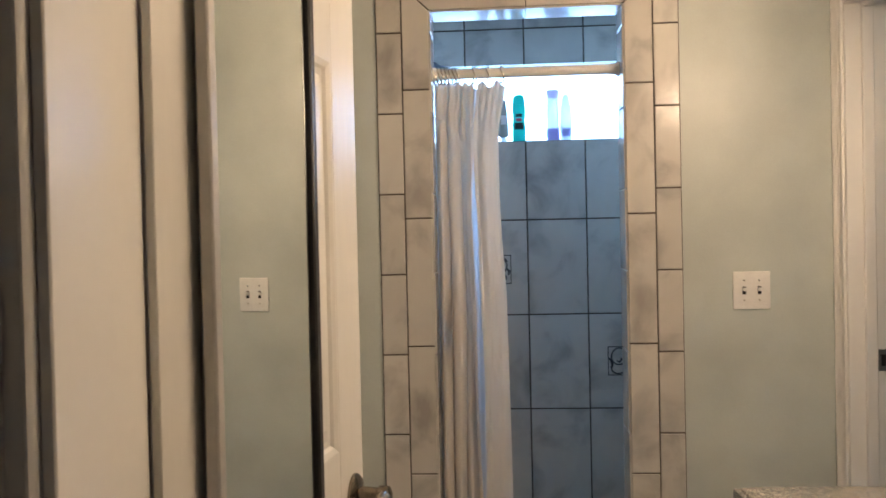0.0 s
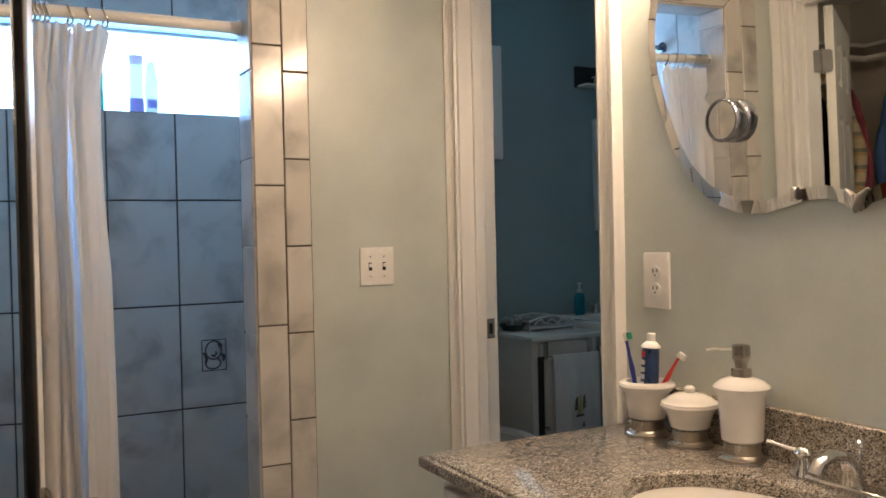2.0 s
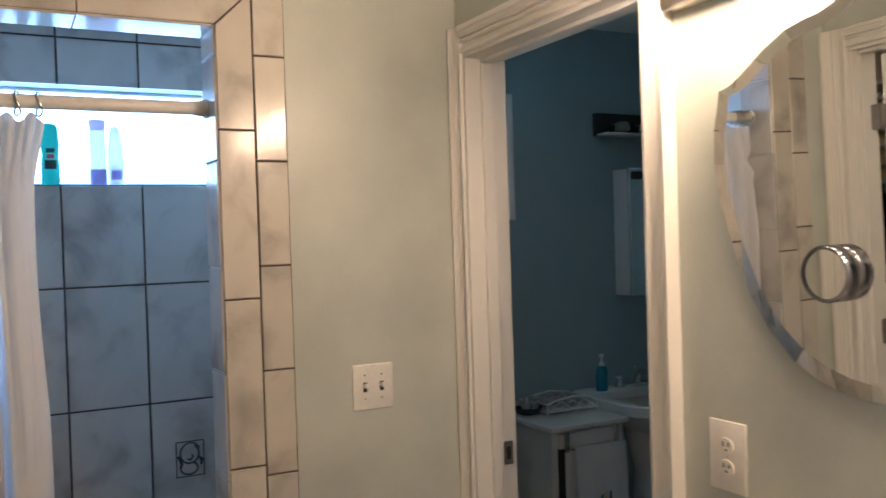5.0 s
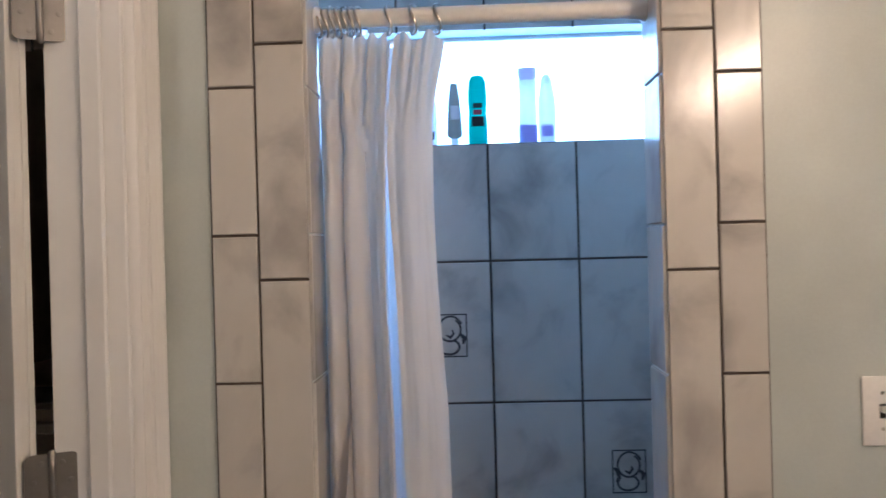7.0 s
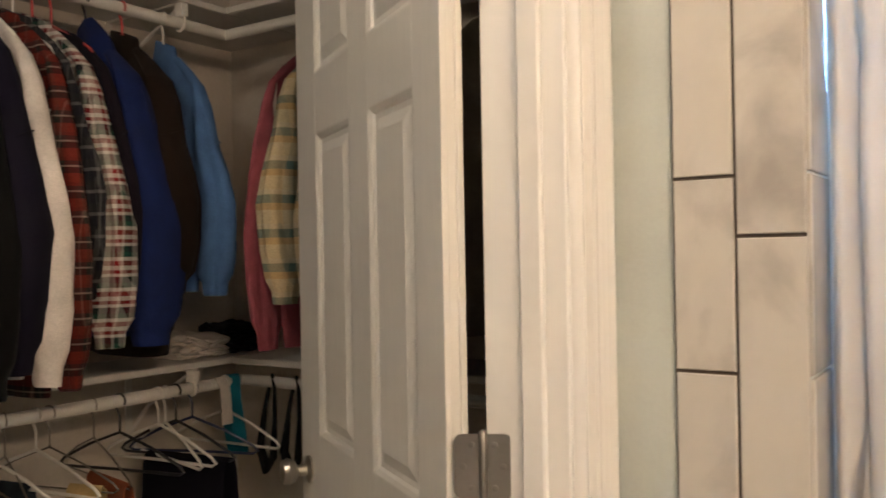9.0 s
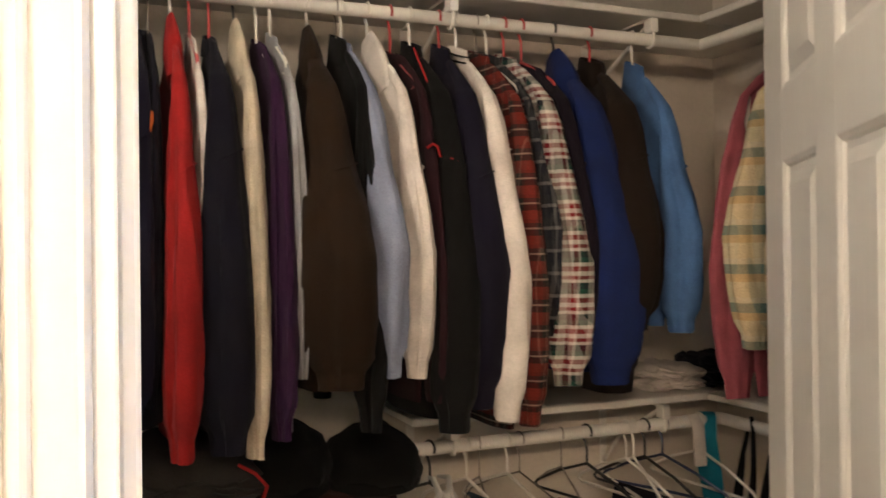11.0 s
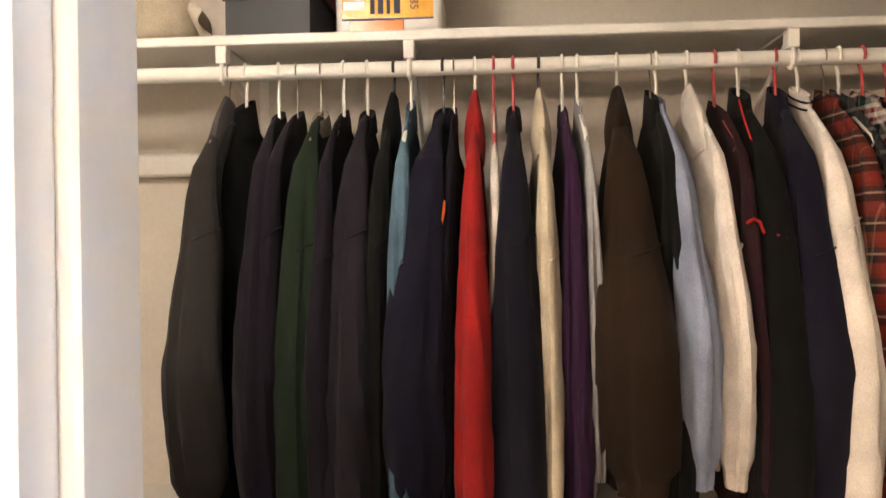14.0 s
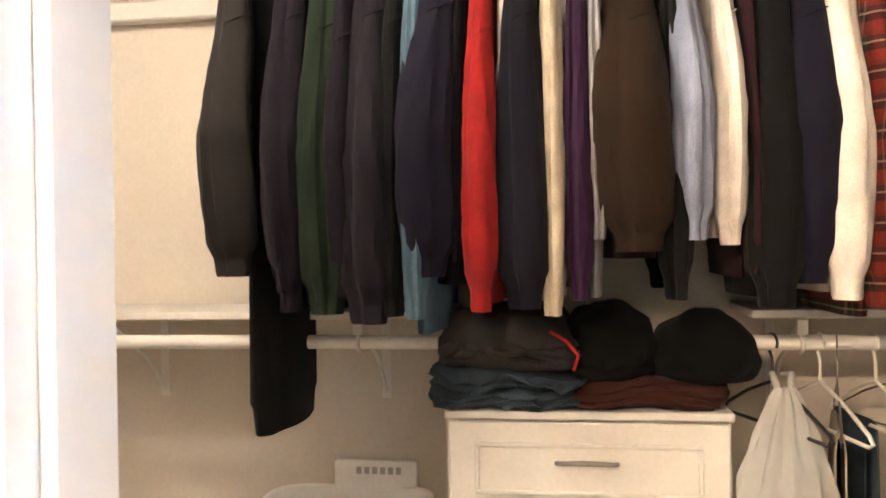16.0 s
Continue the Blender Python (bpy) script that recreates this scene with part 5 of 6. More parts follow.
def toothbrush(m, handle, head, label):
    b = empty("toothbrush", m, label, "toothbrush")
    part("handle", tube([(0, 0, 0), (0.001, 0, 0.06), (0, 0, 0.10), (0, 0, 0.165)], [0.005, 0.006, 0.004, 0.0035], 10), handle, b)
    h = part("head", boxed(-0.006, 0.006, -0.004, 0.004, 0.16, 0.19, 0.002), PLASTW, b)
    part("bristles", boxed(-0.005, 0.005, -0.014, -0.004, 0.163, 0.188, 0.001), head, h)
    return b


toothbrush(pose(0.985, 1.782, VTOP + 0.106, -16, 8, 20) @ Matrix.Diagonal((1, 1, 0.62, 1)), BLUEP, GREENP, "blue toothbrush with green bristles in the holder")
toothbrush(pose(1.01, 1.722, VTOP + 0.106, 28, 10, 10) @ Matrix.Diagonal((1, 1, 0.48, 1)), REDP, PLASTW, "red and white toothbrush in the holder")

# ---- shower fittings ----
sh = empty("hand_shower", pose(-0.474, 3.38, 2.03), "dark chrome hand shower on its arm with a hose", "shower")
DCH = surf("dark_chrome", (0.20, 0.22, 0.26), 0.16, metal=1.0, bump=0)
part("arm", tube([(0, 0, 0.02), (0.09, 0, 0.03), (0.17, 0, 0.02), (0.21, 0, 0.0)], 0.011, 12), DCH, sh)
part("rose", lathe([(0.012, 0.0), (0.018, -0.02), (0.040, -0.045), (0.046, -0.060), (0.042, -0.066)], Matrix.Translation((0.22, 0, 0)) @ pose(0, 0, 0, 0, -35, 0), 24), DCH, sh)
part("bracket", lathe([(0.03, 0.0), (0.03, 0.006), (0.014, 0.014)], pose(0, 0, 0.02, 0, 90, 0), 20), DCH, sh)
part("hose", tube([(0.19, 0.01, -0.02), (0.17, 0.03, -0.16), (0.12, 0.05, -0.42), (0.07, 0.04, -0.75), (0.05, 0.0, -0.95), (0.03, -0.05, -0.98), (0.02, -0.09, -0.85), (0.015, -0.10, -0.6)], 0.008, 10), DCH, sh)
puff = bmesh.new()
bmesh.ops.create_icosphere(puff, subdivisions=4, radius=0.062)
for v in puff.verts:
    v.co *= 1 + 0.16 * noise.noise(v.co * 60) + 0.1 * noise.noise(v.co * 150)
lf = empty("bath_puff", pose(-0.27, 3.36, 1.855), "orange mesh bath puff hung from the shower arm", "bath puff")
part("mesh", puff, surf("orange_mesh", (0.65, 0.10, 0.03), 0.7, var=0.3, scale=40, grain=0.4, gscale=160, bump=0.5), lf)
part("cord", tube([(0, 0, 0.05), (0.01, 0.0, 0.11), (0.0, 0.005, 0.205), (0.0, -0.012, 0.20), (0.0, -0.01, 0.12)], 0.0018, 6), PLASTW, lf)


def bottle(name, x, y, profile, mats, label, squash=(1, 0.55), turn=0.0, bits=()):
    b = empty(name, pose(x, y, 1.7597, 0, 0, turn), label, "bottle", "bottles on the shower sill")
    part("body", lathe(profile[0], None, 28, squash=squash), mats[0], b)
    part("cap", lathe(profile[1], None, 24, squash=squash), mats[1], b)
    for z0, z1, w, mt, r in bits:
        rr = [[(r * squash[0] * math.cos(t) * 1.02, r * squash[1] * math.sin(t) * 1.02, z) for t in [-math.pi / 2 - w / 2 + w * i / 8 for i in range(9)]] for z in (z0, z1)]
        part("label", sheet(rr, 0.0004), mt, b)
    return b


bottle("conditioner_bottle", -0.058, 3.838, ([(0.022, 0.0), (0.026, 0.004), (0.027, 0.08), (0.025, 0.13), (0.016, 0.165)], [(0.014, 0.1655), (0.013, 0.178), (0.006, 0.184)]), (MILK, MILK), "white bottle with a dark label beside the curtain", (1, 0.6), 0, ((0.02, 0.045, 1.4, INK, 0.0262), (0.10, 0.115, 1.2, LETTER, 0.0268)))
bottle("lotion_tube", 0.020, 3.835, ([(0.014, 0.022), (0.027, 0.03), (0.025, 0.08), (0.020, 0.14), (0.013, 0.188)], [(0.013, 0.0), (0.014, 0.004), (0.014, 0.0215)]), (GREYP, MILK), "grey lotion tube standing on its cap", (0.9, 0.5), 10, ((0.07, 0.12, 1.2, LETTER, 0.0245),))
bottle("shampoo_bottle", 0.090, 3.835, ([(0.026, 0.0), (0.029, 0.004), (0.030, 0.05), (0.027, 0.10), (0.030, 0.14), (0.028, 0.165)], [(0.028, 0.1655), (0.027, 0.19), (0.020, 0.206), (0.008, 0.211)]), (TEALP, TEALP), "teal shampoo bottle on the sill", (1, 0.6), 0, ((0.055, 0.085, 1.3, INK, 0.0302), (0.09, 0.105, 0.9, PRINTR, 0.0280), (0.11, 0.125, 1.0, INK, 0.0285)))
bottle("shampoo_bottle", 0.240, 3.835, ([(0.026, 0.0), (0.028, 0.004), (0.028, 0.056), (0.0275, 0.058), (0.026, 0.19)], [(0.024, 0.1905), (0.028, 0.205), (0.028, 0.226)]), (MILK, LILAC), "white shampoo bottle with a purple label and cap", (1, 0.6), 0, ((0.004, 0.055, 3.0, LILAC, 0.0283),))
bottle("conditioner_bottle", 0.297, 3.835, ([(0.020, 0.0), (0.024, 0.004), (0.028, 0.07), (0.026, 0.13), (0.018, 0.18)], [(0.018, 0.1805), (0.014, 0.198), (0.006, 0.206)]), (MILK, MILK), "white curved conditioner bottle", (1, 0.6), 0, ((0.02, 0.055, 1.4, LILAC, 0.0262),))


def motif(x, z):
    """A square inlay with two looped dark lines."""
    mo = empty("decor_tile", pose(x, 3.7914, z), "tile inlay with a dark looped line drawing", "tile decor", "decor inlays of the shower")
    W, H = 0.05, 0.064
    for a, b, c, d in ((-W, W, H - 0.004, H), (-W, W, -H, -H + 0.004), (-W, -W + 0.004, -H + 0.004, H - 0.004), (W - 0.004, W, -H + 0.004, H - 0.004)):
        part("line", boxed(a, b, -0.0015, 0.0005, c, d), INKB, mo)
    swirl = [(0.036 * math.cos(a) * (1 - 0.16 * q), 0.018 + 0.040 * math.sin(a) * (1 - 0.2 * q)) for q, a in [(i / 22, 0.4 + 6.9 * i / 22) for i in range(23)]]
    part("loop", tube([(a, -0.0005, b) for a, b in swirl], 0.0032, 6), INKB, mo)
    part("loop", tube([(0.030 * math.cos(a) - 0.004, -0.0005, -0.034 + 0.022 * math.sin(a)) for a in [2.6 + 4.9 * i / 18 for i in range(19)]], 0.0034, 6), INKB, mo)
    part("stroke", tube([(-0.044, -0.0005, 0.012), (-0.034, -0.0005, 0.0), (-0.030, -0.0005, -0.018), (-0.038, -0.0005, -0.03)], [0.004, 0.007, 0.006, 0.003], 6), INKB, mo)
    part("stroke", tube([(0.030, -0.0005, 0.004), (0.041, -0.0005, -0.008), (0.037, -0.0005, -0.026)], [0.004, 0.008, 0.003], 6), INKB, mo)
    part("stroke", tube([(-0.012, -0.0005, 0.002), (0.0, -0.0005, -0.006), (0.010, -0.0005, 0.006), (0.006, -0.0005, 0.016)], [0.003, 0.005, 0.004, 0.002], 6), INKB, mo)
    return mo


INKB = surf("dark_inlay", (0.05, 0.05, 0.055), 0.4, bump=0)
motif(0.506, 0.786)
motif(-0.008, 1.196)

# ---- toilet room ----
to = empty("toilet", pose(1.52, 3.40, 0), "white porcelain toilet with its lid raised", "toilet")
part("tank", boxed(-0.165, 0.165, 0.20, 0.385, 0.38, 0.67, 0.02, seg=3), PORCELAIN, to)
part("tank_lid", boxed(-0.175, 0.175, 0.192, 0.39, 0.672, 0.70, 0.008, seg=2), PORCELAIN, to)
bo = bmesh.new()
rows = []
for z, a, b, c in ((0.0, 0.11, 0.20, 0.0), (0.10, 0.10, 0.18, 0.0), (0.20, 0.12, 0.20, -0.02), (0.32, 0.175, 0.25, -0.06), (0.385, 0.185, 0.265, -0.07), (0.392, 0.18, 0.26, -0.07), (0.388, 0.145, 0.215, -0.07), (0.30, 0.12, 0.17, -0.06), (0.24, 0.05, 0.08, -0.05)):
    rows.append([(a * math.cos(t), c + b * math.sin(t), z) for t in [2 * math.pi * i / 36 for i in range(36)]])
bo = sheet(rows, 0, wrap=True)
bo.faces.new(bo.verts[-36:])
part("bowl", bo, PORCELAIN, to)
rows = [[(a * math.cos(t), -0.07 + b * math.sin(t), z) for t in [2 * math.pi * i / 36 for i in range(36)]] for z, a, b in ((0.393, 0.188, 0.268), (0.410, 0.184, 0.262), (0.411, 0.14, 0.205), (0.3935, 0.138, 0.20))]
rows.append(rows[0])
part("seat", sheet(rows, 0, wrap=True), PLASTW, to)
out = [(0.185 * math.cos(t), 0.57 + 0.20 * math.sin(t)) for t in [math.pi * i / 18 for i in range(19)]] + [(-0.165, 0.425), (0.165, 0.425)]
part("lid", prism(out, 0.165, 0.182, "xz"), PLASTW, to)

cb = empty("bath_cabinet", pose(1.965, 3.585, 0), "white wooden cabinet with a towel bar on its door", "cabinet")
CW = 0.175
part("body", boxed(-CW, CW, -0.185, 0.20, 0.09, 0.778, 0.002), VANITYW, cb)
part("top", boxed(-CW - 0.015, CW + 0.015, -0.205, 0.205, 0.778, 0.80, 0.004), VANITYW, cb)
for sx in (-1, 1):
    for sy in (-0.165, 0.18):
        part("leg", boxed(sx * CW - (0.03 if sx > 0 else 0), sx * CW + (0.03 if sx < 0 else 0), sy - 0.018, sy + 0.018, 0.0, 0.09), VANITYW, cb)
# No real opening: a thin strip on the body carries its shade as colour.
part("gap", boxed(-CW + 0.026, -CW + 0.062, -0.1875, -0.1852, 0.12, 0.71), HOLE_SHADE, cb, "dark strip coloured as the shade in an opening")
dr = part("door", boxed(-CW + 0.058, CW - 0.020, -0.200, -0.186, 0.13, 0.70, 0.002), VANITYW, cb)
for a, b, c, d in ((-CW + 0.06, -CW + 0.085, 0.132, 0.698), (CW - 0.055, CW - 0.025, 0.132, 0.698), (-CW + 0.085, CW - 0.055, 0.132, 0.162), (-CW + 0.085, CW - 0.055, 0.668, 0.698)):
    part("rail", boxed(a, b, -0.206, -0.2002, c, d, 0.001), VANITYW, dr)
part("drawer", boxed(-CW + 0.028, CW - 0.028, -0.200, -0.186, 0.712, 0.768, 0.002), VANITYW, cb)
part("knob", lathe([(0.005, 0), (0.005, 0.01), (0.011, 0.016), (0.008, 0.024)], Matrix.Translation((-CW + 0.05, -0.206, 0.40)) @ pose(0, 0, 0, 90, 0, 0), 14), NICKEL, dr)
part("towel_bar", tube([(-0.12, -0.206, 0.715), (-0.12, -0.235, 0.715), (0.12, -0.235, 0.715), (0.12, -0.206, 0.715)], 0.004, 8), NICKEL, cb)
for s in (-0.12, 0.12):
    part("bar_hook", boxed(s - 0.01, s + 0.01, -0.215, -0.2005, 0.70, 0.778, 0.002), NICKEL, cb)
rows = []
for u in range(15):
    x = -0.105 + 0.245 * u / 14
    w = 0.003 * math.sin(u * 1.1)
    rows.append([(x, -0.228, 0.50), (x, -0.228 + w, 0.60), (x, -0.229, 0.70), (x, -0.232, 0.7185), (x, -0.239, 0.7205), (x, -0.244, 0.712), (x + 0.002, -0.246 + w, 0.60), (x + 0.004, -0.247 + w * 2, 0.45), (x + 0.006, -0.246 + w * 2.5, 0.33 + 0.004 * math.sin(u))])
tw = thing("hand_towel", sheet(rows, 0.005), surf("white_terry", (0.70, 0.70, 0.71), 0.95, var=0.05, grain=0.15, gscale=400, bump=0.5), "white hand towel with an embroidered sailing boat", "towel", m=pose(1.965, 3.585, 0))
SAIL = surf("yellow_thread", (0.55, 0.40, 0.10), 0.8)
TEALT = surf("grey_thread", (0.10, 0.12, 0.13), 0.8)
for pts, mt in ((((-0.02, 0.47), (-0.005, 0.47), (-0.005, 0.53), (-0.015, 0.52)), TEALT), (((0.0, 0.455), (0.012, 0.455), (0.012, 0.54), (0.006, 0.53)), SAIL), (((0.022, 0.47), (0.036, 0.48), (0.034, 0.535), (0.026, 0.53)), TEALT), (((-0.015, 0.44), (0.03, 0.442), (0.024, 0.452), (-0.01, 0.45)), TEALT), (((0.015, 0.395), (0.032, 0.395), (0.027, 0.42)), TEALT)):
    part("embroidery", prism([(a + 0.02, b) for a, b in pts], -0.2535, -0.2505, "xz"), mt, tw, smooth=False)

bk = empty("wire_basket", pose(2.02, 3.655, 0.80), "white metal basket with crossed sides on the cabinet", "basket")
WP = surf("white_wire", (0.75, 0.74, 0.72), 0.4, bump=0)
for y in (-0.08, 0.08):
    arch = [(-0.125, y, 0.012), (-0.125, y, 0.045), (-0.08, y, 0.058), (0, y, 0.068), (0.08, y, 0.058), (0.125, y, 0.045), (0.125, y, 0.012)]
    part("side_wire", tube(arch, 0.004, 8), WP, bk)
    part("base_wire", tube([(-0.125, y, 0.014), (0.125, y, 0.014)], 0.004, 8), WP, bk)
    for i in range(4):
        a = -0.125 + 0.0625 * i
        part("cross_wire", tube([(a, y, 0.014), (a + 0.0625, y, 0.052)], 0.0025, 6), WP, bk)
        part("cross_wire", tube([(a + 0.0625, y + 0.001, 0.014), (a, y + 0.001, 0.052)], 0.0025, 6), WP, bk)
for x in (-0.125, 0.125):
    part("end_wire", tube([(x, -0.08, 0.045), (x, 0.08, 0.045)], 0.004, 8), WP, bk)
    part("end_wire", tube([(x, -0.08, 0.014), (x, 0.08, 0.014)], 0.004, 8), WP, bk)
    for y in (-0.08, 0.08):
        part("foot", lathe([(0.006, 0), (0.006, 0.013)], pose(x, y, 0), 10), WP, bk)
part("tray", boxed(-0.123, 0.123, -0.078, 0.078, 0.008, 0.012), WP, bk)
rc = bmesh.new()
rr = random.Random(4)
for i in range(16):
    bmesh.ops.create_icosphere(rc, subdivisions=2, radius=rr.uniform(0.018, 0.026), matrix=Matrix.Translation((rr.uniform(-0.1, 0.1), rr.uniform(-0.055, 0.055), 0.035 + rr.uniform(0, 0.012))) @ Matrix.Diagonal((1.2, 1, 0.85, 1)))
thing("soaps", rc, surf("grey_soap", (0.30, 0.31, 0.32), 0.6, var=0.2, scale=20), "small grey rolled cloths heaped in the basket", "cloths", m=pose(2.02, 3.655, 0.80), kind="stuff")
di = empty("glass_dish", pose(1.855, 3.66, 0.80), "dark round dish of shells on the cabinet", "dish")
part("bowl", lathe([(0.03, 0.0), (0.05, 0.006), (0.062, 0.03), (0.060, 0.032), (0.046, 0.010), (0.01, 0.006)], None, 28), surf("dark_teal_glass", (0.02, 0.05, 0.05), 0.15, bump=0), di)
sb = bmesh.new()
for i in range(14):
    bmesh.ops.create_icosphere(sb, subdivisions=1, radius=rr.uniform(0.010, 0.018), matrix=Matrix.Translation((rr.uniform(-0.035, 0.035), rr.uniform(-0.035, 0.035), 0.030 + rr.uniform(0, 0.03))))
part("shells", sb, surf("pale_shell", (0.42, 0.44, 0.42), 0.5, var=0.3, scale=30), di, "pale shells")
si = empty("pedestal_sink", pose(2.46, 3.54, 0), "white pedestal sink against the wall", "sink")
rows = []
for z, s in ((0.70, 0.55), (0.76, 0.85), (0.79, 1.0), (0.83, 1.0), (0.835, 0.985), (0.83, 0.78), (0.76, 0.62), (0.72, 0.3)):
    rows.append([(0.29 * s * math.copysign(abs(math.cos(t)) ** 0.6, math.cos(t)), 0.25 * s * math.copysign(abs(math.sin(t)) ** 0.6, math.sin(t)), z) for t in [2 * math.pi * i / 44 for i in range(44)]])
bs = sheet(rows, 0, wrap=True)
bs.faces.new(bs.verts[-44:])
part("basin", bs, PORCELAIN, si)
part("deck", boxed(-0.28, 0.28, 0.13, 0.255, 0.80, 0.845, 0.008, seg=2), PORCELAIN, si)
part("pedestal", lathe([(0.13, 0.0), (0.12, 0.03), (0.085, 0.10), (0.08, 0.5), (0.13, 0.72)], pose(0, 0.06, 0), 28), PORCELAIN, si)
fa2 = copy_thing(bpy.data.objects["faucet"], pose(2.50, 3.73, 0.845, 0, 0, 90))
tagged(fa2, "chrome faucet with two lever handles on the pedestal sink")
so2 = empty("soap_bottle", pose(2.275, 3.70, 0.845), "teal liquid soap bottle with a clear pump", "soap bottle")
part("body", lathe([(0.026, 0.0), (0.028, 0.004), (0.028, 0.09), (0.020, 0.105), (0.011, 0.11)], None, 24, squash=(1, 0.7)), surf("teal_soap", (0.01, 0.22, 0.30), 0.2, bump=0), so2)
part("pump", lathe([(0.012, 0.11), (0.012, 0.125), (0.004, 0.127), (0.004, 0.150), (0.011, 0.152), (0.011, 0.160)], None, 16), PLASTW, so2)
mc = empty("medicine_cabinet", pose(2.66, 3.80, 1.255), "white framed mirror cabinet over the sink", "medicine cabinet")
part("body", boxed(-0.212, 0.212, -0.10, -0.001, 0.002, 0.573), TRIM, mc)
part("mirror_door", boxed(-0.215, 0.215, -0.118, -0.102, 0.0, 0.575, 0.002), MIRROR, mc, "mirror door")
part("clip", boxed(-0.20, -0.14, -0.128, -0.1185, 0.525, 0.56, 0.004), DARKFRAME, mc, "dark ornament")
sl = empty("sconce_bar", pose(2.58, 3.80, 2.035), "unlit wall lamp bar with glass shades", "wall lamp")
part("back_plate", boxed(-0.24, 0.24, -0.022, -0.001, -0.052, 0.052, 0.003), DARKFRAME, sl)
part("tray", boxed(-0.235, 0.24, -0.10, -0.0225, -0.055, -0.043, 0.003), PLASTW, sl)
for x in (-0.14, 0.0, 0.14):
    hd = part("lamp_arm", tube([(x, -0.022, 0.0), (x + 0.015, -0.05, 0.0), (x + 0.02, -0.06, -0.01)], 0.008, 10), CHROME, sl)
    part("shade", lathe([(0.018, 0.012), (0.030, 0.004), (0.036, -0.02), (0.034, -0.028)], pose(x + 0.02, -0.065, -0.002), 20), GREYP, hd)

# ---- upper shelf ----
CARD = surf("dark_grey_card", (0.035, 0.036, 0.040), 0.6, var=0.08, bump=0.1)
SZ = 2.145
bx = empty("shoe_box", pose(-2.15, 1.537, SZ), "dark grey shoe box with a curved lid edge", "box", "boxes on the closet shelf")
part("body", boxed(-0.16, 0.148, -0.094, 0.094, 0.0, 0.118), CARD, bx)
ld = [(-0.099, 0.082), (-0.045, 0.082), (-0.03, 0.088), (-0.015, 0.094), (0.02, 0.094), (0.035, 0.088), (0.05, 0.082), (0.099, 0.082), (0.099, 0.121), (-0.099, 0.121)]
lidb = prism(ld, 0.1485, 0.152, "yz")
box(lidb, -0.164, 0.152, -0.099, 0.099, 0.1212, 0.125)
lo = part("lid", lidb, CARD, bx, smooth=False)
part("print", boxed(0.1522, 0.1528, 0.03, 0.042, 0.098, 0.112), SILVER, lo)
part("print", boxed(0.1522, 0.1528, 0.047, 0.082, 0.100, 0.109), SILVER, lo)
PINKC = surf("pink_card", (0.55, 0.16, 0.19), 0.5, var=0.1, scale=12, bump=0.05)
b2 = empty("shoe_box", pose(-2.15, 1.56, SZ + 0.1252), "pink and grey shoe box on top of the dark one", "box", "boxes on the closet shelf")
part("body", boxed(-0.15, 0.14, -0.094, 0.094, 0.0, 0.10), PINKC, b2)
part("label", boxed(0.1402, 0.1408, -0.06, 0.05, 0.015, 0.09), surf("grey_card", (0.42, 0.38, 0.38), 0.5), b2)
part("print", boxed(0.1409, 0.1413, -0.045, 0.045, 0.030, 0.042), surf("dim_print", (0.30, 0.22, 0.23), 0.5, bump=0), b2)
part("finger_hole", lathe([(0.013, 0), (0.013, 0.0006)], Matrix.Translation((0.1411, 0.0, 0.006)) @ pose(0, 0, 0, 0, 90, 0), 18), HOLE_SHADE, b2)
bp = bmesh.new()
bmesh.ops.create_uvsphere(bp, u_segments=36, v_segments=22, radius=1.0)
for v in bp.verts:
    n_ = v.co.copy()
    v.co = Vector((math.copysign(abs(n_.x) ** 0.8, n_.x) * 0.15, math.copysign(abs(n_.y) ** 0.8, n_.y) * 0.14, math.copysign(abs(n_.z) ** 0.85, n_.z) * 0.078)) * (1 + 0.05 * noise.noise(n_ * 3))
    v.co.z = max(v.co.z, -0.066)
pl = empty("pillow", pose(-2.13, 1.215, SZ + 0.066), "cream pillow in a crumpled plastic wrap", "pillow")
part("filling", bp, CL["cream_fleece"], pl)
rows = [[(0.06 + 0.03 * math.sin(5 * u) + 0.02 * v, 0.125 + 0.02 * u + 0.03 * v * (1 + 0.3 * math.sin(9 * u)), -0.06 + 0.10 * (1 - u) * (1 - 0.2 * v)) for v in (0, 0.35, 0.7, 1.0)] for u in [i / 10 for i in range(11)]]
part("wrap_end", sheet(rows, 0.0008), surf("glossy_wrap", (0.62, 0.56, 0.47), 0.2, var=0.1, scale=30, bump=0.3), pl, "crumpled clear plastic")


def pack(m, label, lean):
    """A wrapped towel pack: white body, printed bands, writing on its front."""
    p = empty("towel_pack", m, label, "pack", "packs on the closet shelf")
    bm = bmesh.new()
    vs = box(bm, -0.13, 0.13, -0.117, 0.117, 0.0, 0.105, 0.018, seg=3)
    for v in bm.verts:
        v.co += v.normal * 0.004 * noise.noise(v.co * 30)
    part("wrap", bm, WRAP, p)
    part("band", boxed(0.1302, 0.1312, -0.1, 0.1, 0.035, 0.092, 0.0004), YEL, p, "orange yellow printed band")
    part("band", boxed(0.1302, 0.1312, -0.085, 0.035, 0.008, 0.030, 0.0004), ORA, p, "orange printed band")
    for z in (0.0325, 0.094):
        part("edge_line", boxed(0.1303, 0.1316, -0.1, 0.1, z - 0.0012, z + 0.0012), INK, p)
    part("patch", boxed(0.1313, 0.1317, -0.097, -0.05, 0.055, 0.073), LETTER, p)
    for y0, w in ((-0.038, 0.010), (-0.021, 0.012), (-0.002, 0.008), (0.014, 0.014)):
        part("print", boxed(0.1313, 0.1317, y0, y0 + w, 0.044, 0.084), INK, p)
    return p


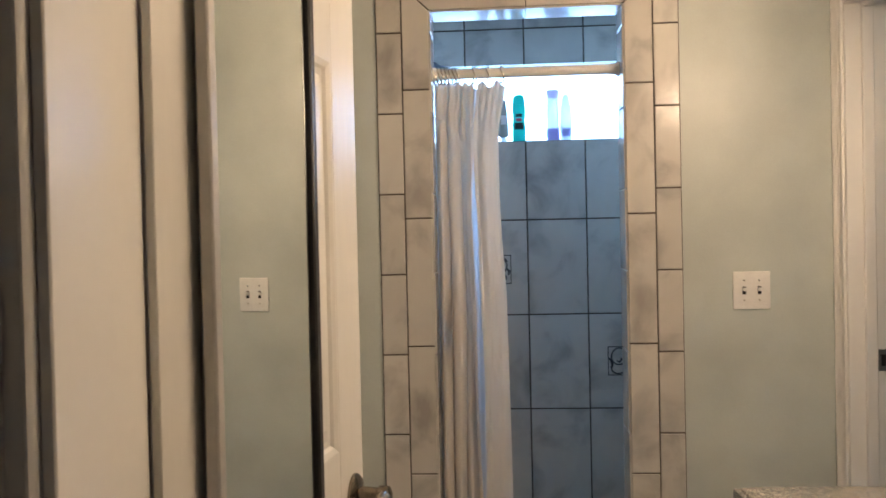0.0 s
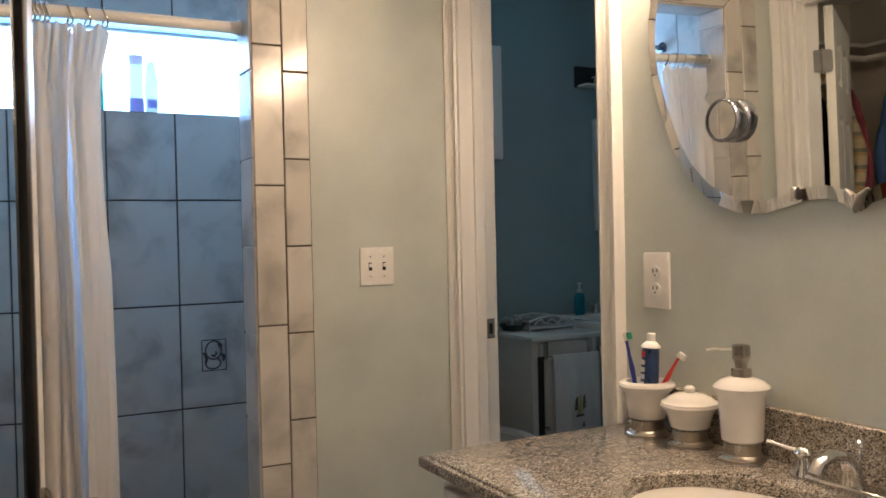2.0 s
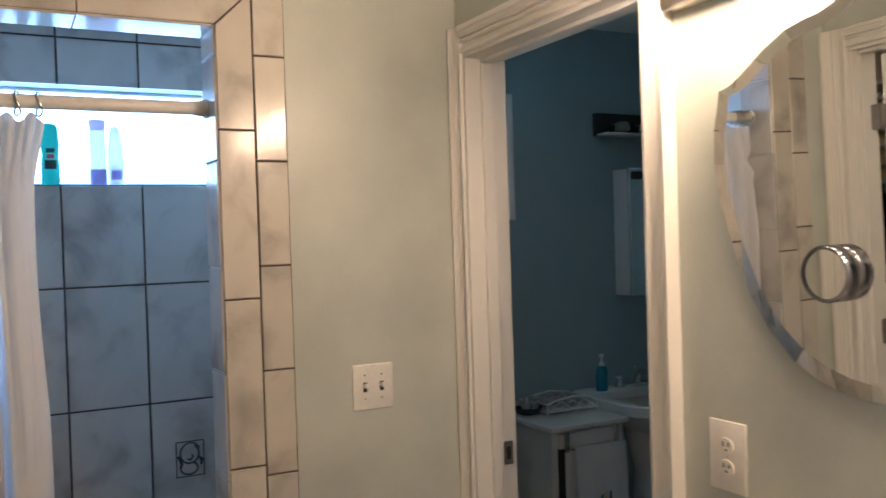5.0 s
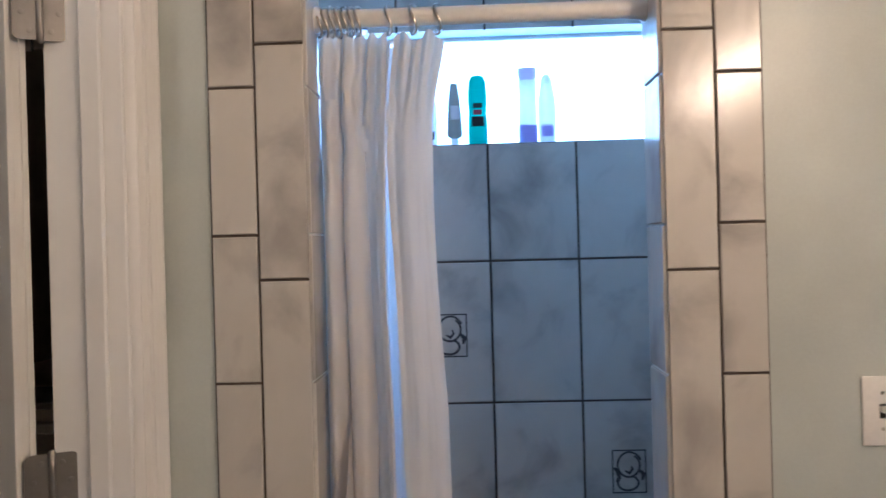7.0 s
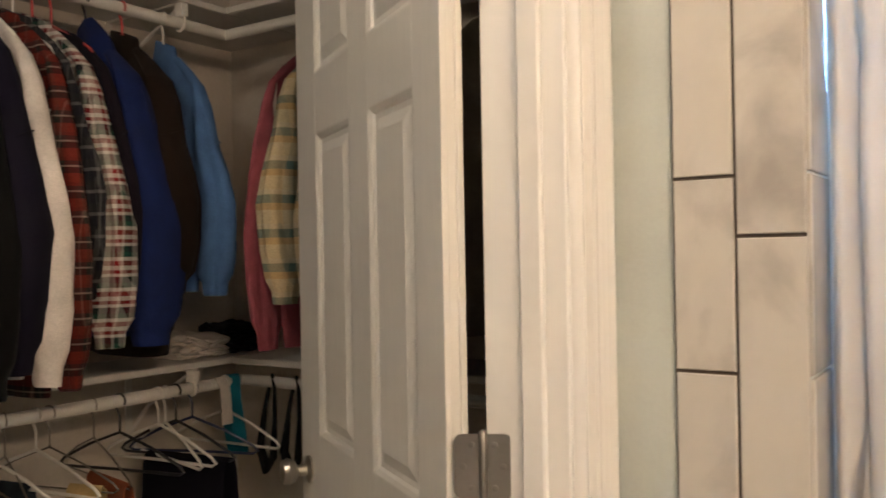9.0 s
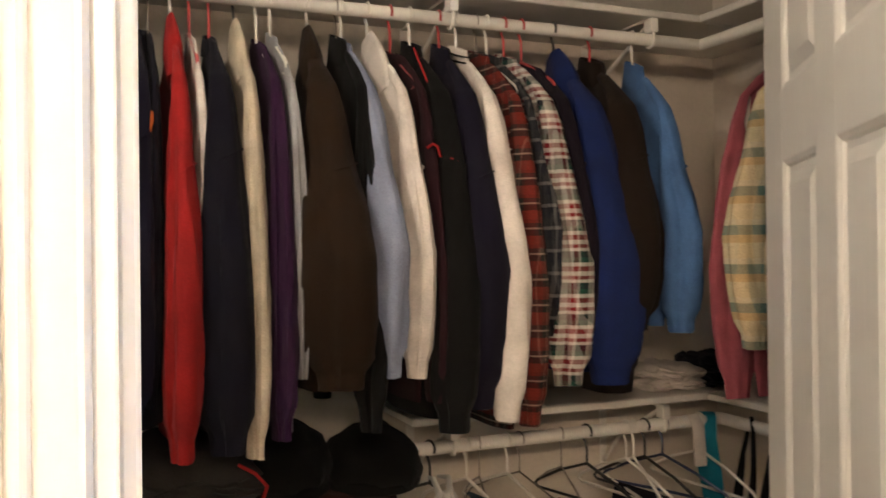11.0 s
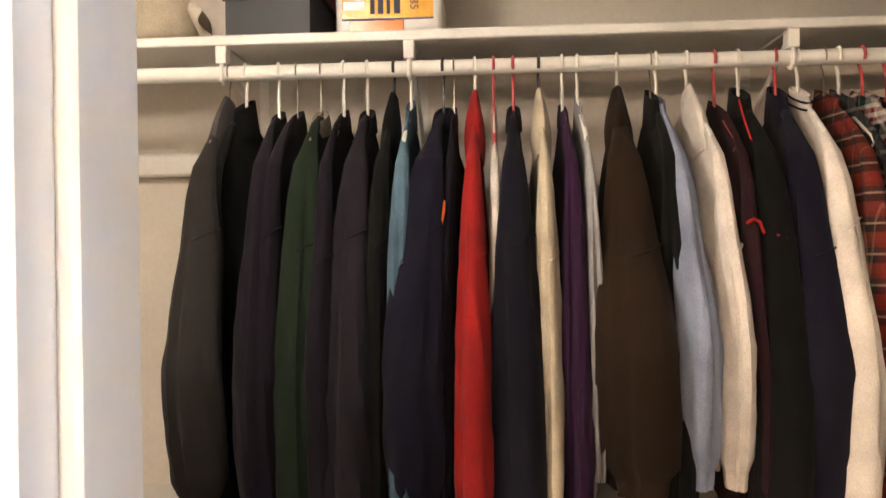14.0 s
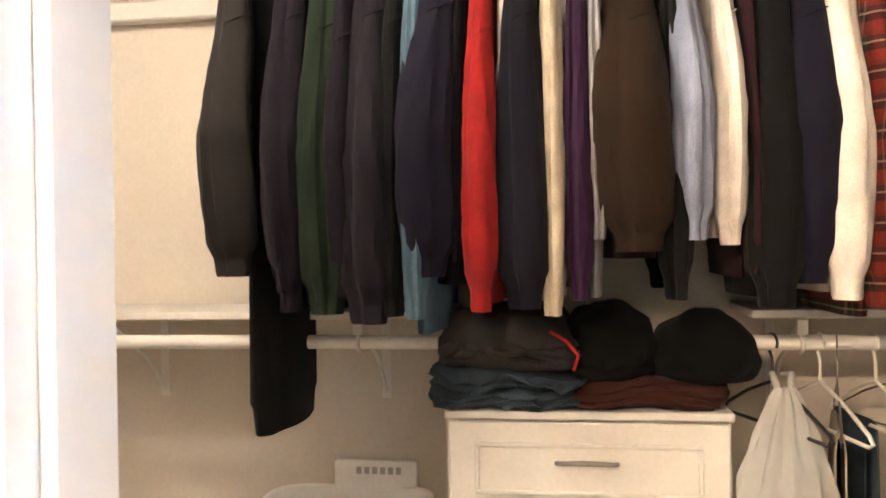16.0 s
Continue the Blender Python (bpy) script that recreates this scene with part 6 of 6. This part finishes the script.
WRAP = surf("glossy_white_wrap", (0.75, 0.72, 0.68), 0.18, var=0.06, scale=20, gscale=40, bump=0.4, bdist=0.004)
YEL = surf("yellow_print", (0.72, 0.36, 0.03), 0.2, var=0.12, scale=16, gscale=40, bump=0.3, bdist=0.003)
ORA = surf("orange_print", (0.75, 0.20, 0.03), 0.2, var=0.1, bump=0.2)
pk = pack(pose(-2.135, 1.802, SZ), "yellow and white plastic-wrapped paper towel pack", 0)
fc = bpy.data.curves.new("count", "FONT")
fc.body, fc.size, fc.extrude = "185", 0.026, 0.0002
fo = new("count", fc)
dg = bpy.context.evaluated_depsgraph_get()
num = bpy.data.meshes.new_from_object(fo.evaluated_get(dg))
bpy.data.objects.remove(fo)
num.materials.clear()
num.materials.append(INK)
no = new("number", num)
no.parent = pk
no.matrix_basis = Matrix.Translation((0.1318, 0.050, 0.090)) @ pose(0, 0, 0, 90, 0, 90) @ pose(0, 0, 0, 0, 0, -90)
pack(pose(-2.135, 1.795, SZ + 0.1062, 0, 0, 2), "yellow and white plastic-wrapped paper towel pack on another", 0)

# ---- on the chest and below ----


def folded(name, m, w, d, h, mat, label, layers=3, seed=0, extra=None, crumple=0.014, dome=0.0):
    """A folded garment: soft stacked layers with rounded folds."""
    g = empty(name, m, label, "folded clothes")
    for k in range(layers):
        bm = bmesh.new()
        bmesh.ops.create_cube(bm, size=1.0)
        bmesh.ops.subdivide_edges(bm, edges=bm.edges[:], cuts=15, use_grid_fill=True)
        hz = h / layers
        for v in bm.verts:
            c = v.co.copy()
            r = max(abs(c.x), abs(c.y)) * 2
            q = Vector((c.x * d, c.y * w, c.z * hz * (1 - 0.45 * max(0, r - 0.8) / 0.2)))
            rr_ = min(1.0, (c.x * c.x + c.y * c.y) * 3.4)
            q.z += dome * hz * (c.z + 0.5) * (0.5 - rr_)
            q.x, q.y = q.x * (1 - 0.10 * abs(c.y * 2) ** 4), q.y * (1 - 0.10 * abs(c.x * 2) ** 4)
            q += Vector((crumple * noise.noise((c.y * 5 + seed, c.z * 4, k)), crumple * noise.noise((c.x * 5, seed + c.z * 3, k * 2)), crumple * (1.1 * noise.noise((c.x * 3 + k, c.y * 4 + seed, 0.3)) + 0.5 * noise.noise((c.x * 9 + k, c.y * 11 + seed, c.z * 3)))))
            v.co = q + Vector((0, 0, hz * (k + 0.5)))
        for v in bm.verts:
            v.co.z = max(v.co.z, 0.0005)
        part("layer", bm, mat, g)
    if extra:
        extra(g)
    return g


DENIM = cloth("dark_denim", (0.045, 0.065, 0.085), 0.2, 0.4)
CH = 0.866
folded("folded_jeans", pose(-2.05, 2.01, CH, 0, 0, 4), 0.34, 0.27, 0.085, DENIM, "folded faded blue jeans on the chest", 2, 3, crumple=0.026)
folded("folded_sweatshirt", pose(-2.05, 2.02, CH + 0.082, 0, 0, -3), 0.32, 0.27, 0.125, cloth("faded_black_cotton", (0.050, 0.045, 0.042)), "folded faded black sweatshirt with red piping", 1, 9, crumple=0.024, dome=0.55, 
       extra=lambda g: (part("piping", tube([(0.135, 0.10, 0.095), (0.142, 0.135, 0.075), (0.14, 0.16, 0.045), (0.135, 0.15, 0.012)], 0.004, 8), CL["red_piping"], g, "red piping"), part("badge", boxed(0.02, 0.08, -0.02, 0.03, 0.112, 0.128, 0.004), CL["red_piping"], g, "small red print")))
folded("brown_blanket", pose(-2.07, 2.325, CH), 0.34, 0.28, 0.066, cloth("dark_brown_blanket", (0.050, 0.016, 0.012)), "folded dark brown blanket on the chest", 1, 14)


def cap_hat(m, label, sx, sy, sz, seed):
    bm = bmesh.new()
    bmesh.ops.create_uvsphere(bm, u_segments=32, v_segments=20, radius=1)
    for v in bm.verts:
        c = v.co.copy()
        f = 1 + 0.14 * noise.noise(c * 2.2 + Vector((seed, 0, 0)))
        v.co = Vector((c.x * sx * f, c.y * sy * f, max(c.z, -0.55) * sz * f))
    b = empty("knit_hat", m, label, "hat", "hats on the blanket")
    part("crown", bm, CL["black_fleece"], b)
    part("brim", tube([(sx * 0.82 * math.cos(t), sy * 0.82 * math.sin(t), -0.38 * sz) for t in [2 * math.pi * i / 24 for i in range(24)]], 0.022, 10, closed=True), CL["black_fleece"], b)
    return b


cap_hat(pose(-2.07, 2.24, CH + 0.125), "black fuzzy winter hat on the blanket", 0.13, 0.115, 0.11, 1)
cap_hat(pose(-2.05, 2.455, CH + 0.118, 0, 0, 15), "black fuzzy winter hat on the blanket", 0.13, 0.115, 0.095, 5)

hm = empty("laundry_hamper", pose(-2.08, 1.60, 0.012), "white plastic laundry hamper with a slotted handle", "hamper")
rows = []
for z, s in ((0.0, 0.82), (0.02, 0.84), (0.54, 0.97), (0.545, 1.04), (0.595, 1.05), (0.60, 1.02), (0.595, 0.98), (0.54, 0.93), (0.03, 0.79)):
    rows.append([(0.14 * s * math.copysign(abs(math.cos(t)) ** 0.45, math.cos(t)), 0.205 * s * math.copysign(abs(math.sin(t)) ** 0.45, math.sin(t)), z) for t in [2 * math.pi * i / 48 for i in range(48)]])
hb = sheet(rows, 0, wrap=True)
hb.faces.new(hb.verts[:48])
hb.faces.new(hb.verts[-48:])
part("bin", hb, PLASTW, hm)
hd = part("handle", boxed(-0.16, -0.135, -0.06, 0.16, 0.56, 0.665, 0.006, seg=2), PLASTW, hm)
# Slots are raised grey slips with their shade put into the colour.
for i in range(6):
    part("slot", boxed(-0.1352, -0.1335, 0.0 + i * 0.021, 0.013 + i * 0.021, 0.63, 0.648), surf("shadow_slot", (0.42, 0.39, 0.36), 0.8, bump=0) if i == 0 else bpy.data.materials["shadow_slot"], hd)

# ---- lower rod: hangers and what hangs on them ----
LZ = 1.006
for y, kd, tn in ((2.600, "k", 20), (2.700, "w", 12), (2.735, "m", -14), (2.815, "w", 10), (2.85, "m", 16), (2.975, "m", -10), (3.054, "k", 14), (3.180, "w", 8), (3.205, "w", -12), (3.241, "k", 10), (3.300, "b", 22), (3.430, "w", 6)):
    hanger(-2.03, y, LZ, kd, tn, 0.205)


def draped(name, y, mat, label, turn, x0, x1, drop, z=LZ - 0.186, w=0.012):
    """Cloth folded over the bar of a hanger."""
    rows = []
    for u in range(13):
        x = x0 + (x1 - x0) * u / 12
        k = 0.006 * math.sin(u * 0.9 + y * 5)
        rows.append([(x, w * 1.6 + k, -drop), (x, w * 1.4 + k, -drop * 0.5), (x, w, -0.03), (x, w * 0.7, 0.0), (x, 0, 0.009), (x, -w * 0.7, 0.0), (x, -w, -0.03), (x, -w * 1.4 - k, -drop * 0.55), (x, -w * 1.7 - k, -drop * 0.96)])
    return thing(name, sheet(rows, 0.004), mat, label, "clothing", "clothes on the lower rod", m=pose(-2.03, y, z, 0, 0, turn))


draped("trousers", 2.975, CL["rust_cloth"], "rust orange trousers folded over a hanger", -10, -0.02, 0.19, 0.45)
draped("scarf", 2.85, CL["yellow_cream"], "cream yellow cloth folded over a hanger", 16, 0.06, 0.16, 0.35)
draped("trousers", 3.241, CL["ink_navy_cotton"], "dark navy trousers folded over a hanger", 10, -0.10, 0.19, 0.48, w=0.03)
draped("trousers", 2.735, CL["beige_cloth"], "pale trousers folded over a wire hanger", -14, -0.17, 0.12, 0.5)
draped("trousers", 2.815, DENIM, "blue jeans folded over a hanger", 10, -0.18, -0.02, 0.5)


def strap(name, y, mat, label, w, loop, x=-2.03):
    pts = [(0.02 * math.cos(a), 0.0, 0.022 * math.sin(a)) for a in (0.2, 0.8, 1.57, 2.3, 2.9)]
    pts = [(0.03, 0.02, -loop), (0.028, 0.01, -loop * 0.6), (0.022, 0.0, -0.05)] + pts + [(-0.022, 0.0, -0.05), (-0.03, 0.0, -loop * 0.6), (-0.02, 0.015, -loop * 1.05)]
    rows = [[(p[0], p[1] - w, p[2]), (p[0] * 1.06, p[1], p[2]), (p[0], p[1] + w, p[2])] for p in pts]
    return thing(name, sheet(rows, 0.003), mat, label, "clothing", "clothes on the lower rod", m=pose(x, y, LZ, 0, 0, -25))


strap("sash", 3.455, CL["teal_cloth"], "bright teal sash looped over the rod", 0.022, 0.22)
thing("sash", sheet([[(0.0, -0.02, 0.02), (0.01, 0.0, 0.021), (0.0, 0.02, 0.02)], [(0.022, -0.02, -0.01), (0.026, 0.0, -0.01), (0.022, 0.02, -0.01)], [(0.03, -0.02, -0.12), (0.034, 0, -0.12), (0.03, 0.022, -0.12)]], 0.003), CL["ivory_fleece"], "cream sash looped over the rod", "clothing", m=pose(-2.02, 3.40, LZ))
for x, w in ((-1.90, 0.018), (-1.80, 0.016)):
    thing("belt", tube([(0.0, 0.0, 0.0225), (0.022, -0.015, 0.0), (0.03, -0.022, -0.10), (0.03, -0.03, -0.22), (0.0, -0.03, -0.26), (-0.03, -0.025, -0.2), (-0.028, -0.005, -0.08), (-0.018, 0.012, 0.010)], [0.006, 0.006, 0.007, 0.012, 0.018, 0.014, 0.007, 0.006], 8), CL["black_cotton"], "black strap bag looped over the rod", "bag", m=pose(x, 3.50, LZ))
rows = []
for k in range(16):
    u = k / 15
    z = -0.085 - 0.36 * u
    wd = 0.018 + 0.085 * min(1, u * 1.5) ** 0.8
    dp = 0.012 + 0.06 * min(1, u * 1.3)
    row = []
    for i in range(48):
        t = 2 * math.pi * i / 48
        f = 1 + (0.28 * (1 - u) + 0.06) * math.sin(11 * t + 3 * u) * 0.6 + 0.18 * noise.noise((math.cos(t) * 2, math.sin(t) * 2, u * 5))
        row.append((0.06 + dp * f * math.cos(t), wd * f * math.sin(t), z))
    rows.append(row)
pb = sheet(rows, 0, wrap=True)
pb.faces.new(pb.verts[-48:])
bag = empty("plastic_bag", pose(-2.0, 2.605, LZ), "white translucent plastic bag hung on a hanger", "plastic bag")
FILM = see_through("white_plastic_film", (0.72, 0.72, 0.70), 0.5, 0.25)
part("sack", pb, FILM, bag)
for s in (-1, 1):
    part("handle", tube([(0.06, s * 0.012, -0.10), (0.03, s * 0.02, -0.06), (-0.02, s * 0.012, -0.068)], [0.010, 0.007, 0.004], 8), FILM, bag)
folded("folded_cloth", pose(-2.19, 3.42, 1.078), 0.20, 0.2, 0.07, CL["ivory_fleece"], "folded cream cloth on the lower shelf", 2, 21)
folded("folded_cloth", pose(-2.19, 3.60, 1.078), 0.14, 0.2, 0.09, CL["ink_navy_cotton"], "folded dark cloth on the lower shelf", 2, 23)
folded("folded_cloth", pose(-2.19, 2.80, 1.078), 0.22, 0.2, 0.03, CL["beige_cloth"], "folded pale cloth on the lower shelf", 1, 25)
folded("folded_cloth", pose(-2.20, 1.62, 1.078), 0.34, 0.22, 0.035, CL["black_cotton"], "folded black cloth on the lower shelf", 1, 27)

# ---- tiles, built last ----


def tile_piece(parent, outline, plane, at, depth, name="tile"):
    """A tile with a bevelled rim; its back lies at at and its face at at + depth."""
    cx = sum(p[0] for p in outline) / len(outline)
    cy = sum(p[1] for p in outline) / len(outline)

    def shrink(d):
        return [(p[0] + (d if p[0] < cx else -d), p[1] + (d if p[1] < cy else -d)) for p in outline]
    bm = bmesh.new()
    put = {"xz": lambda a, b, c: (a, c, b), "yz": lambda a, b, c: (c, a, b), "xy": lambda a, b, c: (a, b, c)}[plane]
    rings = [[bm.verts.new(put(a, b, h)) for a, b in o] for o, h in ((shrink(0), at), (shrink(0), at + depth * 0.7), (shrink(0.0018), at + depth))]
    k = len(outline)
    for a, b in zip(rings, rings[1:]):
        for i in range(k):
            bm.faces.new((a[i], a[(i + 1) % k], b[(i + 1) % k], b[i]))
    bm.faces.new(rings[-1])
    return part(name, bm, TILE, parent, smooth=False)


def rect(a, b, c, d):
    return [(a, c), (b, c), (b, d), (a, d)]


J, JB = 0.0024, 0.0032
surround = thing("shower_surround", prism([(-0.391, 0.0), (-0.2205, 0.0), (-0.2205, 2.0755), (0.4015, 2.0755), (0.4015, 0.0), (0.572, 0.0), (0.572, 2.243), (-0.391, 2.243)], NORTH - 0.004, NORTH - 0.0005, "xz"), GROUT, "cream marbled tile surround of the shower opening", "tile surround", kind="structure", smooth=False)
for s in (0, 1):
    ox = (-0.388, -0.309) if not s else (0.492, 0.569)
    ix = (-0.305, -0.2195) if not s else (0.4005, 0.488)
    zs = [0.0, *[0.191 + 0.2592 * i for i in range(8)], 2.16]
    for a, b in zip(zs, zs[1:]):
        if b - a > 0.02:
            tile_piece(surround, rect(*ox, a + J, b - J), "xz", NORTH - 0.004, -0.006)
    zs = [0.0, 0.167, 0.581, 0.995, 1.408, 1.821]
    for a, b in zip(zs, zs[1:]):
        tile_piece(surround, rect(*ix, a + J, b - J), "xz", NORTH - 0.004, -0.006)
    if not s:
        out = [(ix[0], 1.821 + J), (ix[1], 1.821 + J), (ix[1], 2.073), (ix[0], 2.157)]
    else:
        out = [(ix[0], 1.821 + J), (ix[1], 1.821 + J), (ix[1], 2.157), (ix[0], 2.073)]
    tile_piece(surround, out, "xz", NORTH - 0.004, -0.006)
tile_piece(surround, [(-0.216, 2.076), (0.0915, 2.076), (0.0915, 2.16), (-0.301, 2.16)], "xz", NORTH - 0.004, -0.006)
tile_piece(surround, [(0.0945, 2.076), (0.397, 2.076), (0.484, 2.16), (0.0945, 2.16)], "xz", NORTH - 0.004, -0.006)
xs = [-0.388, -0.24, 0.02, 0.28, 0.569]
for a, b in zip(xs, xs[1:]):
    tile_piece(surround, rect(a + J, b - J, 2.1635, 2.24), "xz", NORTH - 0.004, -0.006)
# returns in the thickness of the wall
for at, d in ((-0.2195, 0.006), (0.4005, -0.006)):
    zs = [0.10, *[0.191 + 0.2592 * i for i in range(8)], 2.073]
    for a, b in zip(zs, zs[1:]):
        if b - a > 0.02:
            tile_piece(surround, rect(NORTH - 0.003, NORTH + 0.128, a + J, b - J), "yz", at, d)
for a, b in ((-0.212, 0.0915), (0.0945, 0.393)):
    tile_piece(surround, rect(a, b, NORTH - 0.003, NORTH + 0.128), "xy", 2.0755, -0.006)

backw = bpy.data.objects["shower_backing"]
backu = bpy.data.objects["shower_backing_upper"]
XS = [-0.48, -0.404, -0.144, 0.116, 0.376, 0.636, 0.86]
for a, b in zip(XS, XS[1:]):
    for c, d in zip((0.04, 0.163, 0.578, 0.995, 1.413), (0.163, 0.578, 0.995, 1.413, 1.76)):
        tile_piece(backw, rect(a + JB, b - JB, c + JB, d - JB), "xz", 3.7975, -0.006)
    tile_piece(backu, rect(a + JB, b - JB, 2.096, 2.254 - JB), "xz", 3.7975, -0.006)
    tile_piece(backu, rect(a + JB, b - JB, 2.254 + JB, 2.298), "xz", 3.7975, -0.006)
# tiled window reveal: sill, head and sides
sill = thing("window_sill_shower", boxed(-0.47, 0.79, 3.797, 3.885, 1.752, 1.7595), TILE, "marbled tile sill of the shower window", "window sill", kind="structure", smooth=False)
eastw, westw = bpy.data.objects["wall_shower_east"], bpy.data.objects["wall_shower_west"]
YS = [NORTH + 0.13, 3.02, 3.28, 3.54, 3.79]
for a, b in zip(YS, YS[1:]):
    for c, d in zip((0.04, 0.163, 0.578, 0.995, 1.413, 1.823), (0.163, 0.578, 0.995, 1.413, 1.823, 2.298)):
        tile_piece(eastw, rect(a + J, b - J, c + J, d - J), "yz", 0.8595, -0.006)
        tile_piece(westw, rect(a + J, b - J, c + J, d - J), "yz", -0.4795, 0.006)
cb = bmesh.new()
for a, b in zip(XS, XS[1:]):
    for c, d in zip(YS, YS[1:]):
        box(cb, a + J, b - J, c + J, d - J, 2.293, 2.2998, 0.0015)
me = mesh_of("ceiling_tiles", cb, TILE, False)
tagged(new("ceiling_shower_tiles", me), "marbled tiles on the shower ceiling", "ceiling", kind="structure")
